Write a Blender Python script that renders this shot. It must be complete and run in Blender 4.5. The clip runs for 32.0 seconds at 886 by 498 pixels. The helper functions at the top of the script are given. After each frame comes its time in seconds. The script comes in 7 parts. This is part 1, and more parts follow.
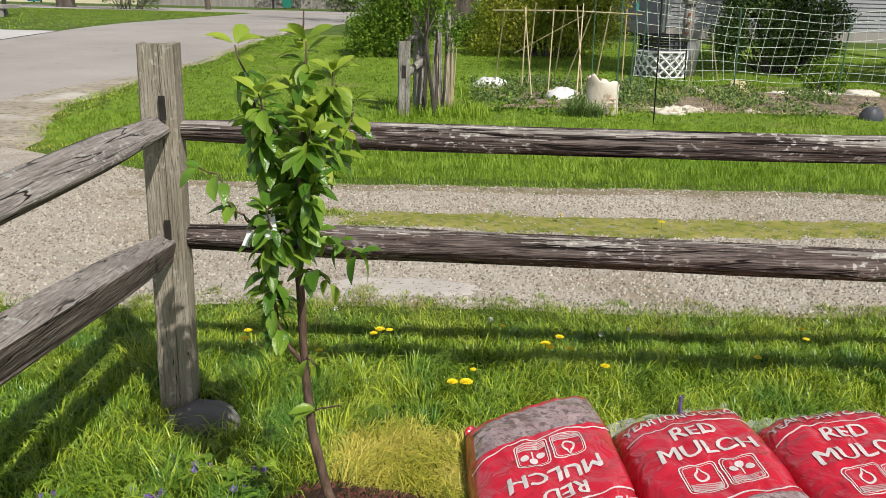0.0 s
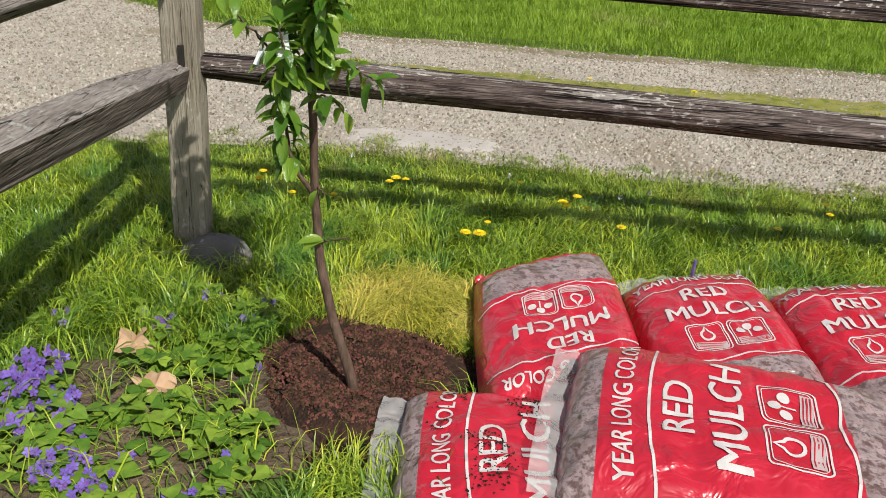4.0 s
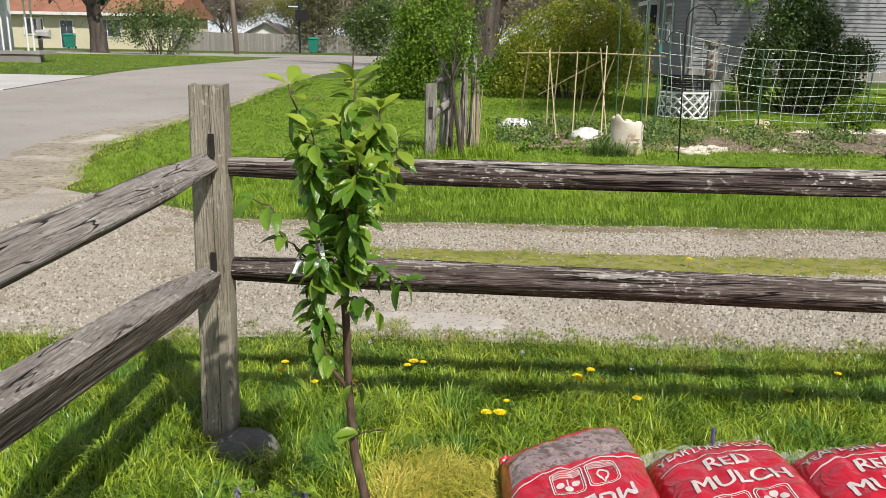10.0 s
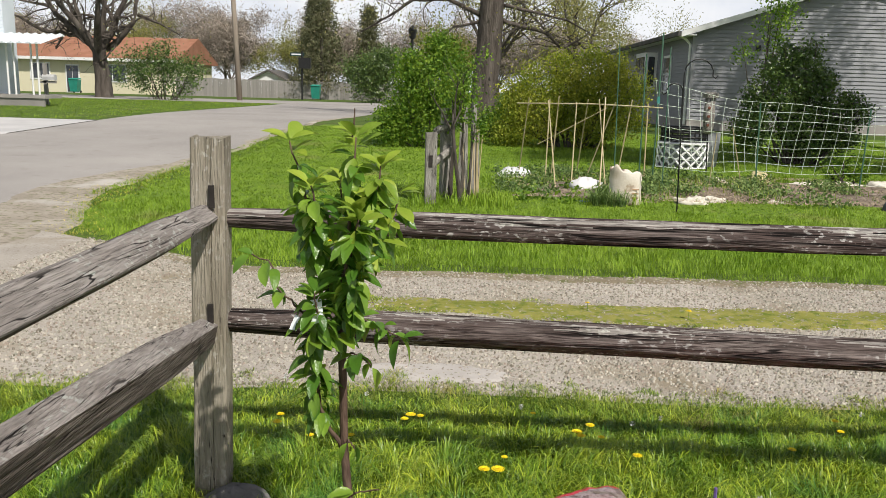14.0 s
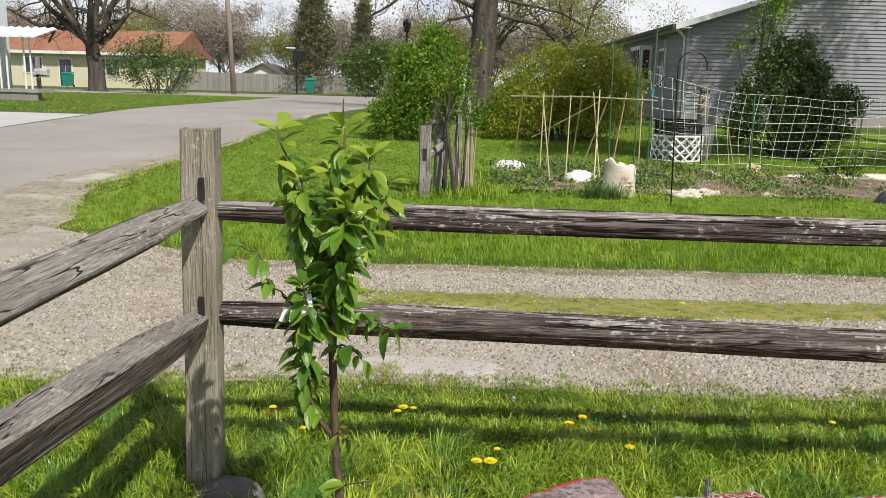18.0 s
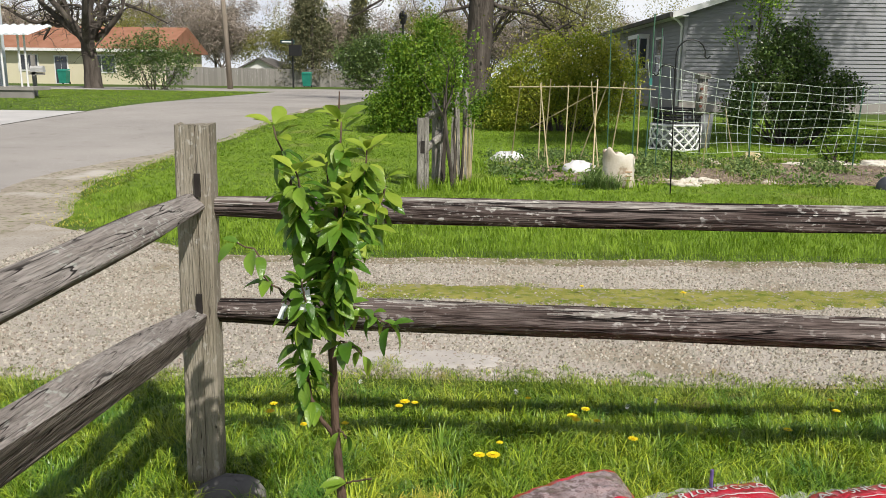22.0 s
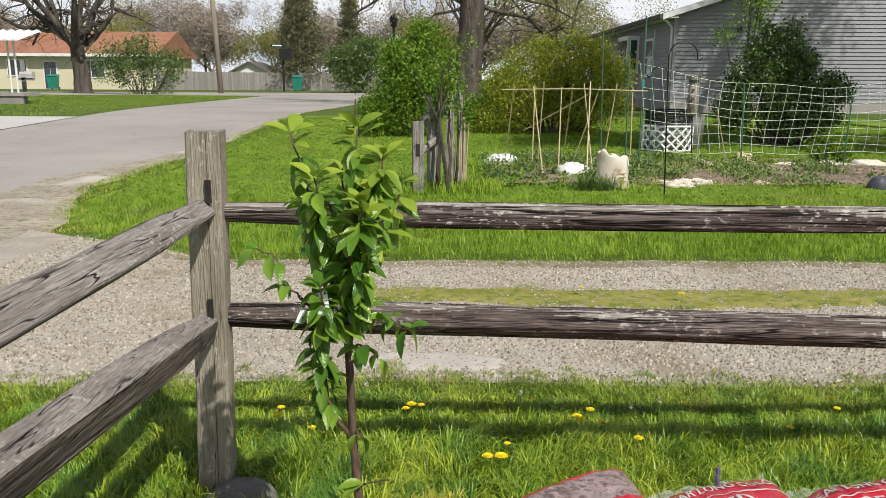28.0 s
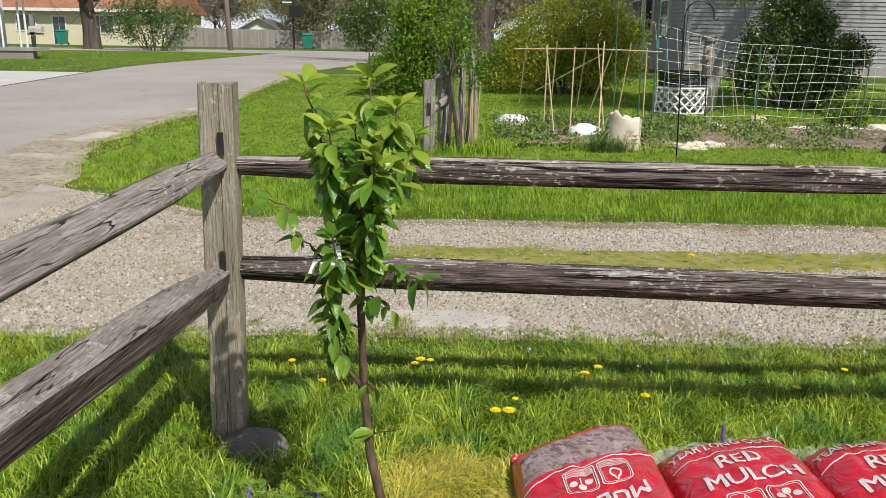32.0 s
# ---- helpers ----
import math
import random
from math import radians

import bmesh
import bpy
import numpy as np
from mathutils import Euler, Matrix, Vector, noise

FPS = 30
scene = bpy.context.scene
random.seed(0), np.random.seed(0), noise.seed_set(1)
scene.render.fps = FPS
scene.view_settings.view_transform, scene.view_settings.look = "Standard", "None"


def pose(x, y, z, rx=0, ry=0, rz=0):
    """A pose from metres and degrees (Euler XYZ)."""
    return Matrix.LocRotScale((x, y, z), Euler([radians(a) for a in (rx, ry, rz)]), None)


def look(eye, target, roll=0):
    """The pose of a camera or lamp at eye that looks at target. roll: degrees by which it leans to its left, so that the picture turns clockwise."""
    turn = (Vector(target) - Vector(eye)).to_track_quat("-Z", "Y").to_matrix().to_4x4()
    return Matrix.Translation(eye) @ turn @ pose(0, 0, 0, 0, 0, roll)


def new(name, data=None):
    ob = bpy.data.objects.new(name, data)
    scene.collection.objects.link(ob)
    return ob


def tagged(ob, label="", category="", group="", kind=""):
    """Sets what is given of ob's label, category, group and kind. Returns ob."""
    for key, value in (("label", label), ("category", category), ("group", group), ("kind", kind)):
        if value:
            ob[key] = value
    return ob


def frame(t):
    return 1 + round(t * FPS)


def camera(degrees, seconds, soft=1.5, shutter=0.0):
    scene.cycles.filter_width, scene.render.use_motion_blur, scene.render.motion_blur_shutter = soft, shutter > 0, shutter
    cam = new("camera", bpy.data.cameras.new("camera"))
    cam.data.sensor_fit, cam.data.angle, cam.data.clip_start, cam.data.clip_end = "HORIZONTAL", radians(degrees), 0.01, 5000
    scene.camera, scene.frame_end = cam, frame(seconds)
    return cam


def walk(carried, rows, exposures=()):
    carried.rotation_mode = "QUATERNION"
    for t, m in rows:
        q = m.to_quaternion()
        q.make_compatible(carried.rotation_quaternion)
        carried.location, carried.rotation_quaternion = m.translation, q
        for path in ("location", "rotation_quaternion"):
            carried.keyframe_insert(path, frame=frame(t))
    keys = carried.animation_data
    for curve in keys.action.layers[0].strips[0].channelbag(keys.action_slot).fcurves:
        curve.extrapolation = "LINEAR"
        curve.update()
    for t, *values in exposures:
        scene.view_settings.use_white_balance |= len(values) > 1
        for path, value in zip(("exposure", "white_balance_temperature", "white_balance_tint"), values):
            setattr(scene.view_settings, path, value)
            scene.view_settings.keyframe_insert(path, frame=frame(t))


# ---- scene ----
cam = camera(58.3, 32.0, 0.8)
PATH = [
    (0, (0.76, -2.331, 1.288), (0.772, -0.423, 0.687), 1.4),
    (0.5, (0.763, -2.33, 1.284), (0.766, -0.423, 0.68), 1.3),
    (1, (0.763, -2.322, 1.28), (0.76, -0.42, 0.664), 1.4),
    (1.5, (0.768, -2.311, 1.281), (0.764, -0.409, 0.662), 1.4),
    (2, (0.77, -2.304, 1.3), (0.766, -0.401, 0.685), 1.2),
    (2.5, (0.775, -2.31, 1.259), (0.761, -0.428, 0.583), 1.4),
    (3, (0.778, -2.318, 1.197), (0.759, -0.508, 0.347), 4.1),
    (3.5, (0.781, -2.317, 1.199), (0.761, -0.533, 0.295), 4.4),
    (5.5, (0.761, -2.303, 1.257), (0.714, -0.455, 0.494), 4.7),
    (6, (0.776, -2.309, 1.289), (0.714, -0.416, 0.647), 3.3),
    (6.5, (0.784, -2.34, 1.288), (0.712, -0.418, 0.741), 3.4),
    (7, (0.746, -2.379, 1.291), (0.683, -0.454, 0.753), 3.0),
    (7.5, (0.693, -2.413, 1.304), (0.631, -0.479, 0.801), 1.6),
    (8, (0.69, -2.418, 1.294), (0.639, -0.483, 0.79), 1.6),
    (8.5, (0.71, -2.407, 1.296), (0.663, -0.472, 0.794), 1.3),
    (9, (0.719, -2.412, 1.291), (0.674, -0.477, 0.789), 0.9),
    (9.5, (0.721, -2.409, 1.284), (0.675, -0.473, 0.783), 1.0),
    (10, (0.721, -2.408, 1.283), (0.674, -0.473, 0.779), 1.0),
    (10.5, (0.722, -2.404, 1.279), (0.672, -0.471, 0.771), 1.0),
    (11, (0.72, -2.399, 1.288), (0.672, -0.462, 0.793), 1.3),
    (11.5, (0.723, -2.397, 1.31), (0.68, -0.451, 0.851), 1.5),
    (12, (0.726, -2.402, 1.312), (0.677, -0.442, 0.918), 1.5),
    (12.5, (0.725, -2.401, 1.308), (0.673, -0.441, 0.916), 1.4),
    (13, (0.725, -2.396, 1.304), (0.674, -0.436, 0.912), 1.3),
    (13.5, (0.72, -2.396, 1.302), (0.672, -0.435, 0.91), 1.6),
    (14, (0.719, -2.392, 1.304), (0.672, -0.431, 0.912), 1.6),
    (14.5, (0.731, -2.389, 1.3), (0.683, -0.428, 0.908), 1.2),
    (16.5, (0.729, -2.389, 1.298), (0.694, -0.429, 0.9), 1.9),
    (17, (0.731, -2.389, 1.299), (0.695, -0.43, 0.898), 1.7),
    (17.5, (0.731, -2.389, 1.297), (0.696, -0.431, 0.892), 1.5),
    (18, (0.731, -2.388, 1.298), (0.696, -0.43, 0.891), 1.5),
    (18.5, (0.731, -2.386, 1.298), (0.697, -0.428, 0.893), 1.3),
    (19, (0.734, -2.388, 1.3), (0.701, -0.431, 0.89), 1.1),
    (19.5, (0.728, -2.391, 1.297), (0.692, -0.434, 0.885), 1.3),
    (20, (0.719, -2.398, 1.302), (0.685, -0.441, 0.889), 2.5),
    (20.5, (0.72, -2.391, 1.301), (0.688, -0.435, 0.888), 2.5),
    (21, (0.722, -2.383, 1.3), (0.691, -0.427, 0.886), 2.1),
    (21.5, (0.725, -2.371, 1.298), (0.692, -0.416, 0.878), 1.7),
    (22, (0.73, -2.363, 1.296), (0.697, -0.409, 0.87), 0.7),
    (22.5, (0.731, -2.367, 1.302), (0.7, -0.413, 0.877), 0.4),
    (23, (0.723, -2.374, 1.311), (0.692, -0.419, 0.889), 0.5),
    (23.5, (0.704, -2.381, 1.307), (0.676, -0.424, 0.893), 1.3),
    (24, (0.706, -2.38, 1.308), (0.679, -0.422, 0.902), 1.2),
    (24.5, (0.721, -2.377, 1.304), (0.696, -0.419, 0.897), 0.9),
    (25, (0.715, -2.375, 1.308), (0.692, -0.417, 0.901), 0.9),
    (25.5, (0.695, -2.398, 1.31), (0.67, -0.44, 0.901), 0.7),
    (27.5, (0.679, -2.397, 1.306), (0.726, -0.441, 0.891), 0.5),
    (28, (0.68, -2.392, 1.305), (0.668, -0.436, 0.885), 0.3),
    (28.5, (0.703, -2.392, 1.303), (0.684, -0.437, 0.879), 0.1),
    (29, (0.698, -2.394, 1.301), (0.676, -0.441, 0.871), 0.1),
    (29.5, (0.699, -2.399, 1.298), (0.671, -0.448, 0.861), 0.1),
    (30, (0.71, -2.39, 1.292), (0.683, -0.444, 0.832), -0.1),
    (30.5, (0.693, -2.382, 1.282), (0.662, -0.45, 0.765), 0.1),
    (31, (0.695, -2.389, 1.288), (0.662, -0.457, 0.774), 0.3),
    (31.5, (0.686, -2.391, 1.29), (0.655, -0.459, 0.774), 0.6),
    (32, (0.673, -2.401, 1.288), (0.64, -0.468, 0.774), 0.9),
]
walk(cam, [(t, look(e, g, r)) for t, e, g, r in PATH])

# ---------------------------------------------------------------- light
SUN_DIR = Vector((0.49, -0.69, 1.0)).normalized()
world = bpy.data.worlds.new("world")
scene.world = world
world.use_nodes = True
wn = world.node_tree
sky = wn.nodes.new("ShaderNodeTexSky")
sky.sky_type = "NISHITA"
sky.sun_disc = False
sky.sun_elevation = math.asin(SUN_DIR.z)
sky.sun_rotation = math.atan2(SUN_DIR.x, SUN_DIR.y)
sky.air_density, sky.dust_density = 1.0, 2.0
bg = wn.nodes["Background"]
bg.inputs["Strength"].default_value = 0.052
# thin cloud over the blue, thickening to a bright white haze towards the horizon
def wnode(kind, **settings):
    nd = wn.nodes.new(kind)
    for k, v in settings.items():
        nd.inputs[k].default_value = v
    return nd


wtc = wn.nodes.new("ShaderNodeTexCoord")
wxyz = wn.nodes.new("ShaderNodeSeparateXYZ")
wn.links.new(wtc.outputs["Generated"], wxyz.inputs[0])
clouds = wnode("ShaderNodeTexNoise", Scale=2.6, Detail=7)
wn.links.new(wtc.outputs["Generated"], clouds.inputs["Vector"])
ramp = wnode("ShaderNodeMapRange", **{"From Min": 0.42, "From Max": 0.62})
wn.links.new(clouds.outputs["Fac"], ramp.inputs["Value"])
haze = wnode("ShaderNodeMapRange", **{"From Min": 0.5, "From Max": 0.12})
haze.interpolation_type = "SMOOTHSTEP"
wn.links.new(wxyz.outputs["Z"], haze.inputs["Value"])
streak = wnode("ShaderNodeTexNoise", Scale=7.0, Detail=8)
wn.links.new(wtc.outputs["Generated"], streak.inputs["Vector"])
pale = wn.nodes.new("ShaderNodeMix")
pale.data_type = "RGBA"
pale.inputs[6].default_value, pale.inputs[7].default_value = (12.0, 13.2, 15.6, 1), (17.5, 17.8, 18.4, 1)
thin = wnode("ShaderNodeMapRange", **{"From Min": 0.38, "From Max": 0.6})
wn.links.new(streak.outputs["Fac"], thin.inputs["Value"])
wn.links.new(thin.outputs[0], pale.inputs[0])
cmix = wn.nodes.new("ShaderNodeMix")
cmix.data_type = "RGBA"
cmix.inputs[7].default_value = (7.0, 7.3, 8.0, 1)
wn.links.new(ramp.outputs[0], cmix.inputs[0])
wn.links.new(sky.outputs["Color"], cmix.inputs[6])
hmix = wn.nodes.new("ShaderNodeMix")
hmix.data_type = "RGBA"
wn.links.new(haze.outputs[0], hmix.inputs[0])
wn.links.new(cmix.outputs[2], hmix.inputs[6])
wn.links.new(pale.outputs[2], hmix.inputs[7])
wn.links.new(hmix.outputs[2], bg.inputs["Color"])
sun = new("sun", bpy.data.lights.new("sun", "SUN"))
sun.data.energy, sun.data.angle, sun.data.color = 4.85, radians(0.6), (1.0, 0.94, 0.86)
sun.matrix_world = look(SUN_DIR * 50, (0, 0, 0))


# ---------------------------------------------------------------- materials
def mat(name, base, alt=None, scale=8.0, rough=0.8, bump=0.0, bump_scale=60.0, metal=0.0, spots=None, stretch=(1, 1, 1),
        rand=0.0, island=False, trans=0.0, spec=0.3, detail=6.0, contrast=(0.35, 0.68), bump_dist=0.01):
    """base and alt mixed by noise; spots: (colour, scale, low, high); rand: value jitter by object or island."""
    m = bpy.data.materials.new(name)
    m.use_nodes = True
    nt = m.node_tree
    p = nt.nodes["Principled BSDF"]
    p.inputs["Roughness"].default_value, p.inputs["Metallic"].default_value = rough, metal
    p.inputs["Specular IOR Level"].default_value = spec
    tc = nt.nodes.new("ShaderNodeTexCoord")
    mp = nt.nodes.new("ShaderNodeMapping")
    mp.inputs["Scale"].default_value = stretch
    nt.links.new(tc.outputs["Object"], mp.inputs["Vector"])

    def noise_fac(s, lo, hi, d=detail):
        n = nt.nodes.new("ShaderNodeTexNoise")
        n.inputs["Scale"].default_value, n.inputs["Detail"].default_value = s, d
        nt.links.new(mp.outputs["Vector"], n.inputs["Vector"])
        r = nt.nodes.new("ShaderNodeMapRange")
        r.inputs["From Min"].default_value, r.inputs["From Max"].default_value = lo, hi
        nt.links.new(n.outputs["Fac"], r.inputs["Value"])
        return r.outputs["Result"], n

    def mix(fac, a, b):
        x = nt.nodes.new("ShaderNodeMix")
        x.data_type = "RGBA"
        nt.links.new(fac, x.inputs[0])
        for sock, v in ((x.inputs[6], a), (x.inputs[7], b)):
            if isinstance(v, tuple):
                sock.default_value = (*v[:3], 1)
            else:
                nt.links.new(v, sock)
        return x.outputs[2]

    col = base
    if alt:
        f, _ = noise_fac(scale, *contrast)
        col = mix(f, base, alt)
    for sp in spots or ():
        f, _ = noise_fac(sp[1], sp[2], sp[3])
        col = mix(f, col, sp[0])
    if rand:
        if island:
            src = nt.nodes.new("ShaderNodeNewGeometry").outputs["Random Per Island"]
        else:
            src = nt.nodes.new("ShaderNodeObjectInfo").outputs["Random"]
        r = nt.nodes.new("ShaderNodeMapRange")
        r.inputs["To Min"].default_value, r.inputs["To Max"].default_value = 1 - rand, 1 + rand
        nt.links.new(src, r.inputs["Value"])
        hs = nt.nodes.new("ShaderNodeHueSaturation")
        nt.links.new(r.outputs["Result"], hs.inputs["Value"])
        h = nt.nodes.new("ShaderNodeMapRange")
        h.inputs["To Min"].default_value, h.inputs["To Max"].default_value = 0.5 + 0.06 * rand, 0.5 - 0.06 * rand
        nt.links.new(src, h.inputs["Value"])
        nt.links.new(h.outputs["Result"], hs.inputs["Hue"])
        if isinstance(col, tuple):
            hs.inputs["Color"].default_value = (*col[:3], 1)
        else:
            nt.links.new(col, hs.inputs["Color"])
        col = hs.outputs["Color"]
    if isinstance(col, tuple):
        p.inputs["Base Color"].default_value = (*col[:3], 1)
    else:
        nt.links.new(col, p.inputs["Base Color"])
    if bump:
        _, n = noise_fac(bump_scale, 0, 1)
        b = nt.nodes.new("ShaderNodeBump")
        b.inputs["Strength"].default_value, b.inputs["Distance"].default_value = bump, bump_dist
        nt.links.new(n.outputs["Fac"], b.inputs["Height"])
        nt.links.new(b.outputs["Normal"], p.inputs["Normal"])
    if trans:
        out = nt.nodes["Material Output"]
        tr = nt.nodes.new("ShaderNodeBsdfTranslucent")
        if isinstance(col, tuple):
            tr.inputs["Color"].default_value = (*col[:3], 1)
        else:
            nt.links.new(col, tr.inputs["Color"])
        ms = nt.nodes.new("ShaderNodeMixShader")
        ms.inputs[0].default_value = trans
        nt.links.new(p.outputs[0], ms.inputs[1])
        nt.links.new(tr.outputs[0], ms.inputs[2])
        nt.links.new(ms.outputs[0], out.inputs["Surface"])
    return m


def weathered(name, dark, light, along, lichen=None, deep=0.6, chk=0.006):
    """Grey split timber: long grain along one axis, dark checks, pale worn patches."""
    m = bpy.data.materials.new(name)
    m.use_nodes = True
    nt = m.node_tree
    p = nt.nodes["Principled BSDF"]
    p.inputs["Roughness"].default_value, p.inputs["Specular IOR Level"].default_value = 0.9, 0.15
    tc = nt.nodes.new("ShaderNodeTexCoord")

    def nz(vec, sc, lo, hi, d=8):
        mp = nt.nodes.new("ShaderNodeMapping")
        mp.inputs["Scale"].default_value = vec
        nt.links.new(tc.outputs["Object"], mp.inputs["Vector"])
        n = nt.nodes.new("ShaderNodeTexNoise")
        n.inputs["Scale"].default_value, n.inputs["Detail"].default_value = sc, d
        nt.links.new(mp.outputs["Vector"], n.inputs["Vector"])
        r = nt.nodes.new("ShaderNodeMapRange")
        r.inputs["From Min"].default_value, r.inputs["From Max"].default_value = lo, hi
        nt.links.new(n.outputs["Fac"], r.inputs["Value"])
        return r.outputs["Result"]

    def mx(f, a, b):
        x = nt.nodes.new("ShaderNodeMix")
        x.data_type = "RGBA"
        nt.links.new(f, x.inputs[0])
        for sock, v in ((x.inputs[6], a), (x.inputs[7], b)):
            if isinstance(v, tuple):
                sock.default_value = (*v, 1)
            else:
                nt.links.new(v, sock)
        return x.outputs[2]

    def across(w, l):
        return [l if k == along else w for k in range(3)]

    def line(vec, wide, d):
        """1 on the level lines of a long noise, 0 beside them."""
        lev = nz(vec, 1.0, 0.0, 1.0, d)
        m1 = nt.nodes.new("ShaderNodeMath")
        m1.operation = "SUBTRACT"
        nt.links.new(lev, m1.inputs[0])
        m1.inputs[1].default_value = 0.5
        m2 = nt.nodes.new("ShaderNodeMath")
        m2.operation = "ABSOLUTE"
        nt.links.new(m1.outputs[0], m2.inputs[0])
        m3 = nt.nodes.new("ShaderNodeMapRange")
        m3.inputs["From Min"].default_value, m3.inputs["From Max"].default_value = wide, wide * 2.4
        m3.inputs["To Min"].default_value, m3.inputs["To Max"].default_value = 1.0, 0.0
        nt.links.new(m2.outputs[0], m3.inputs["Value"])
        return m3.outputs["Result"]

    def times(a, b):
        m4 = nt.nodes.new("ShaderNodeMath")
        m4.operation = "MULTIPLY"
        nt.links.new(a, m4.inputs[0])
        nt.links.new(b, m4.inputs[1])
        return m4.outputs[0]

    col = mx(nz(across(24, 4.0), 1.0, 0.34, 0.66), dark, light)
    col = mx(nz(across(14, 3), 1.0, 0.42, 0.75), col, tuple(v * 0.85 for v in dark))
    grain = nz(across(230, 14.0), 1.0, 0.32, 0.62, 6)
    dull = nt.nodes.new("ShaderNodeMix")
    dull.data_type, dull.blend_type = "RGBA", "MULTIPLY"
    dull.inputs[0].default_value = 1.0
    nt.links.new(col, dull.inputs[6])
    nt.links.new(mx(grain, (deep, deep, deep), (1.08, 1.08, 1.08)), dull.inputs[7])
    col = dull.outputs[2]
    if lichen:
        spread = nz(across(8, 4), 1.0, 0.42, 0.56, 4)
        speck = nz(across(70, 46), 1.0, 0.56, 0.63)
        col = mx(times(spread, speck), col, lichen)
    wide = times(line(across(27, 1.1), chk * 0.7, 3), nz(across(7, 1.6), 1.0, 0.4, 0.48, 2))
    slim = times(line(across(75, 3.2), chk, 3), nz(across(12, 2.5), 1.0, 0.42, 0.5, 2))
    col = mx(slim, col, tuple(v * 0.5 for v in dark))
    col = mx(wide, col, tuple(v * 0.1 + 0.003 for v in dark))
    nt.links.new(col, p.inputs["Base Color"])
    deepest = nt.nodes.new("ShaderNodeMath")
    deepest.operation = "MULTIPLY_ADD"
    nt.links.new(wide, deepest.inputs[0])
    deepest.inputs[1].default_value = -1.5
    nt.links.new(grain, deepest.inputs[2])
    b = nt.nodes.new("ShaderNodeBump")
    b.inputs["Strength"].default_value, b.inputs["Distance"].default_value = 0.8, 0.004
    nt.links.new(deepest.outputs[0], b.inputs["Height"])
    nt.links.new(b.outputs["Normal"], p.inputs["Normal"])
    return m


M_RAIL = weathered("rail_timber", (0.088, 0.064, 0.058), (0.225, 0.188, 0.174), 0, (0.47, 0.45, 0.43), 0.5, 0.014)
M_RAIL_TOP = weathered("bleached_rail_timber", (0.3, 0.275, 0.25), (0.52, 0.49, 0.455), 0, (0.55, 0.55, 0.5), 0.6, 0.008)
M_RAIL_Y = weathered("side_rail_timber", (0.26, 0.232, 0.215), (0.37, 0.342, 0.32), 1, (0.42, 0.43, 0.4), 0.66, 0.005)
# shaded copy of the side rail timber, for the faces that look down
M_RAIL_SHADED = weathered("side_rail_shaded_face", (0.11, 0.092, 0.08), (0.23, 0.2, 0.178), 1, None, 0.6, 0.007)
M_POST = weathered("post_timber", (0.275, 0.245, 0.19), (0.38, 0.345, 0.28), 2, (0.46, 0.43, 0.38), 0.84, 0.0028)
M_OLDPOST = weathered("old_post_timber", (0.27, 0.25, 0.225), (0.46, 0.44, 0.4), 2)
# near-black colour for the shade inside mortises that are not cut out
M_SLOT_SHADE = mat("slot_shade", (0.02, 0.017, 0.015), (0.04, 0.034, 0.03), 20)
M_GROUND = mat("lawn_soil", (0.06, 0.1, 0.014), (0.095, 0.15, 0.022), 1.2, 0.95, 0.6, 40, spots=[((0.15, 0.15, 0.055), 0.5, 0.6, 0.75), ((0.055, 0.1, 0.015), 6.0, 0.48, 0.66)], bump_dist=0.03)
M_BLADE = mat("grass_blade", (0.18, 0.318, 0.022), (0.37, 0.475, 0.044), 2.6, 0.4, island=True, rand=0.5, trans=0.22, spec=0.5, spots=[((0.115, 0.25, 0.03), 4.5, 0.5, 0.66)])
M_BLADE_FAR = mat("mown_blade", (0.185, 0.31, 0.022), (0.265, 0.395, 0.036), 0.8, 0.5, island=True, rand=0.15, trans=0.25, spec=0.3, spots=[((0.3, 0.31, 0.1), 0.7, 0.6, 0.75)])
M_BLADE_MOWN = mat("trodden_blade", (0.18, 0.28, 0.03), (0.29, 0.36, 0.055), 2.5, 0.5, island=True, rand=0.45, trans=0.22, spec=0.35, spots=[((0.32, 0.29, 0.11), 5, 0.56, 0.7)])
M_BLADE_DRY = mat("dry_blade", (0.46, 0.47, 0.06), (0.64, 0.58, 0.14), 6, 0.6, island=True, rand=0.45, trans=0.25)
M_MOSS = mat("strip_moss", (0.2, 0.215, 0.035), (0.34, 0.315, 0.085), 5, 0.97, 1.0, 130, spots=[((0.135, 0.18, 0.02), 16, 0.5, 0.66), ((0.3, 0.27, 0.2), 26, 0.56, 0.66)])
M_GRAVEL = mat("gravel_bed", (0.36, 0.325, 0.28), (0.48, 0.44, 0.39), 1.6, 0.95, 0.8, 120, spots=[((0.19, 0.165, 0.13), 55, 0.58, 0.68), ((0.62, 0.6, 0.55), 70, 0.62, 0.7), ((0.27, 0.225, 0.15), 1.3, 0.5, 0.72)], bump_dist=0.012)
M_STONE = mat("gravel_stone", (0.32, 0.298, 0.245), (0.42, 0.398, 0.335), 30, 0.9, island=True, rand=0.35)
M_ROAD = mat("worn_asphalt", (0.285, 0.268, 0.252), (0.37, 0.348, 0.326), 0.35, 0.93, 0.4, 90, spots=[((0.27, 0.25, 0.23), 3.0, 0.6, 0.72), ((0.5, 0.48, 0.45), 60, 0.6, 0.7)])
M_CONCRETE = mat("pale_concrete", (0.46, 0.455, 0.45), (0.54, 0.53, 0.52), 1.0, 0.9, 0.2, 60)
M_MULCH = mat("mulch_bed", (0.035, 0.018, 0.012), (0.075, 0.037, 0.024), 25, 0.95, 1.0, 110, spots=[((0.03, 0.018, 0.012), 14, 0.5, 0.65)], bump_dist=0.02)
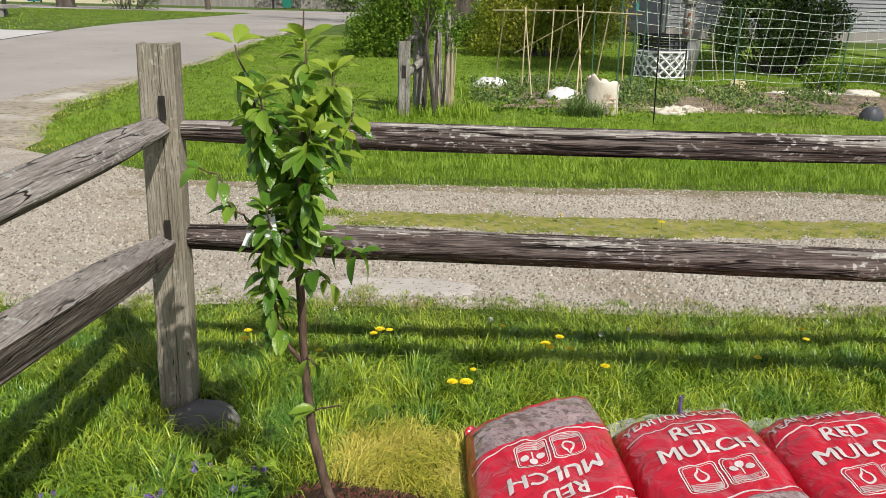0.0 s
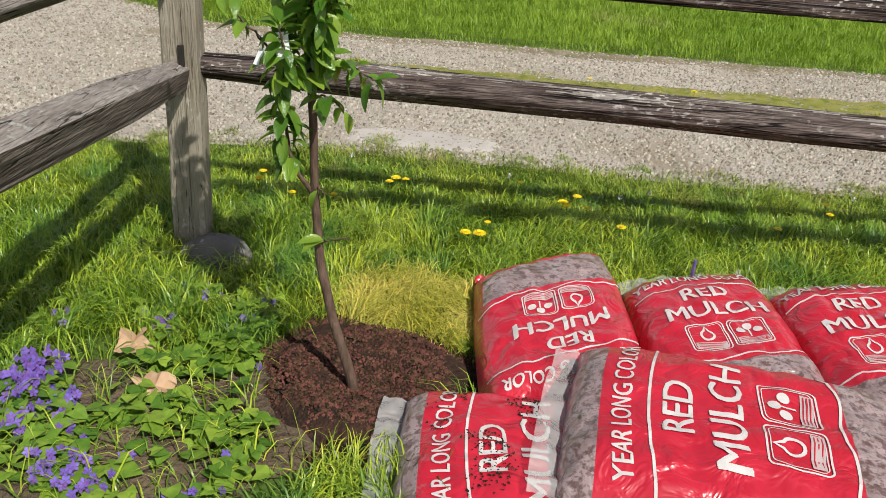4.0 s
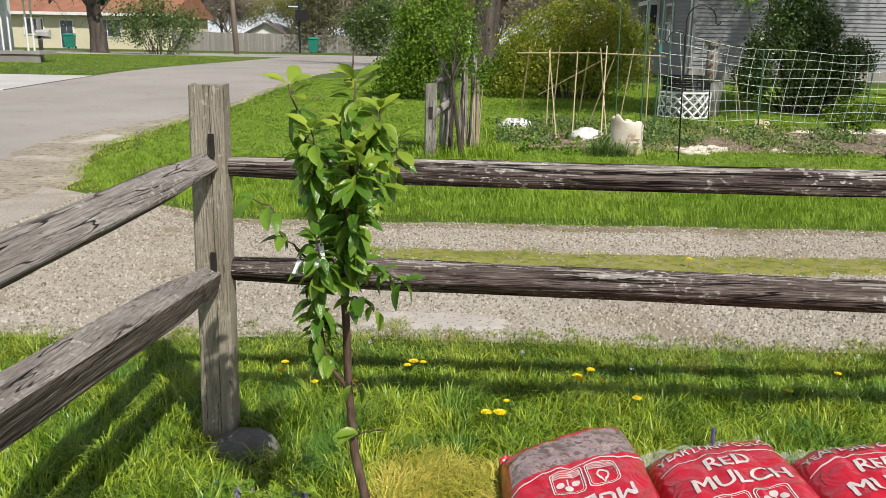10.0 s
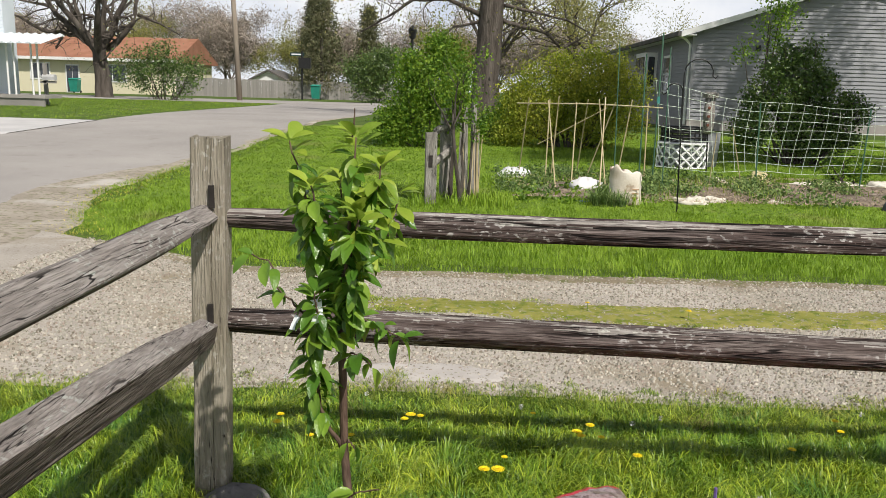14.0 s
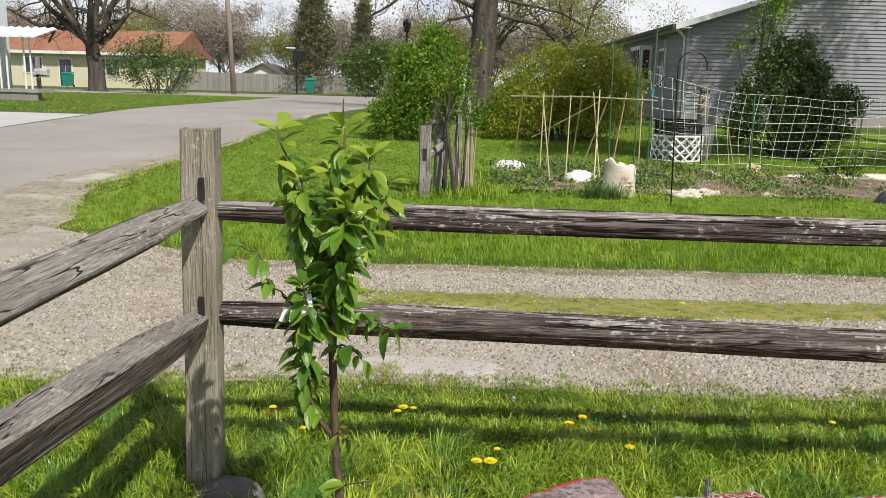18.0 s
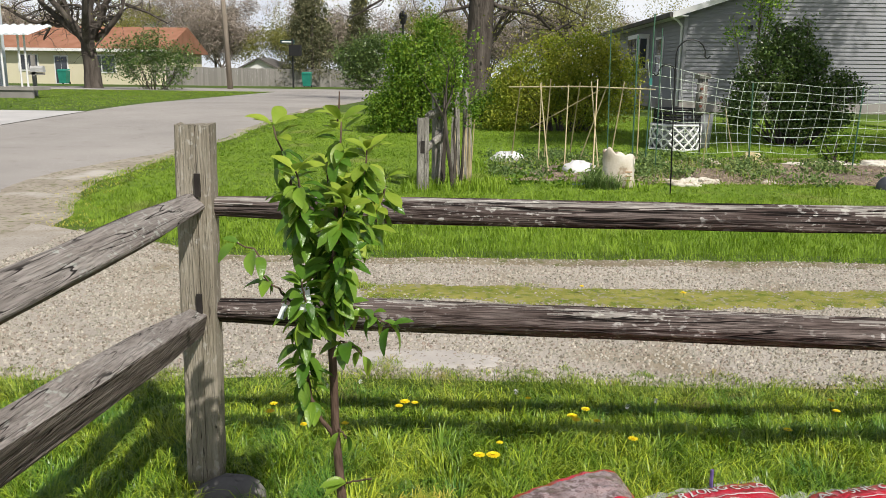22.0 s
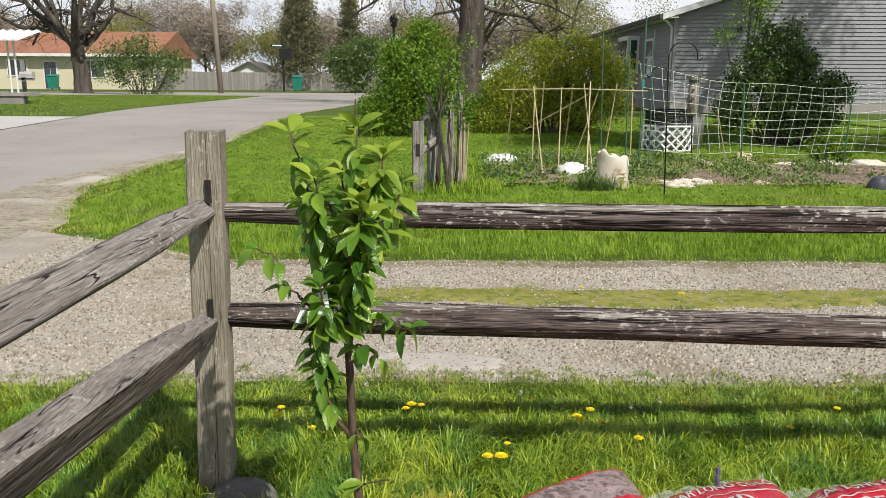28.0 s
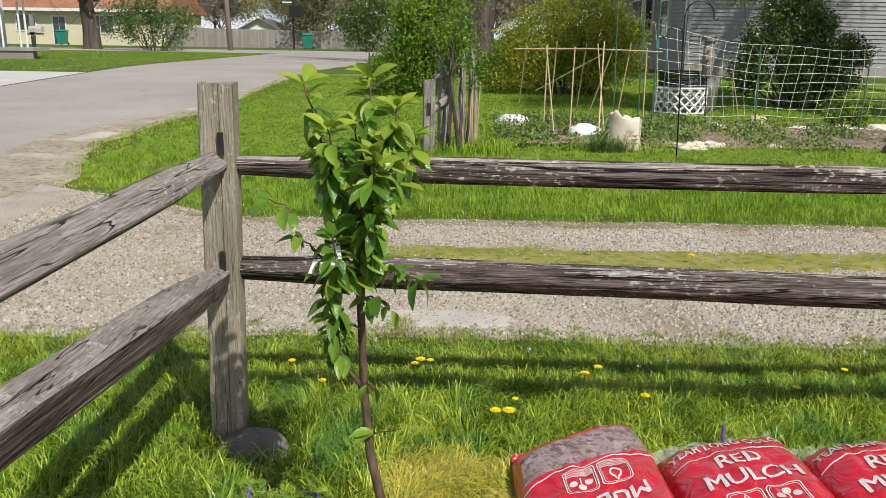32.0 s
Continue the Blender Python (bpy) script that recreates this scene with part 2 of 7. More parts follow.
M_CHIP = mat("mulch_chip", (0.055, 0.025, 0.015), (0.12, 0.06, 0.036), 30, 0.9, island=True, rand=0.75)
M_SOIL = mat("garden_soil", (0.085, 0.062, 0.042), (0.165, 0.122, 0.083), 4, 0.98, 0.9, 50, spots=[((0.1, 0.075, 0.05), 18, 0.55, 0.68)], bump_dist=0.03)
M_BARK = mat("sapling_bark", (0.075, 0.047, 0.034), (0.15, 0.1, 0.072), 60, 0.8, 0.6, 160, stretch=(1, 1, 0.25))
M_LEAF = mat("sapling_leaf", (0.14, 0.28, 0.032), (0.23, 0.385, 0.052), 22, 0.24, 0.25, 140, rand=0.4, trans=0.42, spec=0.65)
M_LEAF_NEW = mat("sapling_new_leaf", (0.27, 0.4, 0.04), (0.37, 0.47, 0.07), 22, 0.36, 0.2, 140, rand=0.2, trans=0.4, spec=0.5)
M_TREEBARK = mat("tree_bark", (0.06, 0.05, 0.042), (0.13, 0.112, 0.095), 5, 0.95, 1.0, 22, stretch=(1, 1, 0.22), bump_dist=0.05)
M_TWIG = mat("grey_twig", (0.15, 0.125, 0.105), (0.24, 0.2, 0.17), 3, 0.9)
M_CROWN_GREEN = mat("shrub_leaf", (0.115, 0.225, 0.02), (0.2, 0.325, 0.035), 2.0, 0.5, island=True, rand=0.4, trans=0.35)
M_CROWN_YELLOW = mat("forsythia_leaf", (0.25, 0.32, 0.03), (0.39, 0.41, 0.055), 1.5, 0.5, island=True, rand=0.35, trans=0.35)
M_CROWN_DARK = mat("lilac_leaf", (0.075, 0.135, 0.03), (0.135, 0.21, 0.05), 2.0, 0.32, spec=0.6, island=True, rand=0.4, trans=0.2)
M_LILAC_BLOOM = mat("lilac_bloom", (0.2, 0.13, 0.22), (0.3, 0.2, 0.32), 9, 0.7, island=True, rand=0.3)
M_CROWN_SPRING = mat("spring_leaf", (0.27, 0.28, 0.07), (0.36, 0.35, 0.12), 1.0, 0.6, island=True, rand=0.35, trans=0.4)
M_NEEDLE = mat("evergreen_needle", (0.1, 0.11, 0.05), (0.17, 0.165, 0.085), 0.8, 0.7, island=True, rand=0.4)
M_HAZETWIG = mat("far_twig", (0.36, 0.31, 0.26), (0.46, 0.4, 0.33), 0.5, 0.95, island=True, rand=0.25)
M_SIDING = mat("grey_siding", (0.25, 0.255, 0.275), (0.29, 0.295, 0.315), 0.8, 0.6, 0.05, 60, rand=0.04)
M_WHITE = mat("white_trim", (0.8, 0.8, 0.8), (0.72, 0.72, 0.71), 3, 0.5)
M_ROOF = mat("grey_shingle", (0.09, 0.085, 0.08), (0.15, 0.14, 0.13), 3, 0.95, 0.5, 30)
M_ROOF_RED = mat("rust_shingle", (0.27, 0.125, 0.075), (0.34, 0.17, 0.11), 1.2, 0.9, 0.4, 20)
M_CREAM = mat("cream_wall", (0.62, 0.575, 0.42), (0.68, 0.63, 0.47), 0.6, 0.85)
M_PALEBLUE = mat("pale_blue_siding", (0.6, 0.66, 0.7), (0.66, 0.71, 0.75), 1.5, 0.6)
M_GLASS = mat("window_glass", (0.03, 0.035, 0.045), (0.06, 0.065, 0.075), 1, 0.08, spec=0.7)
M_FENCEWOOD = mat("fence_board", (0.26, 0.245, 0.23), (0.34, 0.32, 0.3), 1.0, 0.95, 0.3, 30, rand=0.15, stretch=(1, 1, 0.2))
M_POLEWOOD = mat("pole_wood", (0.25, 0.21, 0.165), (0.34, 0.29, 0.235), 3, 0.95, stretch=(4, 4, 0.3))
M_BIN = mat("green_bin", (0.02, 0.2, 0.15), (0.03, 0.25, 0.19), 3, 0.45)
M_BLACK = mat("black_metal", (0.012, 0.012, 0.013), (0.03, 0.03, 0.03), 20, 0.5)
M_BAMBOO = mat("bamboo", (0.42, 0.35, 0.19), (0.52, 0.44, 0.27), 12, 0.6, rand=0.2)
M_GREENROD = mat("green_rod", (0.05, 0.12, 0.08), (0.08, 0.17, 0.11), 8, 0.5)
M_NET = mat("garden_net", (0.62, 0.72, 0.6), (0.72, 0.8, 0.7), 5, 0.6)
M_SACK = mat("woven_sack", (0.58, 0.5, 0.4), (0.74, 0.69, 0.62), 5, 0.8, 0.6, 40, bump_dist=0.008, spots=[((0.42, 0.33, 0.25), 9, 0.58, 0.64)])
M_WHITEBAG = mat("white_bag", (0.75, 0.75, 0.76), (0.66, 0.66, 0.66), 6, 0.5, 0.4, 30)
M_ROCK = mat("field_stone", (0.12, 0.115, 0.11), (0.19, 0.182, 0.175), 9, 0.85, 0.6, 60)
M_DANDELION = mat("dandelion_yellow", (0.88, 0.68, 0.012), (0.92, 0.75, 0.02), 60, 0.6)
M_PUFF = mat("dandelion_clock", (0.6, 0.6, 0.58), (0.7, 0.7, 0.68), 60, 0.9)
M_VIOLET = mat("violet_petal", (0.13, 0.07, 0.33), (0.2, 0.12, 0.45), 40, 0.6, island=True, rand=0.3)
M_VIOLET_LEAF = mat("violet_leaf", (0.105, 0.21, 0.022), (0.19, 0.32, 0.04), 30, 0.45, island=True, rand=0.35, trans=0.2)
M_DEADLEAF = mat("dead_leaf", (0.42, 0.27, 0.16), (0.52, 0.36, 0.23), 40, 0.8)
M_PAPER = mat("plant_tag", (0.75, 0.8, 0.83), (0.85, 0.88, 0.9), 30, 0.4)


# ---------------------------------------------------------------- mesh tools
class Shape:
    """A growing mesh: vertex and face lists, with a material slot for each face."""

    def __init__(self):
        self.v, self.f, self.m = [], [], []

    def add(self, verts, faces, slot=0):
        n = len(self.v)
        self.v.extend(tuple(p) for p in verts)
        self.f.extend(tuple(i + n for i in face) for face in faces)
        self.m.extend([slot] * len(faces))
        return self

    def box(self, lo, hi, slot=0, turn=None):
        x0, y0, z0 = lo
        x1, y1, z1 = hi
        vs = [(x, y, z) for z in (z0, z1) for y in (y0, y1) for x in (x0, x1)]
        if turn:
            vs = [turn @ Vector(p) for p in vs]
        return self.add(vs, [(0, 2, 3, 1), (4, 5, 7, 6), (0, 1, 5, 4), (2, 6, 7, 3), (0, 4, 6, 2), (1, 3, 7, 5)], slot)

    def tube(self, pts, radii, sides=7, slot=0, caps=True, wob=0.0, rng=random):
        pts = [Vector(p) for p in pts]
        if isinstance(radii, (int, float)):
            radii = [radii] * len(pts)
        base = len(self.v)
        ref = Vector((0, 0, 1))
        rings = []
        for i, p in enumerate(pts):
            d = (pts[min(i + 1, len(pts) - 1)] - pts[max(i - 1, 0)]).normalized()
            if abs(d.dot(ref)) > 0.95:
                a = d.cross(Vector((1, 0, 0))).normalized()
            else:
                a = d.cross(ref).normalized()
            b = d.cross(a)
            for k in range(sides):
                t = 2 * math.pi * k / sides
                r = radii[i] * (1 + wob * rng.uniform(-1, 1))
                self.v.append(tuple(p + (a * math.cos(t) + b * math.sin(t)) * r))
            rings.append(base + i * sides)
        for r0, r1 in zip(rings, rings[1:]):
            for k in range(sides):
                self.f.append((r0 + k, r0 + (k + 1) % sides, r1 + (k + 1) % sides, r1 + k))
                self.m.append(slot)
        if caps:
            self.f.append(tuple(range(rings[0] + sides - 1, rings[0] - 1, -1)))
            self.f.append(tuple(range(rings[-1], rings[-1] + sides)))
            self.m += [slot, slot]
        return self

    def mesh(self, name, smooth=False):
        me = bpy.data.meshes.new(name)
        me.from_pydata(self.v, [], self.f)
        me.polygons.foreach_set("material_index", self.m)
        if smooth:
            me.polygons.foreach_set("use_smooth", [True] * len(self.f))
        me.update()
        return me


def mesh_ob(name, shape, material, smooth=False):
    me = shape.mesh(name, smooth) if isinstance(shape, Shape) else shape
    if not me.materials:
        for m in material if isinstance(material, (list, tuple)) else [material]:
            me.materials.append(m)
    return new(name, me)


def part(name, shape, material, parent, label="", smooth=False, at=None):
    ob = mesh_ob(name, shape, material, smooth)
    ob.parent = parent
    if at is not None:
        ob.matrix_basis = at
    if label:
        ob["label"] = label
    return ob


def thing(name, label, category, group="", kind="", at=None):
    ob = new(name)
    ob.empty_display_size = 0.1
    if at is not None:
        ob.matrix_basis = at
    return tagged(ob, label, category, group, kind)


def big_mesh(name, verts, faces, material, label, category, kind="stuff"):
    """A mesh from numpy arrays: verts (n,3), faces (m,k)."""
    me = bpy.data.meshes.new(name)
    k = faces.shape[1]
    me.vertices.add(len(verts))
    me.vertices.foreach_set("co", verts.astype(np.float32).ravel())
    me.loops.add(faces.size)
    me.loops.foreach_set("vertex_index", faces.astype(np.int32).ravel())
    me.polygons.add(len(faces))
    me.polygons.foreach_set("loop_start", np.arange(0, faces.size, k, dtype=np.int32))
    me.update(calc_edges=True)
    me.validate()
    return tagged(mesh_ob(name, me, material), label, category, kind=kind)


def ease(a, b, x):
    u = min(1.0, max(0.0, (x - a) / (b - a)))
    return u * u * (3 - 2 * u)


def ground_z(x, y):
    return 0.34 * ease(7, 24, y) + 0.012 * math.sin(x * 1.7 + 0.6 * y) * math.sin(y * 1.3 - 0.4 * x) * ease(-1, 1.5, y) * (1 - ease(7, 12, y))


def fray(x, s=1.0, k=0.0):
    return s * (0.5 * math.sin(2.1 * x + k) + 0.3 * math.sin(5.3 * x + 1.7 * k) + 0.25 * noise.noise(Vector((x * 3.1, k, 0.5))) * 2)


# plan of the surfaces
def drive_near(x):
    return 0.93 + 0.03 * math.tanh(x) + fray(x, 0.03, 1)


def drive_far(x):
    y = 3.2 + fray(x, 0.05, 2)
    if x < -1.0:
        y += 0.62 * (-1.0 - x)
    return y


def road_near(y):
    return -3.72 + 0.9 * ease(20, 26, y) * (1 - ease(26, 40, y)) + fray(y * 0.4, 0.09, 3) + 0.85 * (1 - ease(4.0, 7.0, y))


ROAD_FAR = -9.1


def sheet(name, xs, near, far, rows, dz, material, label, category):
    """A strip of ground between two edges given as functions of x, lying on the terrain."""
    s = Shape()
    cols = []
    for x in xs:
        a, b = near(x), far(x)
        cols.append([(x, a + (b - a) * j / rows) for j in range(rows + 1)])
    vs = [(x, y, ground_z(x, y) + (dz if 0 < j < rows else -0.012)) for c in cols for j, (x, y) in enumerate(c)]
    n = rows + 1
    s.add(vs, [(i * n + j, (i + 1) * n + j, (i + 1) * n + j + 1, i * n + j + 1) for i in range(len(xs) - 1) for j in range(rows)])
    return tagged(mesh_ob(name, s, material), label, category, kind="structure")


def worn(name, x0, x1, near, far, nx, ny, height, seed, material, label, category, cut=0.45, grain=5.0):
    """A low cushion on the driveway whose ragged rim sinks under the gravel."""
    s = Shape()
    vs = []
    for i in range(nx + 1):
        x = x0 + (x1 - x0) * i / nx
        a, b = near(x), far(x)
        for j in range(ny + 1):
            v, u = j / ny, i / nx
            y = a + (b - a) * v
            body = min(1.0, 4 * v * (1 - v) * 1.4, 10 * u, 10 * (1 - u))
            ragged = 0.55 * noise.noise(Vector((x * grain, y * grain, seed))) + 0.3 * noise.noise(Vector((x * grain * 3, y * grain * 3, seed)))
            vs.append((x, y, ground_z(x, y) + 0.012 + height * max(-1.0, min(1.0, body + ragged - cut))))
    n = ny + 1
    s.add(vs, [(i * n + j, (i + 1) * n + j, (i + 1) * n + j + 1, i * n + j + 1) for i in range(nx) for j in range(ny)])
    return tagged(mesh_ob(name, s, material, True), label, category, kind="structure")


def span(a, b, n):
    return [a + (b - a) * i / n for i in range(n + 1)]


# ---------------------------------------------------------------- ground
gx = [-400, -150, -80, -45, -30, -20] + span(-14, 14, 56) + [20, 30, 45, 80, 150, 400]
gy = [-60, -25, -12, -6] + span(-3, 26, 58) + [30, 36, 44, 55, 70, 100, 160, 300, 600]
s = Shape()
n = len(gy)
s.add([(x, y, ground_z(x, y)) for x in gx for y in gy],
      [(i * n + j, (i + 1) * n + j, (i + 1) * n + j + 1, i * n + j + 1) for i in range(len(gx) - 1) for j in range(n - 1)])
tagged(mesh_ob("ground", s, M_GROUND, True), "green spring lawn reaching to the horizon", "ground", kind="structure")

sheet("driveway", span(-3.4, 14, 150), lambda x: drive_near(x) - 0.12, lambda x: drive_far(x) + 0.06, 24, 0.012, M_GRAVEL, "pale gravel driveway with two wheel tracks", "driveway")
worn("driveway_strip", -0.2, 7.4, lambda x: 2.02 + fray(x * 1.5, 0.05, 5) + 0.1 * (1 - ease(-0.1, 1.2, x)), lambda x: 2.52 + fray(x * 1.7, 0.05, 6) - 0.08 * (1 - ease(-0.1, 1.0, x)),
     300, 20, 0.014, 5, M_MOSS, "mossy yellow-green strip between the wheel tracks", "moss strip", 0.5)
M_EDGE = mat("edge_dirt", (0.2, 0.165, 0.11), (0.29, 0.25, 0.175), 6, 0.97, 0.9, 90, spots=[((0.13, 0.14, 0.05), 8, 0.52, 0.66)])
worn("driveway_edge", -2.0, 7.0, lambda x: drive_far(x) - 0.2, lambda x: drive_far(x) + 0.08, 300, 8, 0.011, 14, M_EDGE, "brown earth at the far edge of the gravel", "bare earth", 0.7)

s = Shape()
ys = [-60, -20, -6, -2, 0] + span(0.8, 30, 70) + [34, 38, 42, 46]
rows = [[(ROAD_FAR + (road_near(y) - ROAD_FAR) * j / 8, y) for j in range(9)] for y in ys]
s.add([(x, y, ground_z(x, y) + 0.006 + 0.02 * (1 - ((j - 4) / 4) ** 2) * (1 - ease(38, 42, y))) for r in rows for j, (x, y) in enumerate(r)],
      [(i * 9 + j, i * 9 + j + 1, (i + 1) * 9 + j + 1, (i + 1) * 9 + j) for i in range(len(ys) - 1) for j in range(8)])
tagged(mesh_ob("road", s, M_ROAD), "worn pale grey asphalt lane with frayed edges", "road", kind="structure")
sheet("cross_street", span(-90, 40, 60), lambda x: 41.5, lambda x: 49.0, 40, 0.03, M_ROAD, "pale grey asphalt cross street", "road")
sheet("neighbour_driveway", span(-40, ROAD_FAR + 0.05, 20), lambda x: 14.3 + fray(x, 0.05, 8), lambda x: 18.75, 40, 0.02, M_CONCRETE, "pale concrete driveway across the lane", "driveway")
M_DIRT = mat("dirt_shoulder", (0.3, 0.265, 0.215), (0.4, 0.36, 0.3), 2.0, 0.97, 0.7, 70, spots=[((0.22, 0.19, 0.145), 17, 0.52, 0.68), ((0.16, 0.17, 0.07), 11, 0.56, 0.68), ((0.5, 0.47, 0.43), 1.1, 0.55, 0.7)])
s = Shape()
ys = span(3.2, 24, 90)
vs = []
for y in ys:
    x1 = road_near(y) + 0.16 + fray(y * 1.3, 0.06, 11)
    wd = 0.95 * (1 - ease(6.5, 12, y)) + 0.22 + fray(y * 0.9, 0.1, 12)
    for j in range(4):
        x = x1 - wd * j / 3
        vs.append((x, y, ground_z(x, y) + (0.018 if 0 < j < 3 else (0.004 if j == 0 else 0.012))))
s.add(vs, [(i * 4 + j, (i + 1) * 4 + j, (i + 1) * 4 + j + 1, i * 4 + j + 1) for i in range(len(ys) - 1) for j in range(3)])
tagged(mesh_ob("road_shoulder", s, M_DIRT), "crumbling dirt and gravel shoulder of the lane", "road shoulder", kind="structure")
M_CONCRETE_OLD = mat("old_concrete", (0.4, 0.375, 0.35), (0.49, 0.46, 0.43), 6, 0.95, 0.5, 60)


M_TURF = mat("mown_turf", (0.1, 0.172, 0.015), (0.15, 0.24, 0.022), 1.0, 0.95, 0.5, 60, spots=[((0.23, 0.25, 0.07), 0.7, 0.6, 0.75)], bump_dist=0.02)
sheet("lawn", span(-3.2, 12, 60), lambda x: drive_far(x) + 0.12, lambda x: 20.0, 60, 0.004, M_TURF, "mown bright green lawn beyond the driveway", "lawn")


# ---------------------------------------------------------------- split rail fence
def hewn(p0, p1, w, h, seed, taper=0.55, flats=7, rings=110, sides=44, cracks=5, planes=None, bleach_or_lit=None):
    """A split rail: an uneven flat-sided log from p0 to p1 with cracks along its grain, tapering into its ends; w and h are half sizes."""
    rng = random.Random(seed)
    p0, p1 = Vector(p0), Vector(p1)
    d = (p1 - p0).normalized()
    a = d.cross(Vector((0, 0, 1))).normalized()
    b = a.cross(d)
    planes = planes or [(2 * math.pi * k / flats + rng.uniform(-0.28, 0.28), rng.uniform(0.84, 1.02)) for k in range(flats)]
    lines = [(rng.uniform(0, 6.283), rng.uniform(0.2, 0.6), rng.uniform(0.005, 0.012), rng.uniform(0, 1), rng.uniform(0.15, 0.5)) for _ in range(cracks)]
    vs = []
    for i in range(rings + 1):
        u = i / rings
        c = p0.lerp(p1, u)
        end = taper + (1 - taper) * ease(0, 0.16, u) * ease(0, 0.16, 1 - u)
        sway = b * (0.010 * math.sin(3.1 * u + seed)) + a * (0.008 * math.sin(4.0 * u + 2 * seed))
        for k in range(sides):
            t = 2 * math.pi * k / sides
            r = 1.1
            for pt, pd in planes:
                q = math.cos(t - pt - 0.12 * math.sin(2.2 * u + seed))
                if q > 0.2:
                    r = min(r, pd * (1 + 0.05 * math.sin(5 * u + pt * 3)) / q)
            cx, cz = math.cos(t), math.sin(t)
            r *= 1 + 0.035 * noise.noise(Vector((u * 9, cx * 4, cz * 4 + seed))) + 0.03 * noise.noise(Vector((u * 5, cx * 16, cz * 16 + seed)))
            dent = 0.0
            for ang, amp, depth, mid, half in lines:
                if abs(u - mid) < half:
                    off = (t - ang - amp * noise.noise(Vector((u * 3.5, ang, seed))) + math.pi) % (2 * math.pi) - math.pi
                    dent = max(dent, depth * max(0.0, 1 - abs(off) / 0.085) * (1 - abs(u - mid) / half))
            vs.append(c + sway + a * ((w * r - dent) * cx * end) + b * ((h * r - dent) * cz * end))
    faces = [(i * sides + k, (i + 1) * sides + k, (i + 1) * sides + (k + 1) % sides, i * sides + (k + 1) % sides) for i in range(rings) for k in range(sides)]
    faces += [tuple(range(sides)), tuple(range((rings + 1) * sides - 1, rings * sides - 1, -1))]
    sh = Shape().add(vs, faces)
    if bleach_or_lit:
        # the bleached top, or a side rail's lit-coloured face, takes a second material, with a border that runs ragged
        # along the grain
        mid, half, ragged = bleach_or_lit
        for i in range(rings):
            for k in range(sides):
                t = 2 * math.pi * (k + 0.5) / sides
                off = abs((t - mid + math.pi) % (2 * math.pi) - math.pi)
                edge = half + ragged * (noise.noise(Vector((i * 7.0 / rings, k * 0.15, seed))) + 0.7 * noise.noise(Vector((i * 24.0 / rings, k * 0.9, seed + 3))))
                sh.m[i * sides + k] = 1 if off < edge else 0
    return sh


def fence_post(x, y, height, w=0.062, lean=(0, 0), turn=45):
    """A square weathered post, its edges worn, its top sawn."""
    sh = Shape()
    vs, rows = [], 40
    outline = [(-1, -0.9), (-0.9, -1), (0.17, -1), (0.21, -0.93), (0.25, -1.03), (0.9, -1.03), (1, -0.9), (1, 0.82), (0.82, 1), (-0.82, 1), (-1, 0.82)]
    n = len(outline)
    rot = Matrix.Rotation(radians(turn), 2)
    for i in range(rows + 1):
        u = i / rows
        z = -0.25 + (height + 0.25) * u
        for k, (a, b) in enumerate(outline):
            g = 1 + 0.035 * noise.noise(Vector((a, b, z * 4 + x))) + 0.02 * noise.noise(Vector((a * 5, b * 5, z * 17 + x)))
            q = rot @ Vector((a * w * g, b * w * g))
            vs.append((x + q.x + lean[0] * z, y + q.y + lean[1] * z, z + (0.006 * noise.noise(Vector((a * 3, b * 3, x))) if i == rows else 0)))
    faces = [(i * n + k, i * n + (k + 1) % n, (i + 1) * n + (k + 1) % n, (i + 1) * n + k) for i in range(rows) for k in range(n)]
    faces.append(tuple(rows * n + k for k in range(n)))
    return sh.add(vs, faces)


fence = thing("split_rail_fence", "weathered grey split rail fence turning a corner at a square post", "fence")
POST_C = (-0.054, -0.045)
post = part("post", fence_post(POST_C[0], POST_C[1], 1.15, 0.0505, (0.014, 0.01), 4), M_POST, fence, "sun-bleached square corner post")
post_far = part("post", fence_post(3.3, -0.02, 1.15, 0.064, (0, 0), 0), M_POST, fence)
post_near = part("post", fence_post(-0.05, -2.9, 1.15, 0.064, (0, 0), 0), M_POST, fence)
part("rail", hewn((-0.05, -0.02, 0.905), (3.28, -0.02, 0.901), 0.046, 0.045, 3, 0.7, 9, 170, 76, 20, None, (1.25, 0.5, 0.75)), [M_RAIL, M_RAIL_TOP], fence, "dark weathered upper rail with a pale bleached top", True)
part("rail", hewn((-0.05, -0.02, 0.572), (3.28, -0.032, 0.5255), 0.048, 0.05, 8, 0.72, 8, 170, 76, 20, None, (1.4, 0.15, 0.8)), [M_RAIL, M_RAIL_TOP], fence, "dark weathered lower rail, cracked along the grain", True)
# the side rails are split: a broad weathered face looks up, one with shade put into its colour looks down, with a sharp
# arris between them
part("rail", hewn((-0.05, -0.06, 0.925), (-0.045, -2.85, 0.905), 0.046, 0.044, 5, 0.78, 5, 130, 64, 6, [(2.5, 0.82), (4.2, 0.77), (0.75, 0.9), (5.6, 0.9)], (2.35, 1.0, 0.05)), [M_RAIL_SHADED, M_RAIL_Y], fence, "pale grey split upper side rail")
part("rail", hewn((-0.05, -0.06, 0.565), (-0.045, -2.85, 0.79), 0.05, 0.054, 6, 0.74, 5, 130, 64, 6, [(1.95, 0.8), (3.4, 0.76), (0.5, 0.9), (5.0, 0.88)], (1.75, 0.9, 0.04)), [M_RAIL_SHADED, M_RAIL_Y], fence, "grey split lower side rail with shade coloured into its under face")

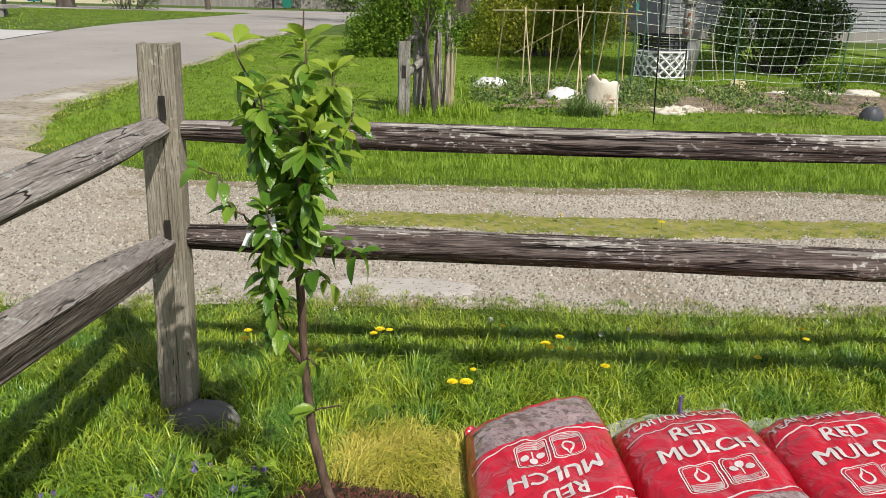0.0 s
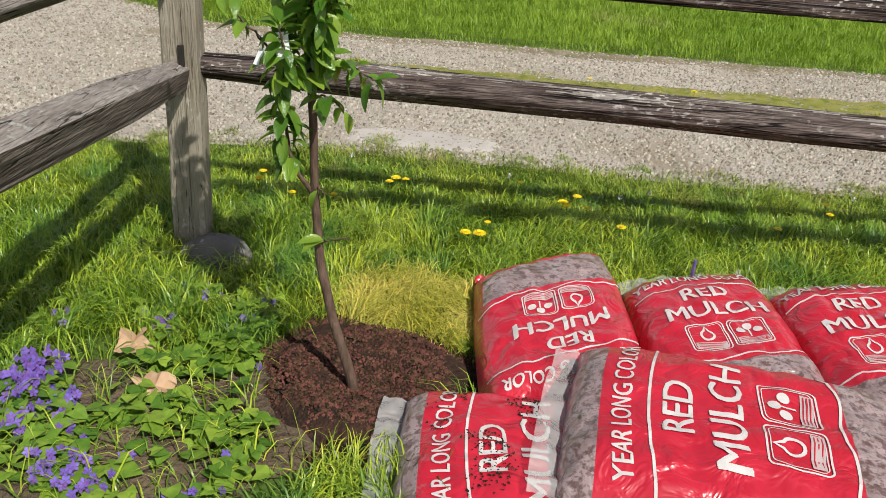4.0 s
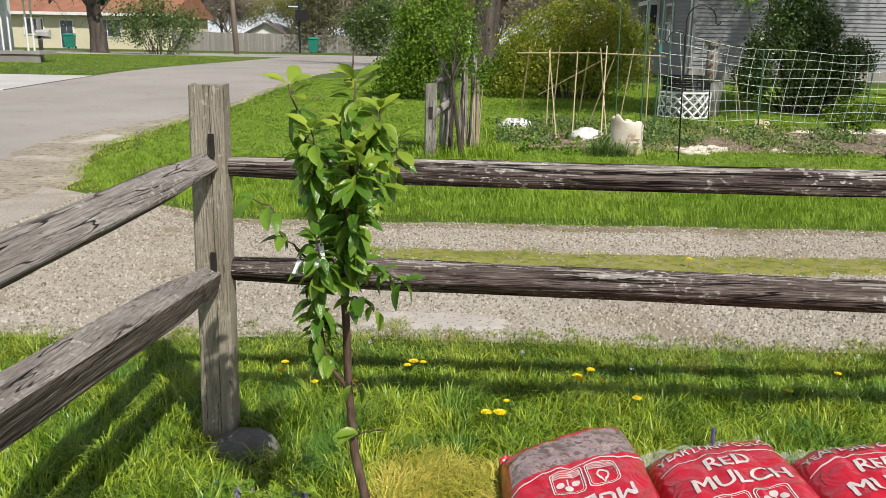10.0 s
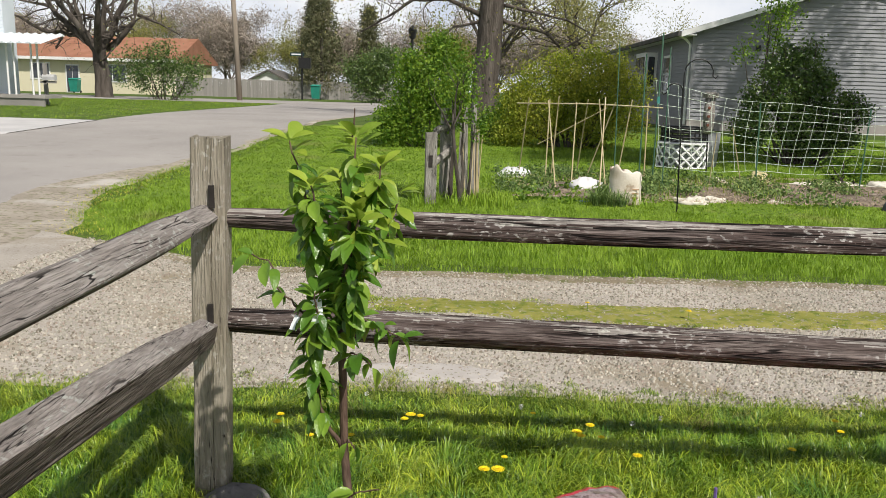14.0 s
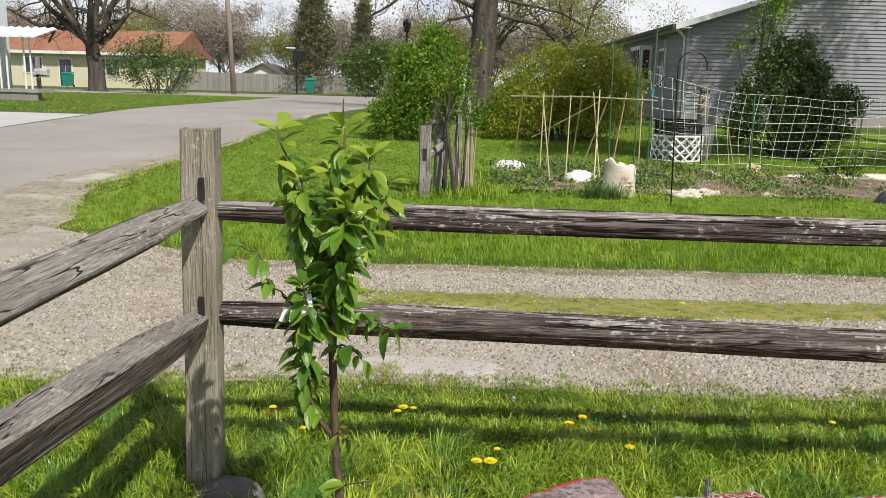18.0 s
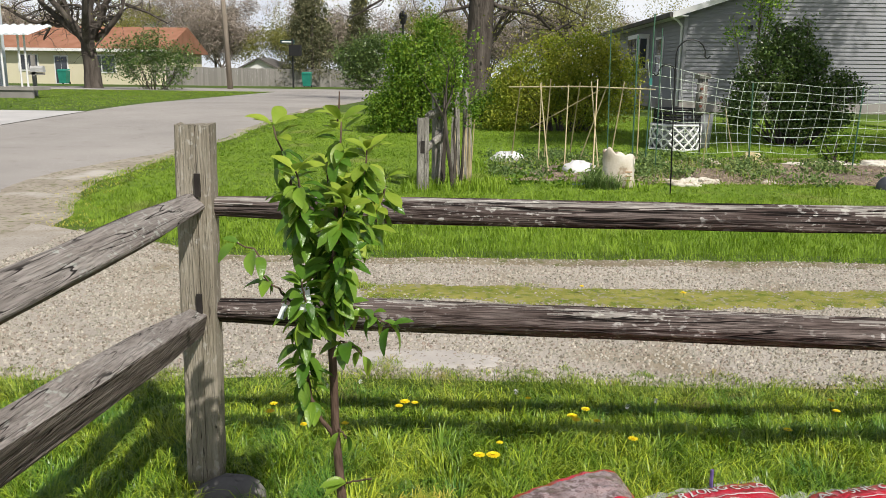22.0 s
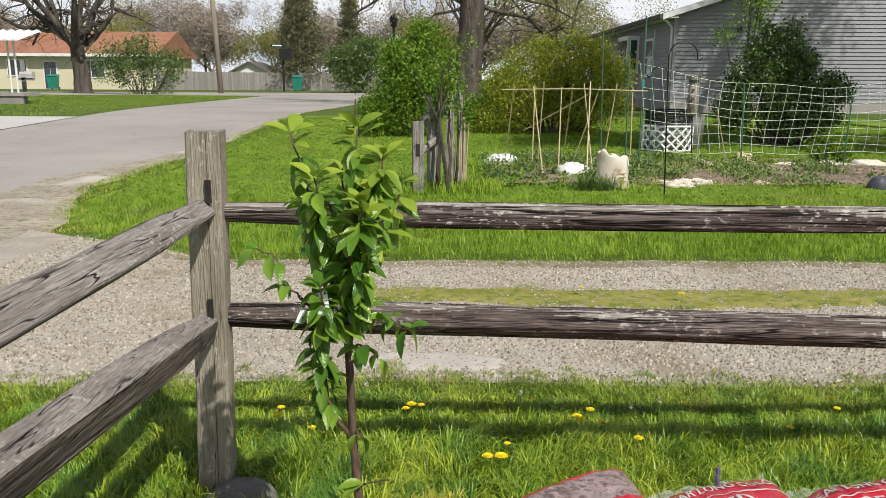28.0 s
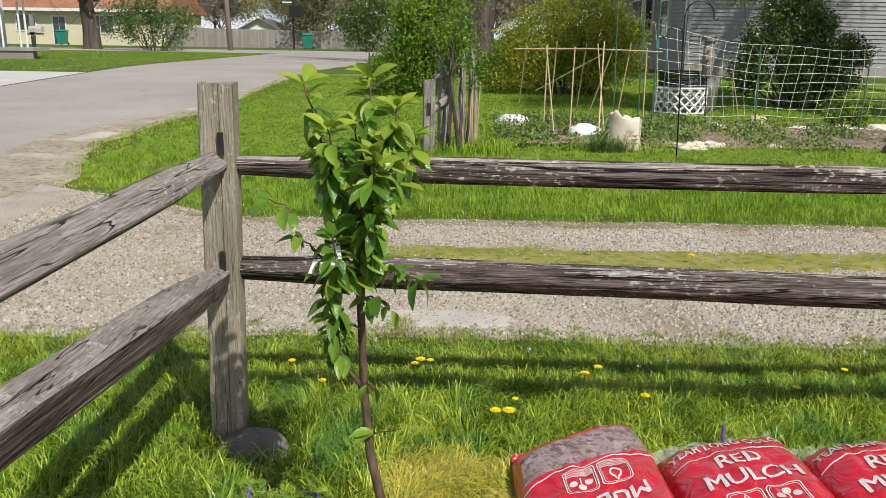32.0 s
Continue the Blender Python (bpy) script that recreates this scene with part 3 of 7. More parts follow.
# no recess is cut: thin dark plates on the face paint the slots' shade
for z0, z1, x0, x1 in ((0.945, 1.012, -0.029, -0.013), (0.59, 0.652, -0.042, -0.026)):
    part("slot", Shape().box((x0, -0.0985, z0), (x1, -0.09, z1)), M_SLOT_SHADE, fence, "dark plate standing for the shaded mortise slot above the rail end")


# ---------------------------------------------------------------- plants: tools
def leaf_mesh(name, length, width, curl, fold, material, rows=7):
    """An ovate leaf along +y from its stalk, folded on the midrib and drooping."""
    vs, fs = [], []
    for i in range(rows + 1):
        u = i / rows
        w = width * 0.5 * max(0.04, math.sin(math.pi * min(1, u * 0.97 + 0.02) ** 1.1)) ** 0.72
        y = length * u
        z = -curl * length * u * u
        vs += [(-w, y, z + fold * w), (0, y, z), (w, y, z + fold * w)]
    for i in range(rows):
        a = i * 3
        fs += [(a, a + 1, a + 4, a + 3), (a + 1, a + 2, a + 5, a + 4)]
    me = Shape().add(vs, fs).mesh(name, True)
    me.materials.append(material)
    return me


def limb(rng, start, way, length, r0, r1, bend=0.25, up=0.05, n=7):
    """Points and radii of a wandering limb."""
    pts, rad = [Vector(start)], [r0]
    d = Vector(way).normalized()
    for i in range(n):
        d = (d + Vector((rng.uniform(-bend, bend), rng.uniform(-bend, bend), rng.uniform(-bend, bend) + up))).normalized()
        pts.append(pts[-1] + d * (length / n))
        rad.append(r0 + (r1 - r0) * (i + 1) / n)
    return pts, rad, d


def grow(shape, rng, start, way, length, r0, levels, tips, bend=0.25, up=0.05, kids=(3, 4), spread=0.9, shrink=0.62, sides=7):
    pts, rad, d = limb(rng, start, way, length, r0, r0 * 0.45, bend, up)
    shape.tube(pts, rad, max(3, sides), caps=False)
    if levels == 0:
        tips.extend(pts[2:])
        return
    for k in range(rng.randint(*kids)):
        i = rng.randint(2, len(pts) - 1) if k else len(pts) - 1
        side = Vector((rng.uniform(-1, 1), rng.uniform(-1, 1), rng.uniform(-0.5, 0.8))).normalized()
        grow(shape, rng, pts[i], d + side * spread, length * shrink * rng.uniform(0.75, 1.2), rad[i] * rng.uniform(0.55, 0.75),
             levels - 1, tips, bend, up, kids, spread, shrink, sides - 2)


def leaf_cloud(name, centres, per, radius, size, material, parent, seed, label="", squash=1.0, slim=0.3):
    """Many small folded leaves strewn about the given points, one mesh."""
    rng = np.random.default_rng(seed)
    c = np.repeat(np.array([tuple(p) for p in centres]), per, axis=0)
    n = len(c)
    off = rng.normal(0, 1, (n, 3)) * radius
    off[:, 2] *= squash
    c = c + off
    a = rng.normal(0, 1, (n, 3))
    a /= np.linalg.norm(a, axis=1, keepdims=True)
    b = np.cross(a, rng.normal(0, 1, (n, 3)))
    b /= np.linalg.norm(b, axis=1, keepdims=True)
    l = size * rng.uniform(0.6, 1.3, (n, 1))
    w = l * slim
    nn = np.cross(a, b) * l * 0.12
    v = np.stack([c - a * l * 0.5, c + b * w + nn, c + a * l * 0.5, c - b * w + nn], axis=1).reshape(-1, 3)
    i = np.arange(n)[:, None] * 4
    f = np.concatenate([i + [0, 1, 2], i + [0, 2, 3]]).astype(int)
    ob = big_mesh(name, v, f, material, label, "", "")
    ob.parent = parent
    return ob


def blades(name, pts, height, width, seed, material, label, category="grass", lean=0.45, trim=None):
    """Arching grass blades, seven corners each, leaning together in tufts, one mesh. pts: (n,2)."""
    rng = np.random.default_rng(seed)
    n = len(pts)
    clump = np.array([0.4 + 0.8 * (0.5 + 0.5 * noise.noise(Vector((x * 6, y * 6, 1.7)))) + 0.55 * max(0.0, noise.noise(Vector((x * 13, y * 13, 5.7)))) for x, y in pts])
    sweep = np.array([noise.noise(Vector((x * 4, y * 4, 7.1))) for x, y in pts]) * 9.0
    h = height * rng.uniform(0.35, 1.35, n) * clump
    if trim:
        h = h * np.array([trim(x, y) for x, y in pts])
    w = width * rng.uniform(0.5, 1.25, n)
    ang = sweep + rng.normal(0, 1.1, n)
    tilt = (0.1 + 0.9 * rng.uniform(0, 1, n) ** 0.7) * lean
    dx, dy = np.cos(ang), np.sin(ang)
    face = ang + np.pi / 2 + rng.uniform(-0.7, 0.7, n)
    fx, fy = np.cos(face), np.sin(face)
    z0 = np.array([ground_z(x, y) for x, y in pts])
    base = np.column_stack([pts, z0 - 0.004])
    F = np.column_stack([fx, fy, np.zeros(n)]) * w[:, None] * 0.5
    low = base + np.column_stack([dx * tilt * 0.22 * h, dy * tilt * 0.22 * h, 0.45 * h])
    mid = base + np.column_stack([dx * tilt * 0.7 * h, dy * tilt * 0.7 * h, h * (0.82 - 0.12 * tilt)])
    tip = base + np.column_stack([dx * tilt * 1.4 * h, dy * tilt * 1.4 * h, h * (1 - 0.5 * tilt)])
    v = np.stack([base - F * 0.8, base + F * 0.8, low + F, low - F, mid + F * 0.7, mid - F * 0.7, tip], axis=1).reshape(-1, 3)
    i = np.arange(n)[:, None] * 7
    f = np.concatenate([i + [0, 1, 2], i + [0, 2, 3], i + [3, 2, 4], i + [3, 4, 5], i + [5, 4, 6]]).astype(int)
    return big_mesh(name, v, f, material, label, category)


def scatter(n, x0, x1, y0, y1, seed, keep=None):
    rng = np.random.default_rng(seed)
    p = np.column_stack([rng.uniform(x0, x1, n), rng.uniform(y0, y1, n)])
    if keep:
        p = p[[keep(x, y) for x, y in p]]
    return p


MULCH_C, MULCH_R = (0.59, -0.71), 0.27
DRY_C = (0.70, -0.36)


def in_mulch(x, y, grow_r=0.0):
    a = math.atan2(y - MULCH_C[1], x - MULCH_C[0])
    return math.hypot((x - MULCH_C[0]) * 0.98, y - MULCH_C[1]) < MULCH_R * (1 + 0.1 * math.sin(3 * a + 1) + 0.06 * math.sin(7 * a)) + grow_r


def in_dry(x, y):
    return ((x - DRY_C[0]) / 0.24) ** 2 + ((y - DRY_C[1]) / 0.2) ** 2 < 1 + 0.3 * noise.noise(Vector((x * 9, y * 9, 0)))


def in_bags(x, y):
    return x > 0.86 + 0.05 * (y + 1) and -2.2 < y < -0.36 + 0.42 * (x - 0.86) * (1 if x < 1.26 else 0) + (0.1 if x >= 1.26 else 0)


def bare(x, y):
    return ((x - 0.08) / 0.43) ** 2 + ((y + 0.98) / 0.34) ** 2 < 1 + 0.5 * noise.noise(Vector((x * 7, y * 7, 3)))


def near_lawn(x, y):
    return y < drive_near(x) + 0.03 and not in_mulch(x, y) and not in_bags(x, y) and not in_dry(x, y) and ((x - 0.045) / 0.13) ** 2 + ((y + 0.14) / 0.115) ** 2 > 1 and not (bare(x, y) and (x * 7919 + y * 104729) % 1 > 0.12)


blades("lawn_grass", scatter(185000, -2.4, 4.2, -1.25, 0.8, 11, lambda x, y: near_lawn(x, y) and abs(x - 0.72) < (y + 2.6) * 0.62 + 0.3 and (y < 0.5 or (x * 7919 + y * 104729) % 1 > (y - 0.5) * 3)), 0.09, 0.0038, 12, M_BLADE, "long bright green spring grass beside the fence", lean=0.95, trim=lambda x, y: 1.08 - 0.5 * ease(0.2, 0.7, y))
blades("trodden_grass", scatter(85000, -2.6, 4.4, 0.35, 1.1, 10, lambda x, y: y < drive_near(x) + 0.04 + 0.12 * noise.noise(Vector((x * 6, y * 6, 2))) and (x * 7919 + y * 104729) % 1 < (y - 0.3) * 2.6), 0.036, 0.0034, 9, M_BLADE_MOWN, "short trodden grass along the gravel", lean=1.0)
blades("dry_grass_mound", scatter(15000, 0.4, 1.0, -0.6, -0.1, 13, lambda x, y: in_dry(x, y) and not in_mulch(x, y)), 0.075, 0.0034, 14, M_BLADE_DRY, "flattened heap of yellowing cut turf", "cut turf", lean=1.3)


BEDS = ((6.3, 8.75, 2.5, 1.35), (2.5, 8.4, 1.25, 1.0), (4.3, 8.5, 1.0, 0.75))


def in_bed(x, y):
    return any(((x - cx) / rx) ** 2 + ((y - cy) / ry) ** 2 < 0.9 + 0.6 * noise.noise(Vector((x * 2, y * 2, 5))) for cx, cy, rx, ry in BEDS) and (x * 7919 + y * 104729) % 1 > 0.12


def verge(x, y):
    return y > drive_far(x) - 0.04 and x > road_near(y) and not in_bed(x, y)


def verge_trim(x, y):
    return (0.35 + 0.65 * ease(0.0, 0.45, y - drive_far(x))) * (0.3 + 0.7 * ease(0.0, 0.9, x - road_near(y))) * (1 - 0.45 * ease(5.5, 6.6, y))


blades("verge_grass", scatter(105000, -3.6, 6.5, 3.15, 6.6, 15, verge), 0.088, 0.0048, 16, M_BLADE_FAR, "bright green grass along the driveway", lean=0.7, trim=verge_trim)
blades("far_grass", scatter(260000, -5, 11, 6.5, 19, 17, verge), 0.04, 0.010, 18, M_BLADE_FAR, "mown green lawn along the lane", lean=1.1)
blades("lane_grass", scatter(40000, -26, -9.3, 19.0, 41, 19), 0.04, 0.022, 20, M_BLADE_FAR, "mown green lawn across the lane", lean=1.0)

# ---------------------------------------------------------------- the young fruit tree
def sapling():
    rng = random.Random(4)
    t = thing("young_fruit_tree", "freshly planted young fruit tree with glossy green leaves", "tree")
    sh = Shape()
    stem = [(0.578, -0.766, -0.03), (0.56, -0.76, 0.06), (0.515, -0.745, 0.2), (0.481, -0.725, 0.34), (0.466, -0.71, 0.504), (0.461, -0.70, 0.655), (0.454, -0.70, 0.828)]
    sh.tube(stem, [0.0155, 0.013, 0.0112, 0.0103, 0.0096, 0.0092, 0.009], 10, wob=0.06, rng=rng)
    part("trunk", sh, M_BARK, t, smooth=True)
    # branches: their way points, leaves to each step, first step in leaf
    ways = [
        ([(0.454, -0.70, 0.821), (0.415, -0.69, 0.918), (0.384, -0.68, 1.012), (0.372, -0.68, 1.085), (0.343, -0.69, 1.19)], 5.2, 2),
        ([(0.412, -0.69, 0.925), (0.393, -0.74, 0.985), (0.421, -0.77, 1.046), (0.406, -0.78, 1.105)], 5.0, 1),
        ([(0.454, -0.70, 0.828), (0.459, -0.70, 0.926), (0.47, -0.69, 1.021), (0.48, -0.69, 1.119), (0.486, -0.69, 1.2)], 5.6, 1),
        ([(0.457, -0.70, 0.828), (0.496, -0.69, 0.919), (0.52, -0.70, 1.008), (0.531, -0.70, 1.088), (0.541, -0.71, 1.143)], 5.6, 1),
        ([(0.503, -0.69, 0.926), (0.54, -0.65, 0.988), (0.567, -0.63, 1.036), (0.573, -0.62, 1.075)], 3.2, 3),
        ([(0.463, -0.71, 0.50), (0.431, -0.715, 0.549), (0.415, -0.72, 0.601), (0.406, -0.72, 0.676), (0.399, -0.73, 0.755), (0.397, -0.74, 0.813)], 5.4, 6),
        ([(0.396, -0.74, 0.805), (0.355, -0.75, 0.854), (0.322, -0.76, 0.888), (0.317, -0.76, 0.936), (0.278, -0.77, 0.956)], 0.8, 4),
        ([(0.457, -0.70, 0.793), (0.505, -0.73, 0.812), (0.553, -0.75, 0.80), (0.594, -0.76, 0.778)], 2.4, 2),
        ([(0.455, -0.70, 0.83), (0.45, -0.64, 0.93), (0.45, -0.61, 1.03), (0.44, -0.6, 1.09)], 4.6, 2),
        ([(0.462, -0.70, 0.714), (0.48, -0.71, 0.724), (0.497, -0.72, 0.725), (0.528, -0.73, 0.704)], 0.9, 4),
        ([(0.457, -0.70, 0.86), (0.475, -0.75, 0.93), (0.49, -0.78, 0.99), (0.505, -0.79, 1.05)], 5.2, 1),
        ([(0.466, -0.71, 0.504), (0.474, -0.72, 0.523), (0.488, -0.73, 0.516), (0.495, -0.74, 0.51)], 0.55, 2),
        ([(0.476, -0.72, 0.386), (0.49, -0.73, 0.397), (0.508, -0.74, 0.407), (0.552, -0.76, 0.424)], 0.35, 4),
        ([(0.456, -0.70, 0.75), (0.43, -0.74, 0.79), (0.42, -0.77, 0.83), (0.415, -0.79, 0.88)], 4.2, 2),
        ([(0.455, -0.70, 0.79), (0.475, -0.74, 0.83), (0.49, -0.76, 0.88), (0.5, -0.77, 0.93)], 3.6, 2),
    ]
    small = [leaf_mesh("leaf", 0.053, 0.027, c, f, M_LEAF) for c, f in ((0.35, 0.5), (0.75, 0.35), (0.2, 0.6), (0.55, 0.5))]
    fresh = [leaf_mesh("leaf", 0.058, 0.027, c, f, M_LEAF_NEW) for c, f in ((0.3, 0.4), (0.15, 0.3))]

    def leaf_at(p, out, kind, size):
        d = Vector(out).normalized()
        upv = Vector((rng.uniform(-0.5, 0.5), rng.uniform(-0.6, 0.2), 1)).normalized()
        x = d.cross(upv).normalized()
        z = x.cross(d)
        m = Matrix((x, d, z)).transposed().to_4x4()
        me = rng.choice(kind)
        part("leaf", me, None, t, at=Matrix.Translation(p) @ m @ Matrix.Diagonal((size * rng.uniform(0.85, 1.15), size, size, 1)))

    for bi, (w, per, first) in enumerate(ways):
        pts = []
        for i in range(len(w) - 1):
            for k in range(4):
                pts.append(Vector(w[i]).lerp(Vector(w[i + 1]), k / 4) + Vector((rng.uniform(-1, 1), rng.uniform(-1, 1), 0)) * 0.004)
        pts.append(Vector(w[-1]))
        r0 = 0.006 if per > 3 else 0.0026
        part("branch", Shape().tube(pts, [r0 + (0.0016 - r0) * i / (len(pts) - 1) for i in range(len(pts))], 6), M_BARK, t, smooth=True)
        for i in range(first, len(pts)):
            for _ in range(int(per) + (rng.random() < per % 1)):
                a = rng.uniform(0, 2 * math.pi)
                tip = i > len(pts) - 3
                droop = rng.uniform(-1.5, 0.45) if not tip or per < 3 else rng.uniform(0.0, 1.1)
                out = Vector((math.cos(a), math.sin(a), droop))
                new_leaf = (tip and pts[i].z > 1.0) or (pts[i].z > 0.9 and rng.random() < 0.2)
                leaf_at(pts[i] + out.normalized() * 0.006, out, fresh if new_leaf else small, rng.uniform(0.6, 1.1))
    # the bare leader tip and the tag
    part("leader_tip", Shape().tube([(0.478, -0.69, 1.2), (0.482, -0.69, 1.235), (0.483, -0.69, 1.262)], [0.0022, 0.002, 0.0012], 5), M_BARK, t)
    tag = Shape()
    for corners in (((0.397, -0.768, 0.858), (0.424, -0.765, 0.862), (0.43, -0.768, 0.815), (0.404, -0.772, 0.805)), ((0.356, -0.772, 0.795), (0.373, -0.776, 0.793), (0.38, -0.77, 0.822), (0.369, -0.768, 0.826))):
        tag.add(corners, [(0, 1, 2, 3)])
        tag.add([(x, y + 0.002, z) for x, y, z in corners], [(3, 2, 1, 0)])
    part("plant_tag", tag, M_PAPER, t, "pale blue and white paper tag")
    return t


sapling()


def mulch_ring():
    sh = Shape()
    rings, seg = 10, 48
    vs = [(MULCH_C[0], MULCH_C[1], 0.016)]
    for i in range(1, rings + 1):
        for k in range(seg):
            a = 2 * math.pi * k / seg
            r = MULCH_R * (1 + 0.1 * math.sin(3 * a + 1) + 0.06 * math.sin(7 * a)) * 1.05 * i / rings
            x, y = MULCH_C[0] + r * math.cos(a), MULCH_C[1] + r * math.sin(a)
            bowl = 0.016 + 0.026 * ease(0.1, 0.55, i / rings) - 0.05 * ease(0.65, 1.0, i / rings)
            vs.append((x, y, bowl + 0.012 * noise.noise(Vector((x * 25, y * 25, 0)))))
    fs = [(0, 1 + k, 1 + (k + 1) % seg) for k in range(seg)]
    for i in range(rings - 1):
        for k in range(seg):
            a, b = 1 + i * seg, 1 + (i + 1) * seg
            fs.append((a + k, b + k, b + (k + 1) % seg, a + (k + 1) % seg))
    tagged(mesh_ob("mulch_bed", sh.add(vs, fs), M_MULCH, True), "ring of dark red-brown bark mulch round the young tree", "mulch", kind="stuff")


mulch_ring()
# the stone at the post's foot
sh = Shape()
vs, seg = [], 18
for i in range(9):
    el = -0.5 + (math.pi / 2 + 0.5) * i / 8
    for k in range(seg):
        a = 2 * math.pi * k / seg
        g = 1 + 0.1 * noise.noise(Vector((math.cos(a) * 1.5, math.sin(a) * 1.5, el * 1.5)))
        vs.append((0.045 + 0.115 * g * math.cos(el) * math.cos(a), -0.13 + 0.085 * g * math.cos(el) * math.sin(a), 0.004 + 0.074 * g * math.sin(el)))
sh.add(vs, [(i * seg + k, i * seg + (k + 1) % seg, (i + 1) * seg + (k + 1) % seg, (i + 1) * seg + k) for i in range(8) for k in range(seg)])
tagged(mesh_ob("stone", sh, M_ROCK, True), "rounded grey field stone at the foot of the corner post", "stone")


# ---------------------------------------------------------------- shrubs and trees
def bush(name, label, lobes, y, leaf_mat, seed, stems=9, clumps=150, per=26, size=0.07, rad=0.1, bloom=None, depth=0.8):
    """Stems fanning from the ground under leaf clumps that fill uneven lobes (x, height of middle, radius)."""
    rng = random.Random(seed)
    t = thing(name, label, "shrub")
    xm = sum(l[0] for l in lobes) / len(lobes)
    for i in range(stems):
        lx, lz, lr = lobes[i % len(lobes)]
        z0 = ground_z(xm, y)
        top = Vector((lx + rng.uniform(-0.6, 0.6) * lr, y + rng.uniform(-0.6, 0.6) * lr, z0 + lz + rng.uniform(-0.2, 0.7) * lr))
        foot = Vector((xm + (lx - xm) * 0.3 + rng.uniform(-0.1, 0.1), y + rng.uniform(-0.15, 0.15), z0 - 0.05))
        pts = [foot.lerp(top, k / 6) + Vector((rng.uniform(-1, 1), rng.uniform(-1, 1), rng.uniform(-1, 1))) * 0.06 * lr for k in range(7)]
        pts[0] = foot
        part("stem", Shape().tube(pts, [0.022 * (1 - 0.12 * k) * (1 + 0.3 * lr) for k in range(7)], 5), M_TREEBARK, t)
    weight = [l[2] ** 2 for l in lobes]
    centres = []
    while len(centres) < clumps:
        lx, lz, lr = rng.choices(lobes, weight)[0]
        d = Vector((rng.gauss(0, 1), rng.gauss(0, 1), rng.gauss(0, 1))).normalized()
        r = lr * rng.uniform(0.3, 1.0) ** 0.5 * (1 + 0.35 * noise.noise(d * 2.3 + Vector((seed, lx, lz))))
        p = Vector((lx + d.x * r, y + d.y * r * depth, ground_z(lx, y) + lz + d.z * r))
        if p.z > ground_z(lx, y) + 0.02:
            centres.append(p)
    leaf_cloud("crown", centres, per, rad, size, leaf_mat, t, seed)
    if bloom:
        tops = [c for c in centres if c.z > 0.7]
        leaf_cloud("blossom", tops[::9], 22, 0.05, size * 0.5, bloom, t, seed + 1, "dusky purple flower heads")
    return t


def tree(name, label, x, y, height, r, seed, levels=4, leaf=None, per=3, size=0.1, rad=0.25, way=(0, 0, 1), kids=(3, 4), spread=0.9, bend=0.2, trunk=0.35, up=0.04, bark=None, leaf_step=1, arms=(), slim=0.3):
    rng = random.Random(seed)
    z0 = ground_z(x, y)
    t = thing(name, label, "tree")
    sh, tips = Shape(), []
    pts, rad_, d = limb(rng, (x, y, z0 - 0.2), way, height * trunk + 0.2, r, r * 0.72, 0.06, 0.02, 8)
    rad_[0] = r * 1.35
    sh.tube(pts, rad_, 12, caps=False, wob=0.06, rng=rng)
    part("trunk", sh, bark or M_TREEBARK, t, smooth=True)
    for k in range(rng.randint(*kids) + 1):
        sh = Shape()
        a = 2 * math.pi * k / 4 + rng.uniform(-0.5, 0.5)
        grow(sh, rng, pts[-1] - d * rng.uniform(0, 0.15) * height * trunk, d + Vector((math.cos(a), math.sin(a), rng.uniform(-0.1, 0.5))) * spread,
             height * 0.34 * rng.uniform(0.8, 1.15), r * 0.5, levels - 1, tips, bend, up, kids, spread, 0.66, 8)
        part("limb", sh, bark or M_TREEBARK, t, smooth=True)
    for r0, way_pts in arms:
        sh = Shape()
        ps = [Vector((px, y + 0.25 * math.sin(i * 1.7 + r0 * 9), pz)) for i, (px, pz) in enumerate(way_pts)]
        fine = []
        for p, q in zip(ps, ps[1:]):
            fine += [p.lerp(q, k / 3) + Vector((rng.uniform(-1, 1), rng.uniform(-1, 1), rng.uniform(-1, 1))) * r0 * 0.25 for k in range(3)]
        fine.append(ps[-1])
        rr = [r0 * (1 - 0.72 * i / (len(fine) - 1)) for i in range(len(fine))]
        sh.tube(fine, rr, 9)
        for i in range(2, len(fine)):
            for _ in range(2):
                side = Vector((rng.uniform(-1, 1), rng.uniform(-0.6, 0.6), rng.uniform(-0.35, 0.9))).normalized()
                grow(sh, rng, fine[i], side, rng.uniform(0.7, 1.6) * (0.6 + r0 * 3), rr[i] * 0.42, 2, tips, 0.34, 0.02, (2, 3), 1.0, 0.62, 5)
        part("limb", sh, bark or M_TREEBARK, t, smooth=True)
    if leaf:
        leaf_cloud("crown", tips[::leaf_step], per, rad, size, leaf, t, seed, slim=slim)
    return t


# ---------------------------------------------------------------- grey house
HX, HY = 7.36, 22.0


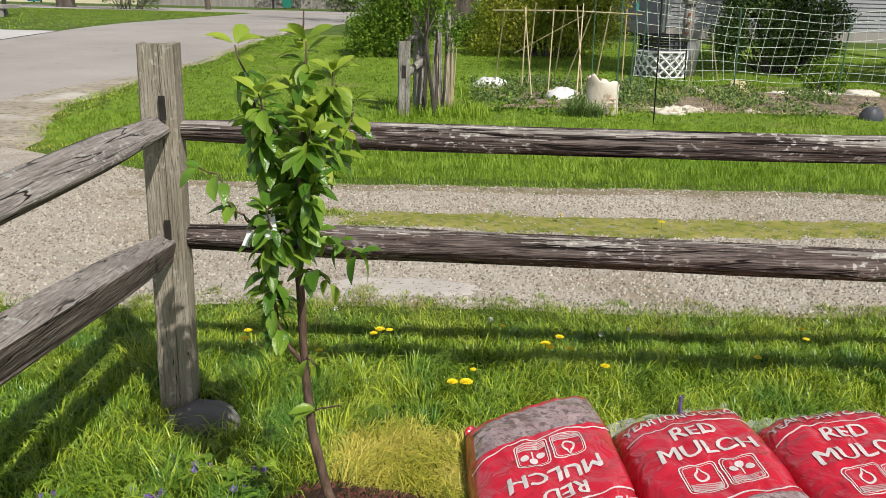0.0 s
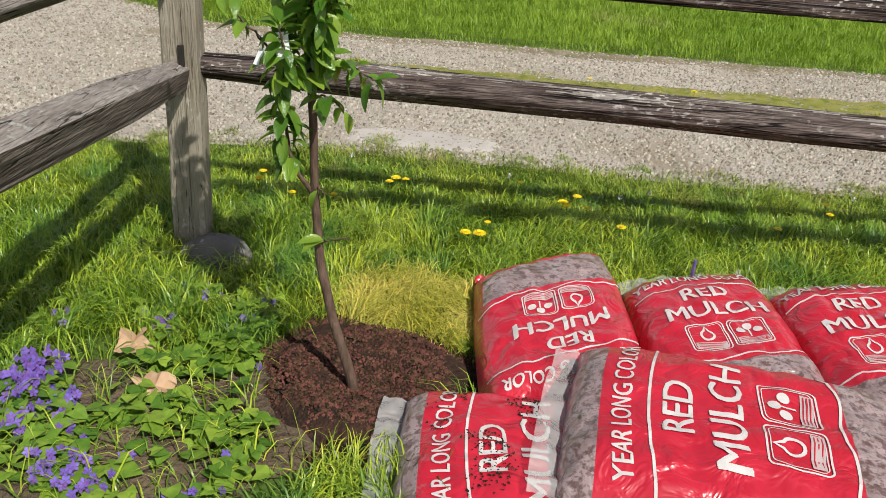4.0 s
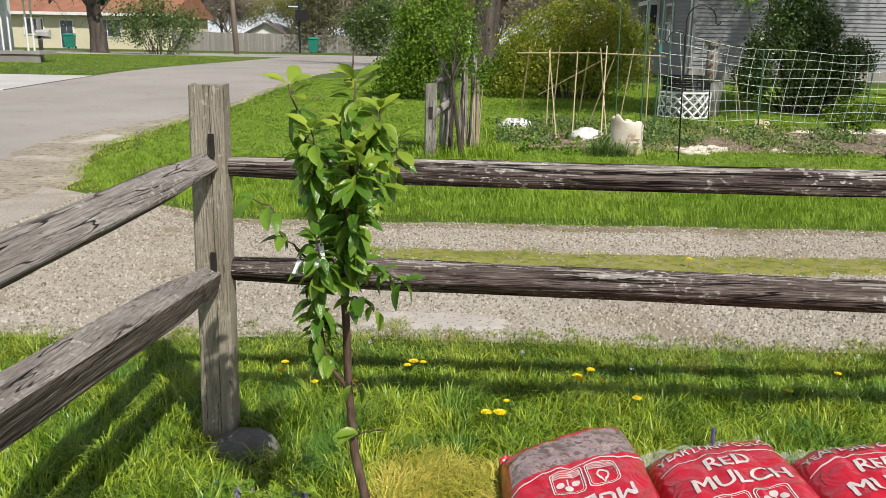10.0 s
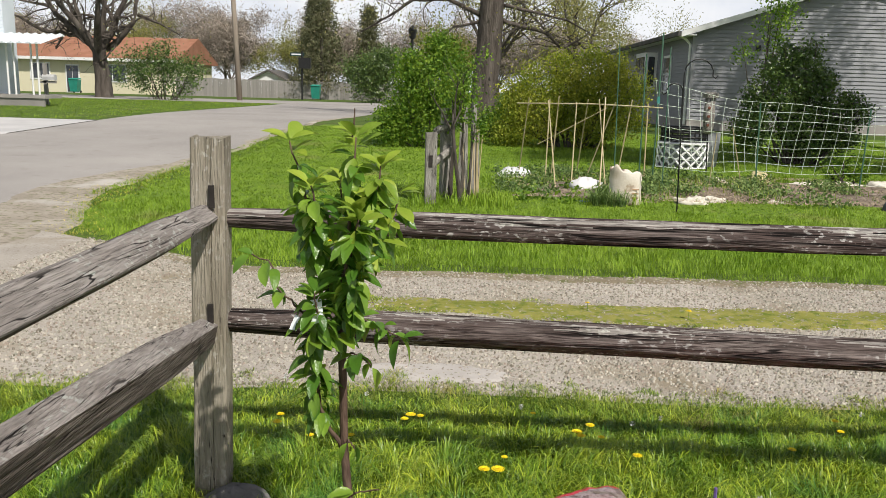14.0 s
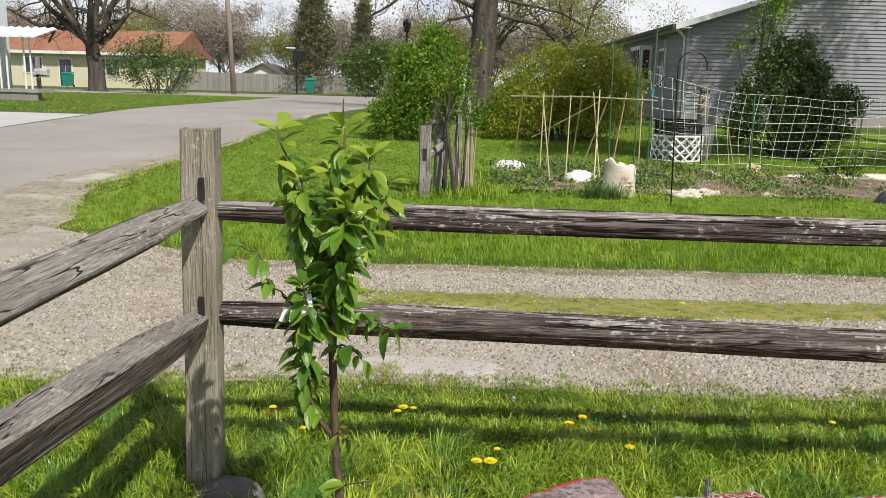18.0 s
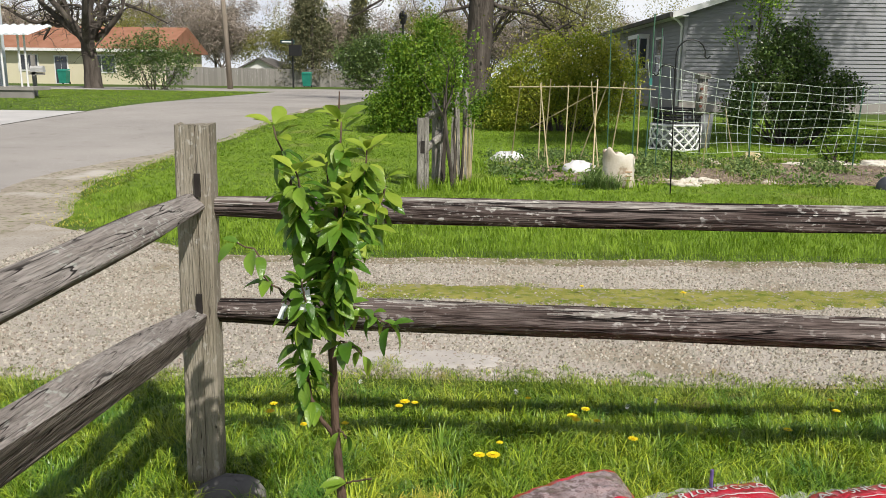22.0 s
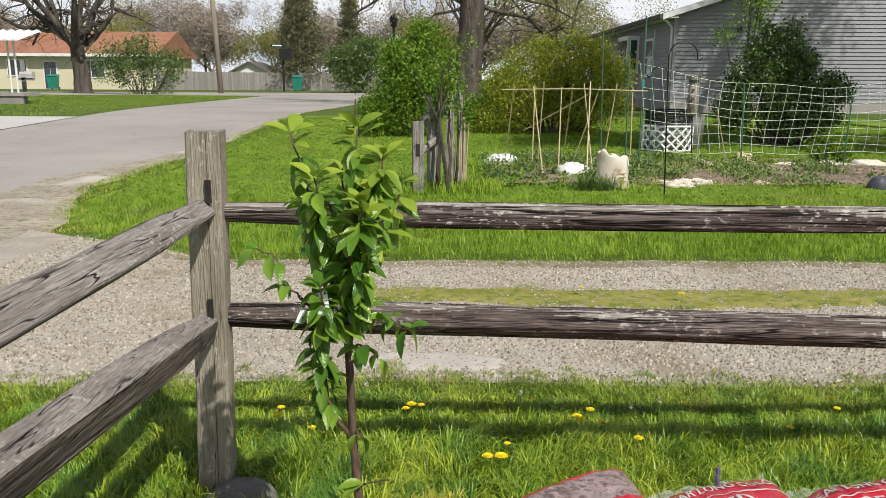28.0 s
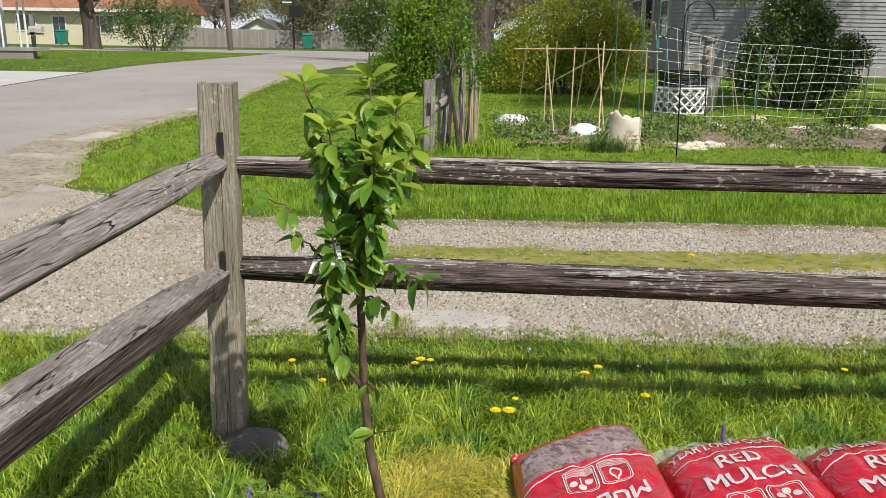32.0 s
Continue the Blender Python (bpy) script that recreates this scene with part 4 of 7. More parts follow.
def grey_house():
    t = thing("grey_house", "single-storey grey house with lap siding and white trim", "house")
    zf, ze = 0.64, 3.2
    W, L = 10.0, 13.0
    rise = 0.31
    core = Shape().box((HX + 0.03, HY + 0.03, 0.2), (HX + W - 0.03, HY + L, ze))
    core.add([(HX + 0.03, HY + 0.03, ze), (HX + W - 0.03, HY + 0.03, ze), (HX + W / 2, HY + 0.03, ze + rise * W / 2), (HX + 0.03, HY + L, ze), (HX + W - 0.03, HY + L, ze), (HX + W / 2, HY + L, ze + rise * W / 2)],
             [(0, 1, 2), (3, 5, 4)])
    part("wall", core, M_SIDING, t)
    part("foundation", Shape().box((HX - 0.01, HY - 0.01, 0.1), (HX + W, HY + L, zf)), M_FENCEWOOD, t, "pale block foundation")
    step = 0.115
    n = int((ze + rise * W / 2 - zf) / step)
    for i in range(n):
        z = zf + i * step
        if z + step <= ze:
            x0, x1 = HX, HX + W
        else:
            c = (z + step - ze) / rise
            x0, x1 = HX + c, HX + W - c
        if x1 - x0 < 0.3:
            break
        b = Shape().add([(x0, HY + 0.012, z + step), (x1, HY + 0.012, z + step), (x1, HY - 0.016, z), (x0, HY - 0.016, z), (x0, HY + 0.03, z), (x1, HY + 0.03, z)],
                        [(0, 3, 2, 1), (3, 4, 5, 2)])
        part("siding_board", b, M_SIDING, t)
    for i in range(int((ze - zf) / step)):
        z = zf + i * step
        b = Shape().add([(HX + 0.012, HY, z + step), (HX + 0.012, HY + L, z + step), (HX - 0.016, HY + L, z), (HX - 0.016, HY, z), (HX + 0.03, HY, z), (HX + 0.03, HY + L, z)],
                        [(0, 1, 2, 3), (3, 2, 5, 4)])
        part("siding_board", b, M_SIDING, t)
    for cx in (HX,):
        part("corner_trim", Shape().box((cx - 0.03, HY - 0.03, zf), (cx + 0.07, HY + 0.07, ze)), M_SIDING, t)
    # roof
    o = 0.45
    for sgn in (-1, 1):
        xe = HX - o if sgn < 0 else HX + W + o
        xr = HX + W / 2
        zr, zo = ze + rise * W / 2 + 0.12, ze - rise * o + 0.12
        r = Shape().add([(xe, HY - 0.3, zo), (xr, HY - 0.3, zr), (xr, HY + L + 0.3, zr), (xe, HY + L + 0.3, zo),
                         (xe, HY - 0.3, zo - 0.1), (xr, HY - 0.3, zr - 0.1), (xr, HY + L + 0.3, zr - 0.1), (xe, HY + L + 0.3, zo - 0.1)],
                        [(0, 1, 2, 3), (4, 7, 6, 5), (0, 3, 7, 4), (0, 4, 5, 1), (2, 6, 7, 3)])
        part("roof", r, M_ROOF, t)
        f = Shape().add([(xe, HY - 0.32, zo + 0.01), (xr, HY - 0.32, zr + 0.01), (xr, HY - 0.32, zr - 0.1), (xe, HY - 0.32, zo - 0.16),
                         (xe, HY - 0.29, zo + 0.01), (xr, HY - 0.29, zr + 0.01), (xr, HY - 0.29, zr - 0.1), (xe, HY - 0.29, zo - 0.16)],
                        [(0, 3, 2, 1), (4, 5, 6, 7), (3, 7, 6, 2), (0, 1, 5, 4), (0, 4, 7, 3)])
        part("rake_board", f, M_WHITE, t)
        part("gutter", Shape().box((min(xe, xe - 0.09 * sgn * -1), HY - 0.3, zo - 0.13), (max(xe, xe + 0.09 * sgn), HY + L + 0.3, zo)), M_ROOF, t)
    part("soffit", Shape().box((HX - o, HY - 0.3, ze - 0.13), (HX, HY + L + 0.3, ze - 0.1)), M_WHITE, t)
    part("downspout", Shape().tube([(HX - o + 0.03, HY + 0.1, ze - 0.1), (HX - 0.2, HY + 0.1, ze - 0.22), (HX - 0.06, HY + 0.1, ze - 0.38), (HX - 0.06, HY + 0.1, 0.5)], 0.04, 6), M_WHITE, t)

    # side wall openings
    def side_window(y0, y1, z0, z1, name="window"):
        wdw = part(name, Shape().box((HX - 0.05, y0 - 0.08, z0 - 0.08), (HX - 0.012, y1 + 0.08, z1 + 0.08)), M_WHITE, t, "white framed window")
        for a, b in ((z0, (z0 + z1) / 2 - 0.03), ((z0 + z1) / 2 + 0.03, z1)):
            part("pane", Shape().box((HX - 0.06, y0, a), (HX - 0.045, y1, b)), M_GLASS, wdw)
    side_window(24.4, 25.2, 1.5, 2.55)
    # bay window
    bay = part("bay_window", Shape().box((HX - 0.42, 26.4, 1.5), (HX, 28.0, 2.8)), M_WHITE, t, "white box bay window")
    part("pane", Shape().box((HX - 0.32, 26.37, 1.65), (HX - 0.1, 26.4, 2.65)), M_GLASS, bay)
    part("pane", Shape().box((HX - 0.45, 26.55, 1.65), (HX - 0.42, 27.15, 2.65)), M_GLASS, bay)
    part("pane", Shape().box((HX - 0.45, 27.25, 1.65), (HX - 0.42, 27.85, 2.65)), M_GLASS, bay)
    part("lamp", Shape().box((9.2, HY - 0.12, 2.7), (9.3, HY - 0.02, 2.85)), M_BLACK, t)


grey_house()


# ---------------------------------------------------------------- far side: houses, fence, poles
def yellow_house():
    t = thing("cream_house", "low cream house with a rust-red shingle roof", "house")
    x0, x1, y0, y1, z0, ze = -44.0, -21.9, 60.0, 69.0, 0.3, 3.0
    part("wall", Shape().box((x0, y0, z0), (x1, y1, ze)), M_CREAM, t)
    r = Shape()
    r.add([(x0 - 0.5, y0 - 0.6, ze), (x1 + 0.4, y0 - 0.6, ze), (x1 + 0.4, 64.5, ze + 1.9), (x0 - 0.5, 64.5, ze + 1.9), (x0 - 0.5, y1 + 0.6, ze), (x1 + 0.4, y1 + 0.6, ze),
           (x0 - 0.5, y0 - 0.6, ze - 0.15), (x1 + 0.4, y0 - 0.6, ze - 0.15), (x0 - 0.5, y1 + 0.6, ze - 0.15), (x1 + 0.4, y1 + 0.6, ze - 0.15)],
          [(0, 1, 2, 3), (3, 2, 5, 4), (0, 6, 7, 1), (6, 8, 9, 7), (1, 7, 9, 5), (1, 5, 2), (0, 3, 4)])
    part("roof", r, M_ROOF_RED, t)
    part("fascia", Shape().box((x0 - 0.5, y0 - 0.66, ze - 0.2), (x1 + 0.4, y0 - 0.6, ze + 0.02)), M_WHITE, t)
    for a, w, b0, b1 in ((-33.2, 1.4, 1.4, 2.5), (-27.8, 2.0, 1.3, 2.5), (-40, 1.6, 1.3, 2.5), (-30.4, 0.9, 0.4, 2.4)):
        f = part("window", Shape().box((a - 0.1, y0 - 0.06, b0 - 0.1), (a + w + 0.1, y0, b1 + 0.1)), M_WHITE, t)
        part("pane", Shape().box((a, y0 - 0.08, b0), (a + w * 0.48, y0 - 0.05, b1)), M_GLASS, f)
        part("pane", Shape().box((a + w * 0.52, y0 - 0.08, b0), (a + w, y0 - 0.05, b1)), M_GLASS, f)


yellow_house()


def porch_house():
    t = thing("porch_house", "pale blue house with a white-posted covered porch", "house")
    zb = 0.34
    part("wall", Shape().box((-30, 27.2, zb), (-16.3, 28.0, 5.2)), M_PALEBLUE, t)
    for i in range(38):
        z = 0.6 + i * 0.12
        part("siding_board", Shape().add([(-30, 27.19, z + 0.12), (-16.28, 27.19, z + 0.12), (-16.28, 27.165, z), (-30, 27.165, z), (-16.28, 27.2, z), (-30, 27.2, z)], [(0, 3, 2, 1), (3, 5, 4, 2)]), M_PALEBLUE, t)
    part("porch_floor", Shape().box((-24, 26.0, 0.62), (-14.3, 27.2, 0.74)), M_FENCEWOOD, t)
    part("porch_skirt", Shape().box((-24, 26.05, zb), (-14.35, 26.12, 0.62)), M_FENCEWOOD, t)
    roof = part("porch_roof", Shape().box((-23.2, 27.2, 2.84), (-14.1, 27.3, 2.9)), M_WHITE, t, "ribbed white metal awning")
    for i in range(30):
        xa, xb = -23.2 + i * 0.303, -23.2 + (i + 1) * 0.303
        part("awning_rib", Shape().add([(xa, 25.6, 2.5), (xb, 25.6, 2.5), (xb, 27.3, 2.9), (xa, 27.3, 2.9), ((xa + xb) / 2, 25.6, 2.57), ((xa + xb) / 2, 27.3, 2.97)], [(0, 4, 5, 3), (4, 1, 2, 5), (0, 1, 4)]), M_PALEBLUE, roof)
    for x in (-14.5, -14.72, -15.35, -15.6, -18.6):
        part("porch_post", Shape().tube([(x, 26.05, 0.74), (x, 26.05, 2.56)], 0.035, 6), M_WHITE, t)
    part("shutter", Shape().box((-17.6, 27.1, 1.6), (-17.2, 27.16, 2.9)), M_BLACK, t)


porch_house()


def board_fence():
    t = thing("board_fence", "tall weathered grey board fence", "fence")
    x = -23.0
    me = Shape().box((0, 0, 0), (0.135, 0.02, 1.5)).mesh("board")
    me.materials.append(M_FENCEWOOD)
    rng = random.Random(2)
    while x < -4.5:
        part("board", me, None, t, at=pose(x, 60.0 + rng.uniform(-0.01, 0.01), 0.25 + rng.uniform(-0.02, 0.03) - 0.018 * (x + 23)* 0.4))
        x += 0.142
    part("rail", Shape().box((-23, 60.02, 0.5), (-4.5, 60.06, 0.6)), M_FENCEWOOD, t)


board_fence()


def utility_pole(x, y, h, r, lean):
    t = thing("utility_pole", "tall brown wooden utility pole leaning a little", "utility pole")
    z0 = ground_z(x, y)
    part("pole", Shape().tube([(x, y, z0 - 0.3), (x + lean * h / 2, y, z0 + h / 2), (x + lean * h, y, z0 + h)], [r, r * 0.85, r * 0.7], 10), M_POLEWOOD, t, smooth=True)
    return t


utility_pole(-12.95, 46, 9.5, 0.17, -0.045)
utility_pole(-11.0, 66, 10, 0.15, 0.0)


def wire(p0, p1, sag, r=0.012):
    pts = [Vector(p0).lerp(Vector(p1), i / 20) - Vector((0, 0, sag * 4 * (i / 20) * (1 - i / 20))) for i in range(21)]
    tagged(mesh_ob("power_line", Shape().tube(pts, r, 4), M_BLACK), "thin black overhead power line", "power line", "power lines")


for z, s_ in ((7.6, 0.5), (8.2, 0.4), (8.8, 0.4)):
    wire((-13.3, 46, z), (60, 50, z + 0.6), s_)
    wire((-13.3, 46, z), (-70, 44, z - 0.4), s_)


def wheelie_bin(x, y):
    t = thing("wheeled_bin", "green plastic wheeled bin with a lid", "bin", "wheeled bins")
    z = ground_z(x, y)
    part("body", Shape().add([(-.26, -.28, .1), (.26, -.28, .1), (.26, .28, .1), (-.26, .28, .1), (-.33, -.36, 1.0), (.33, -.36, 1.0), (.33, .36, 1.0), (-.33, .36, 1.0)],
                             [(0, 3, 2, 1), (0, 1, 5, 4), (1, 2, 6, 5), (2, 3, 7, 6), (3, 0, 4, 7)]), M_BIN, t)
    part("lid", Shape().add([(-.35, -.4, 1.0), (.35, -.4, 1.0), (.35, .4, 1.03), (-.35, .4, 1.03), (-.3, -.33, 1.08), (.3, -.33, 1.08), (.3, .36, 1.12), (-.3, .36, 1.12)],
                            [(0, 3, 2, 1), (0, 1, 5, 4), (1, 2, 6, 5), (2, 3, 7, 6), (3, 0, 4, 7), (4, 5, 6, 7)]), M_BIN, t)
    for sx in (-.27, .27):
        part("wheel", Shape().tube([(sx - .03, .3, .1), (sx + .03, .3, .1)], .1, 10), M_BLACK, t)
    t.matrix_basis = pose(x, y, z)
    return t


wheelie_bin(-29.0, 58.3)
wheelie_bin(-10.4, 57.0)

def maple_at(px, py):
    return (-20.3 + (px - 187) * 0.0331, 0.5 + (168 - py) * 0.0331)


def ash_at(px, py):
    return (1.4 + (px - 860) * 0.0202, 0.74 + (190 - py) * 0.0195)


tree("old_maple", "broad old maple with dark bare limbs", -20.3, 44, 11, 0.5, 21, 3, M_CROWN_SPRING, 1, 0.09, 0.2, trunk=0.25, spread=0.7, bend=0.22, leaf_step=5,
     arms=[(0.24, [maple_at(*p) for p in ((180, 92), (150, 68), (120, 40), (92, 12), (75, -25))]), (0.22, [maple_at(*p) for p in ((190, 90), (192, 55), (197, 22), (194, -30))]),
           (0.2, [maple_at(*p) for p in ((196, 88), (222, 70), (247, 44), (252, 0), (256, -40))]), (0.13, [maple_at(*p) for p in ((186, 52), (172, 34), (140, 32))]),
           (0.15, [maple_at(*p) for p in ((150, 68), (120, 66), (110, 92))]), (0.13, [maple_at(*p) for p in ((125, 66), (85, 62), (50, 40), (22, 34))]),
           (0.1, [maple_at(*p) for p in ((250, 30), (290, 45), (325, 62))]), (0.1, [maple_at(*p) for p in ((100, 20), (60, 14), (30, 8))])])
tree("roadside_ash", "tall bare ash with a thick grey trunk", 1.3, 26, 15, 0.5, 34, 4, M_CROWN_SPRING, 3, 0.1, 0.3, trunk=0.42, spread=1.0, bend=0.3, leaf_step=5, up=0.0,
     arms=[(0.09, [ash_at(*p) for p in ((868, 30), (910, 46), (955, 56), (985, 82), (1012, 70), (1030, 84))]), (0.09, [ash_at(*p) for p in ((850, 30), (790, 2), (730, 8), (690, 35), (640, 62))]),
           (0.07, [ash_at(*p) for p in ((880, 10), (930, 20), (990, 35), (1040, 60))]), (0.06, [ash_at(*p) for p in ((845, 40), (800, 50), (760, 90))])])
tree("spring_maple", "maple in pale yellow spring leaf", 7.0, 45, 11, 0.25, 41, 4, M_CROWN_SPRING, 8, 0.13, 0.4, trunk=0.25)
tree("willow", "pale yellow willow in early leaf", 3.0, 62, 13, 0.4, 43, 4, M_CROWN_SPRING, 8, 0.16, 0.5, trunk=0.25)
bush("roadside_lilac", "rounded green lilac shrub by the lane", [(-16.6, 1.6, 1.4), (-15.2, 1.3, 1.2), (-17.8, 1.7, 1.1), (-16.0, 2.4, 0.9), (-14.4, 1.8, 0.8)], 42, M_CROWN_DARK, 51, 16, 300, 22, 0.13, 0.2)
bush("privet", "dense bright green shrub beside the lane", [(-0.69, 0.5, 0.42), (-0.29, 1.05, 0.46), (0.2, 1.35, 0.48), (-0.3, 1.6, 0.36), (0.24, 1.9, 0.28), (0.5, 1.5, 0.3), (-0.78, 0.2, 0.3), (-0.05, 0.4, 0.42), (0.4, 0.8, 0.36), (0.09, 2.15, 0.16)], 14.2, M_CROWN_GREEN, 52, 14, 900, 32, 0.06, 0.1)
bush("forsythia", "yellow-green forsythia thicket behind the trellis", [(1.85, 1.0, 0.42), (2.3, 0.7, 0.6), (2.93, 1.05, 0.62), (3.65, 1.2, 0.56), (3.5, 0.45, 0.55), (2.78, 1.65, 0.3), (3.86, 1.65, 0.3), (2.15, 1.5, 0.28), (4.2, 0.7, 0.35), (1.7, 0.3, 0.4), (3.37, 1.85, 0.22), (4.3, 1.3, 0.25), (2.5, 1.85, 0.14)], 15.0, M_CROWN_YELLOW, 53, 34, 1050, 38, 0.056, 0.13)
bush("wild_shrub", "bright green thicket round the thick trunk", [(1.5, 0.35, 0.35), (1.2, 0.3, 0.3), (1.75, 0.8, 0.28)], 17.0, M_CROWN_GREEN, 54, 12, 170, 30, 0.055, 0.09)
bush("lilac", "dark green lilac bush with fading purple flower heads", [(6.12, 0.65, 0.36), (6.17, 1.2, 0.28), (6.45, 1.7, 0.25), (6.75, 1.3, 0.42), (6.95, 1.85, 0.32), (7.11, 2.25, 0.14), (7.3, 1.5, 0.28), (7.05, 0.65, 0.5), (7.55, 0.95, 0.28), (7.9, 1.2, 0.2), (8.15, 1.0, 0.18), (7.75, 0.5, 0.35), (6.6, 2.1, 0.12)], 13.0, M_CROWN_DARK, 55, 26, 760, 28, 0.066, 0.075, M_LILAC_BLOOM)

# far belt of bare woods
rngw = random.Random(77)
for i in range(24):
    xx = -66 + i * 3.7 + rngw.uniform(-1.5, 1.5)
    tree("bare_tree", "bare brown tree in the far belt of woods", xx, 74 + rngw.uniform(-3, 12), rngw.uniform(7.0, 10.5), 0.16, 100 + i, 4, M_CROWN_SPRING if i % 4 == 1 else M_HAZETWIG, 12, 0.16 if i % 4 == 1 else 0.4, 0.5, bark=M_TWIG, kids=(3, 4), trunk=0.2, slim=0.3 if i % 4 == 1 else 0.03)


def evergreen(x, y, h, w, seed):
    rng = random.Random(seed)
    z0 = ground_z(x, y)
    t = thing("spruce", "shaggy dull green spruce", "tree")
    part("trunk", Shape().tube([(x, y, z0 - 0.2), (x, y, z0 + h)], [0.18, 0.03], 8), M_TREEBARK, t)
    cs = []
    for i in range(420):
        u = rng.uniform(0.1, 1)
        a = rng.uniform(0, 6.283)
        r = w * (1.02 - u) * rng.uniform(0.3, 1.0)
        cs.append((x + r * math.cos(a), y + r * math.sin(a), z0 + h * u - 0.25 * r))
    leaf_cloud("crown", cs, 26, 0.28, 0.24, M_NEEDLE, t, seed, squash=0.6, slim=0.18)


evergreen(-10.6, 60.5, 9.5, 3.0, 61)
evergreen(-7.6, 66, 7.5, 2.6, 62)
evergreen(-13.0, 70, 8.5, 2.6, 63)
bush("far_shrub", "dull green shrubs at the end of the lane", [(-6.2, 2.0, 1.0), (-5.2, 2.2, 1.2), (-4.3, 2.5, 1.1), (-5.8, 0.9, 0.9), (-4.6, 1.0, 1.0)], 50, M_CROWN_DARK, 64, 8, 260, 34, 0.16, 0.24)


# ---------------------------------------------------------------- the garden
def stake(name, label, p0, p1, r, material, group):
    tagged(mesh_ob(name, Shape().tube([p0, p1], [r, r * 0.85], 6), material), label, "stake", group)


def trellis():
    t = thing("bean_trellis", "row of bamboo canes tied to a cross bar", "trellis")
    rng = random.Random(9)
    canes = [((1.55, 9.9), (1.62, 9.3)), ((1.88, 9.0), (1.92, 9.3)), ((1.93, 7.95), (1.9, 9.3)), ((2.02, 9.6), (2.05, 9.3)), ((2.2, 8.6), (2.3, 9.25)), ((2.45, 10.0), (2.47, 9.3)),
             ((2.5, 8.05), (2.7, 9.2)), ((2.52, 9.6), (2.86, 9.3)), ((2.62, 8.2), (2.62, 9.25)), ((3.0, 9.6), (3.1, 9.3)), ((3.35, 9.3), (3.33, 9.3))]
    for (ax, ay), (bx, by) in canes:
        part("cane", Shape().tube([(ax, ay, ground_z(ax, ay) - 0.05), (bx, by, 1.22 + rng.uniform(-0.03, 0.06))], [0.010, 0.008], 6), M_BAMBOO, t)
    part("cross_bar", Shape().tube([(1.45, 9.3, 1.15), (2.5, 9.28, 1.17), (3.55, 9.3, 1.14)], 0.011, 6), M_BAMBOO, t)
    part("brace", Shape().tube([(1.8, 9.6, 0.55), (2.75, 9.3, 1.12)], 0.007, 5), M_BAMBOO, t)


trellis()


def crook():
    t = thing("shepherds_crook", "black metal double shepherd's hook", "garden hook")
    x, y = 3.17, 6.69
    for sgn, hgt, rad in ((1, 1.72, 0.16), (-1, 1.45, 0.09)):
        pts = [(x, y, -0.1), (x - 0.03, y, 0.8), (x - 0.05, y, hgt - rad)]
        for k in range(9):
            a = math.pi - math.pi * 1.05 * k / 8
            pts.append((x - 0.05 + sgn * (rad + rad * math.cos(a)), y, hgt - rad + rad * math.sin(a)))
        pts.append((pts[-1][0] + sgn * 0.03, y, pts[-1][2] - 0.02))
        pts.append((pts[-1][0] + sgn * 0.025, y, pts[-1][2] + 0.03))
        part("hook", Shape().tube(pts, 0.008, 6), M_BLACK, t)


crook()


# ---------------------------------------------------------------- mulch bags
def film(name, base, alt, rough, spots=None, alpha=1.0):
    m = mat(name, base, alt, 14, rough, 0.0, spots=spots, spec=0.6)
    nt = m.node_tree
    p = nt.nodes["Principled BSDF"]
    tc = nt.nodes.new("ShaderNodeTexCoord")
    n1 = nt.nodes.new("ShaderNodeTexNoise")
    n1.inputs["Scale"].default_value, n1.inputs["Detail"].default_value, n1.inputs["Distortion"].default_value = 11, 3, 1.2
    nt.links.new(tc.outputs["Object"], n1.inputs["Vector"])
    b = nt.nodes.new("ShaderNodeBump")
    b.inputs["Strength"].default_value, b.inputs["Distance"].default_value = 0.8, 0.022
    nt.links.new(n1.outputs["Fac"], b.inputs["Height"])
    nt.links.new(b.outputs["Normal"], p.inputs["Normal"])
    p.inputs["Alpha"].default_value = alpha
    p.inputs["Coat Weight"].default_value, p.inputs["Coat Roughness"].default_value = 0.5, 0.12
    nt.links.new(b.outputs["Normal"], p.inputs["Coat Normal"])
    return m


M_RED = film("red_print_film", (0.47, 0.011, 0.03), (0.55, 0.016, 0.041), 0.32)
M_CLEARMULCH = film("mulch_seen_through_film", (0.25, 0.185, 0.185), (0.4, 0.315, 0.32), 0.3, [((0.13, 0.08, 0.075), 55, 0.5, 0.6), ((0.6, 0.52, 0.53), 130, 0.58, 0.68), ((0.2, 0.13, 0.125), 130, 0.55, 0.62)])
M_CLEAR = film("clear_film", (0.62, 0.64, 0.64), (0.75, 0.76, 0.76), 0.18, alpha=0.38)
M_PRINT = mat("white_print", (0.62, 0.6, 0.59), (0.55, 0.53, 0.52), 30, 0.35)
M_PINKPRINT = mat("shaded_print", (0.45, 0.36, 0.36), (0.5, 0.42, 0.42), 30, 0.4)


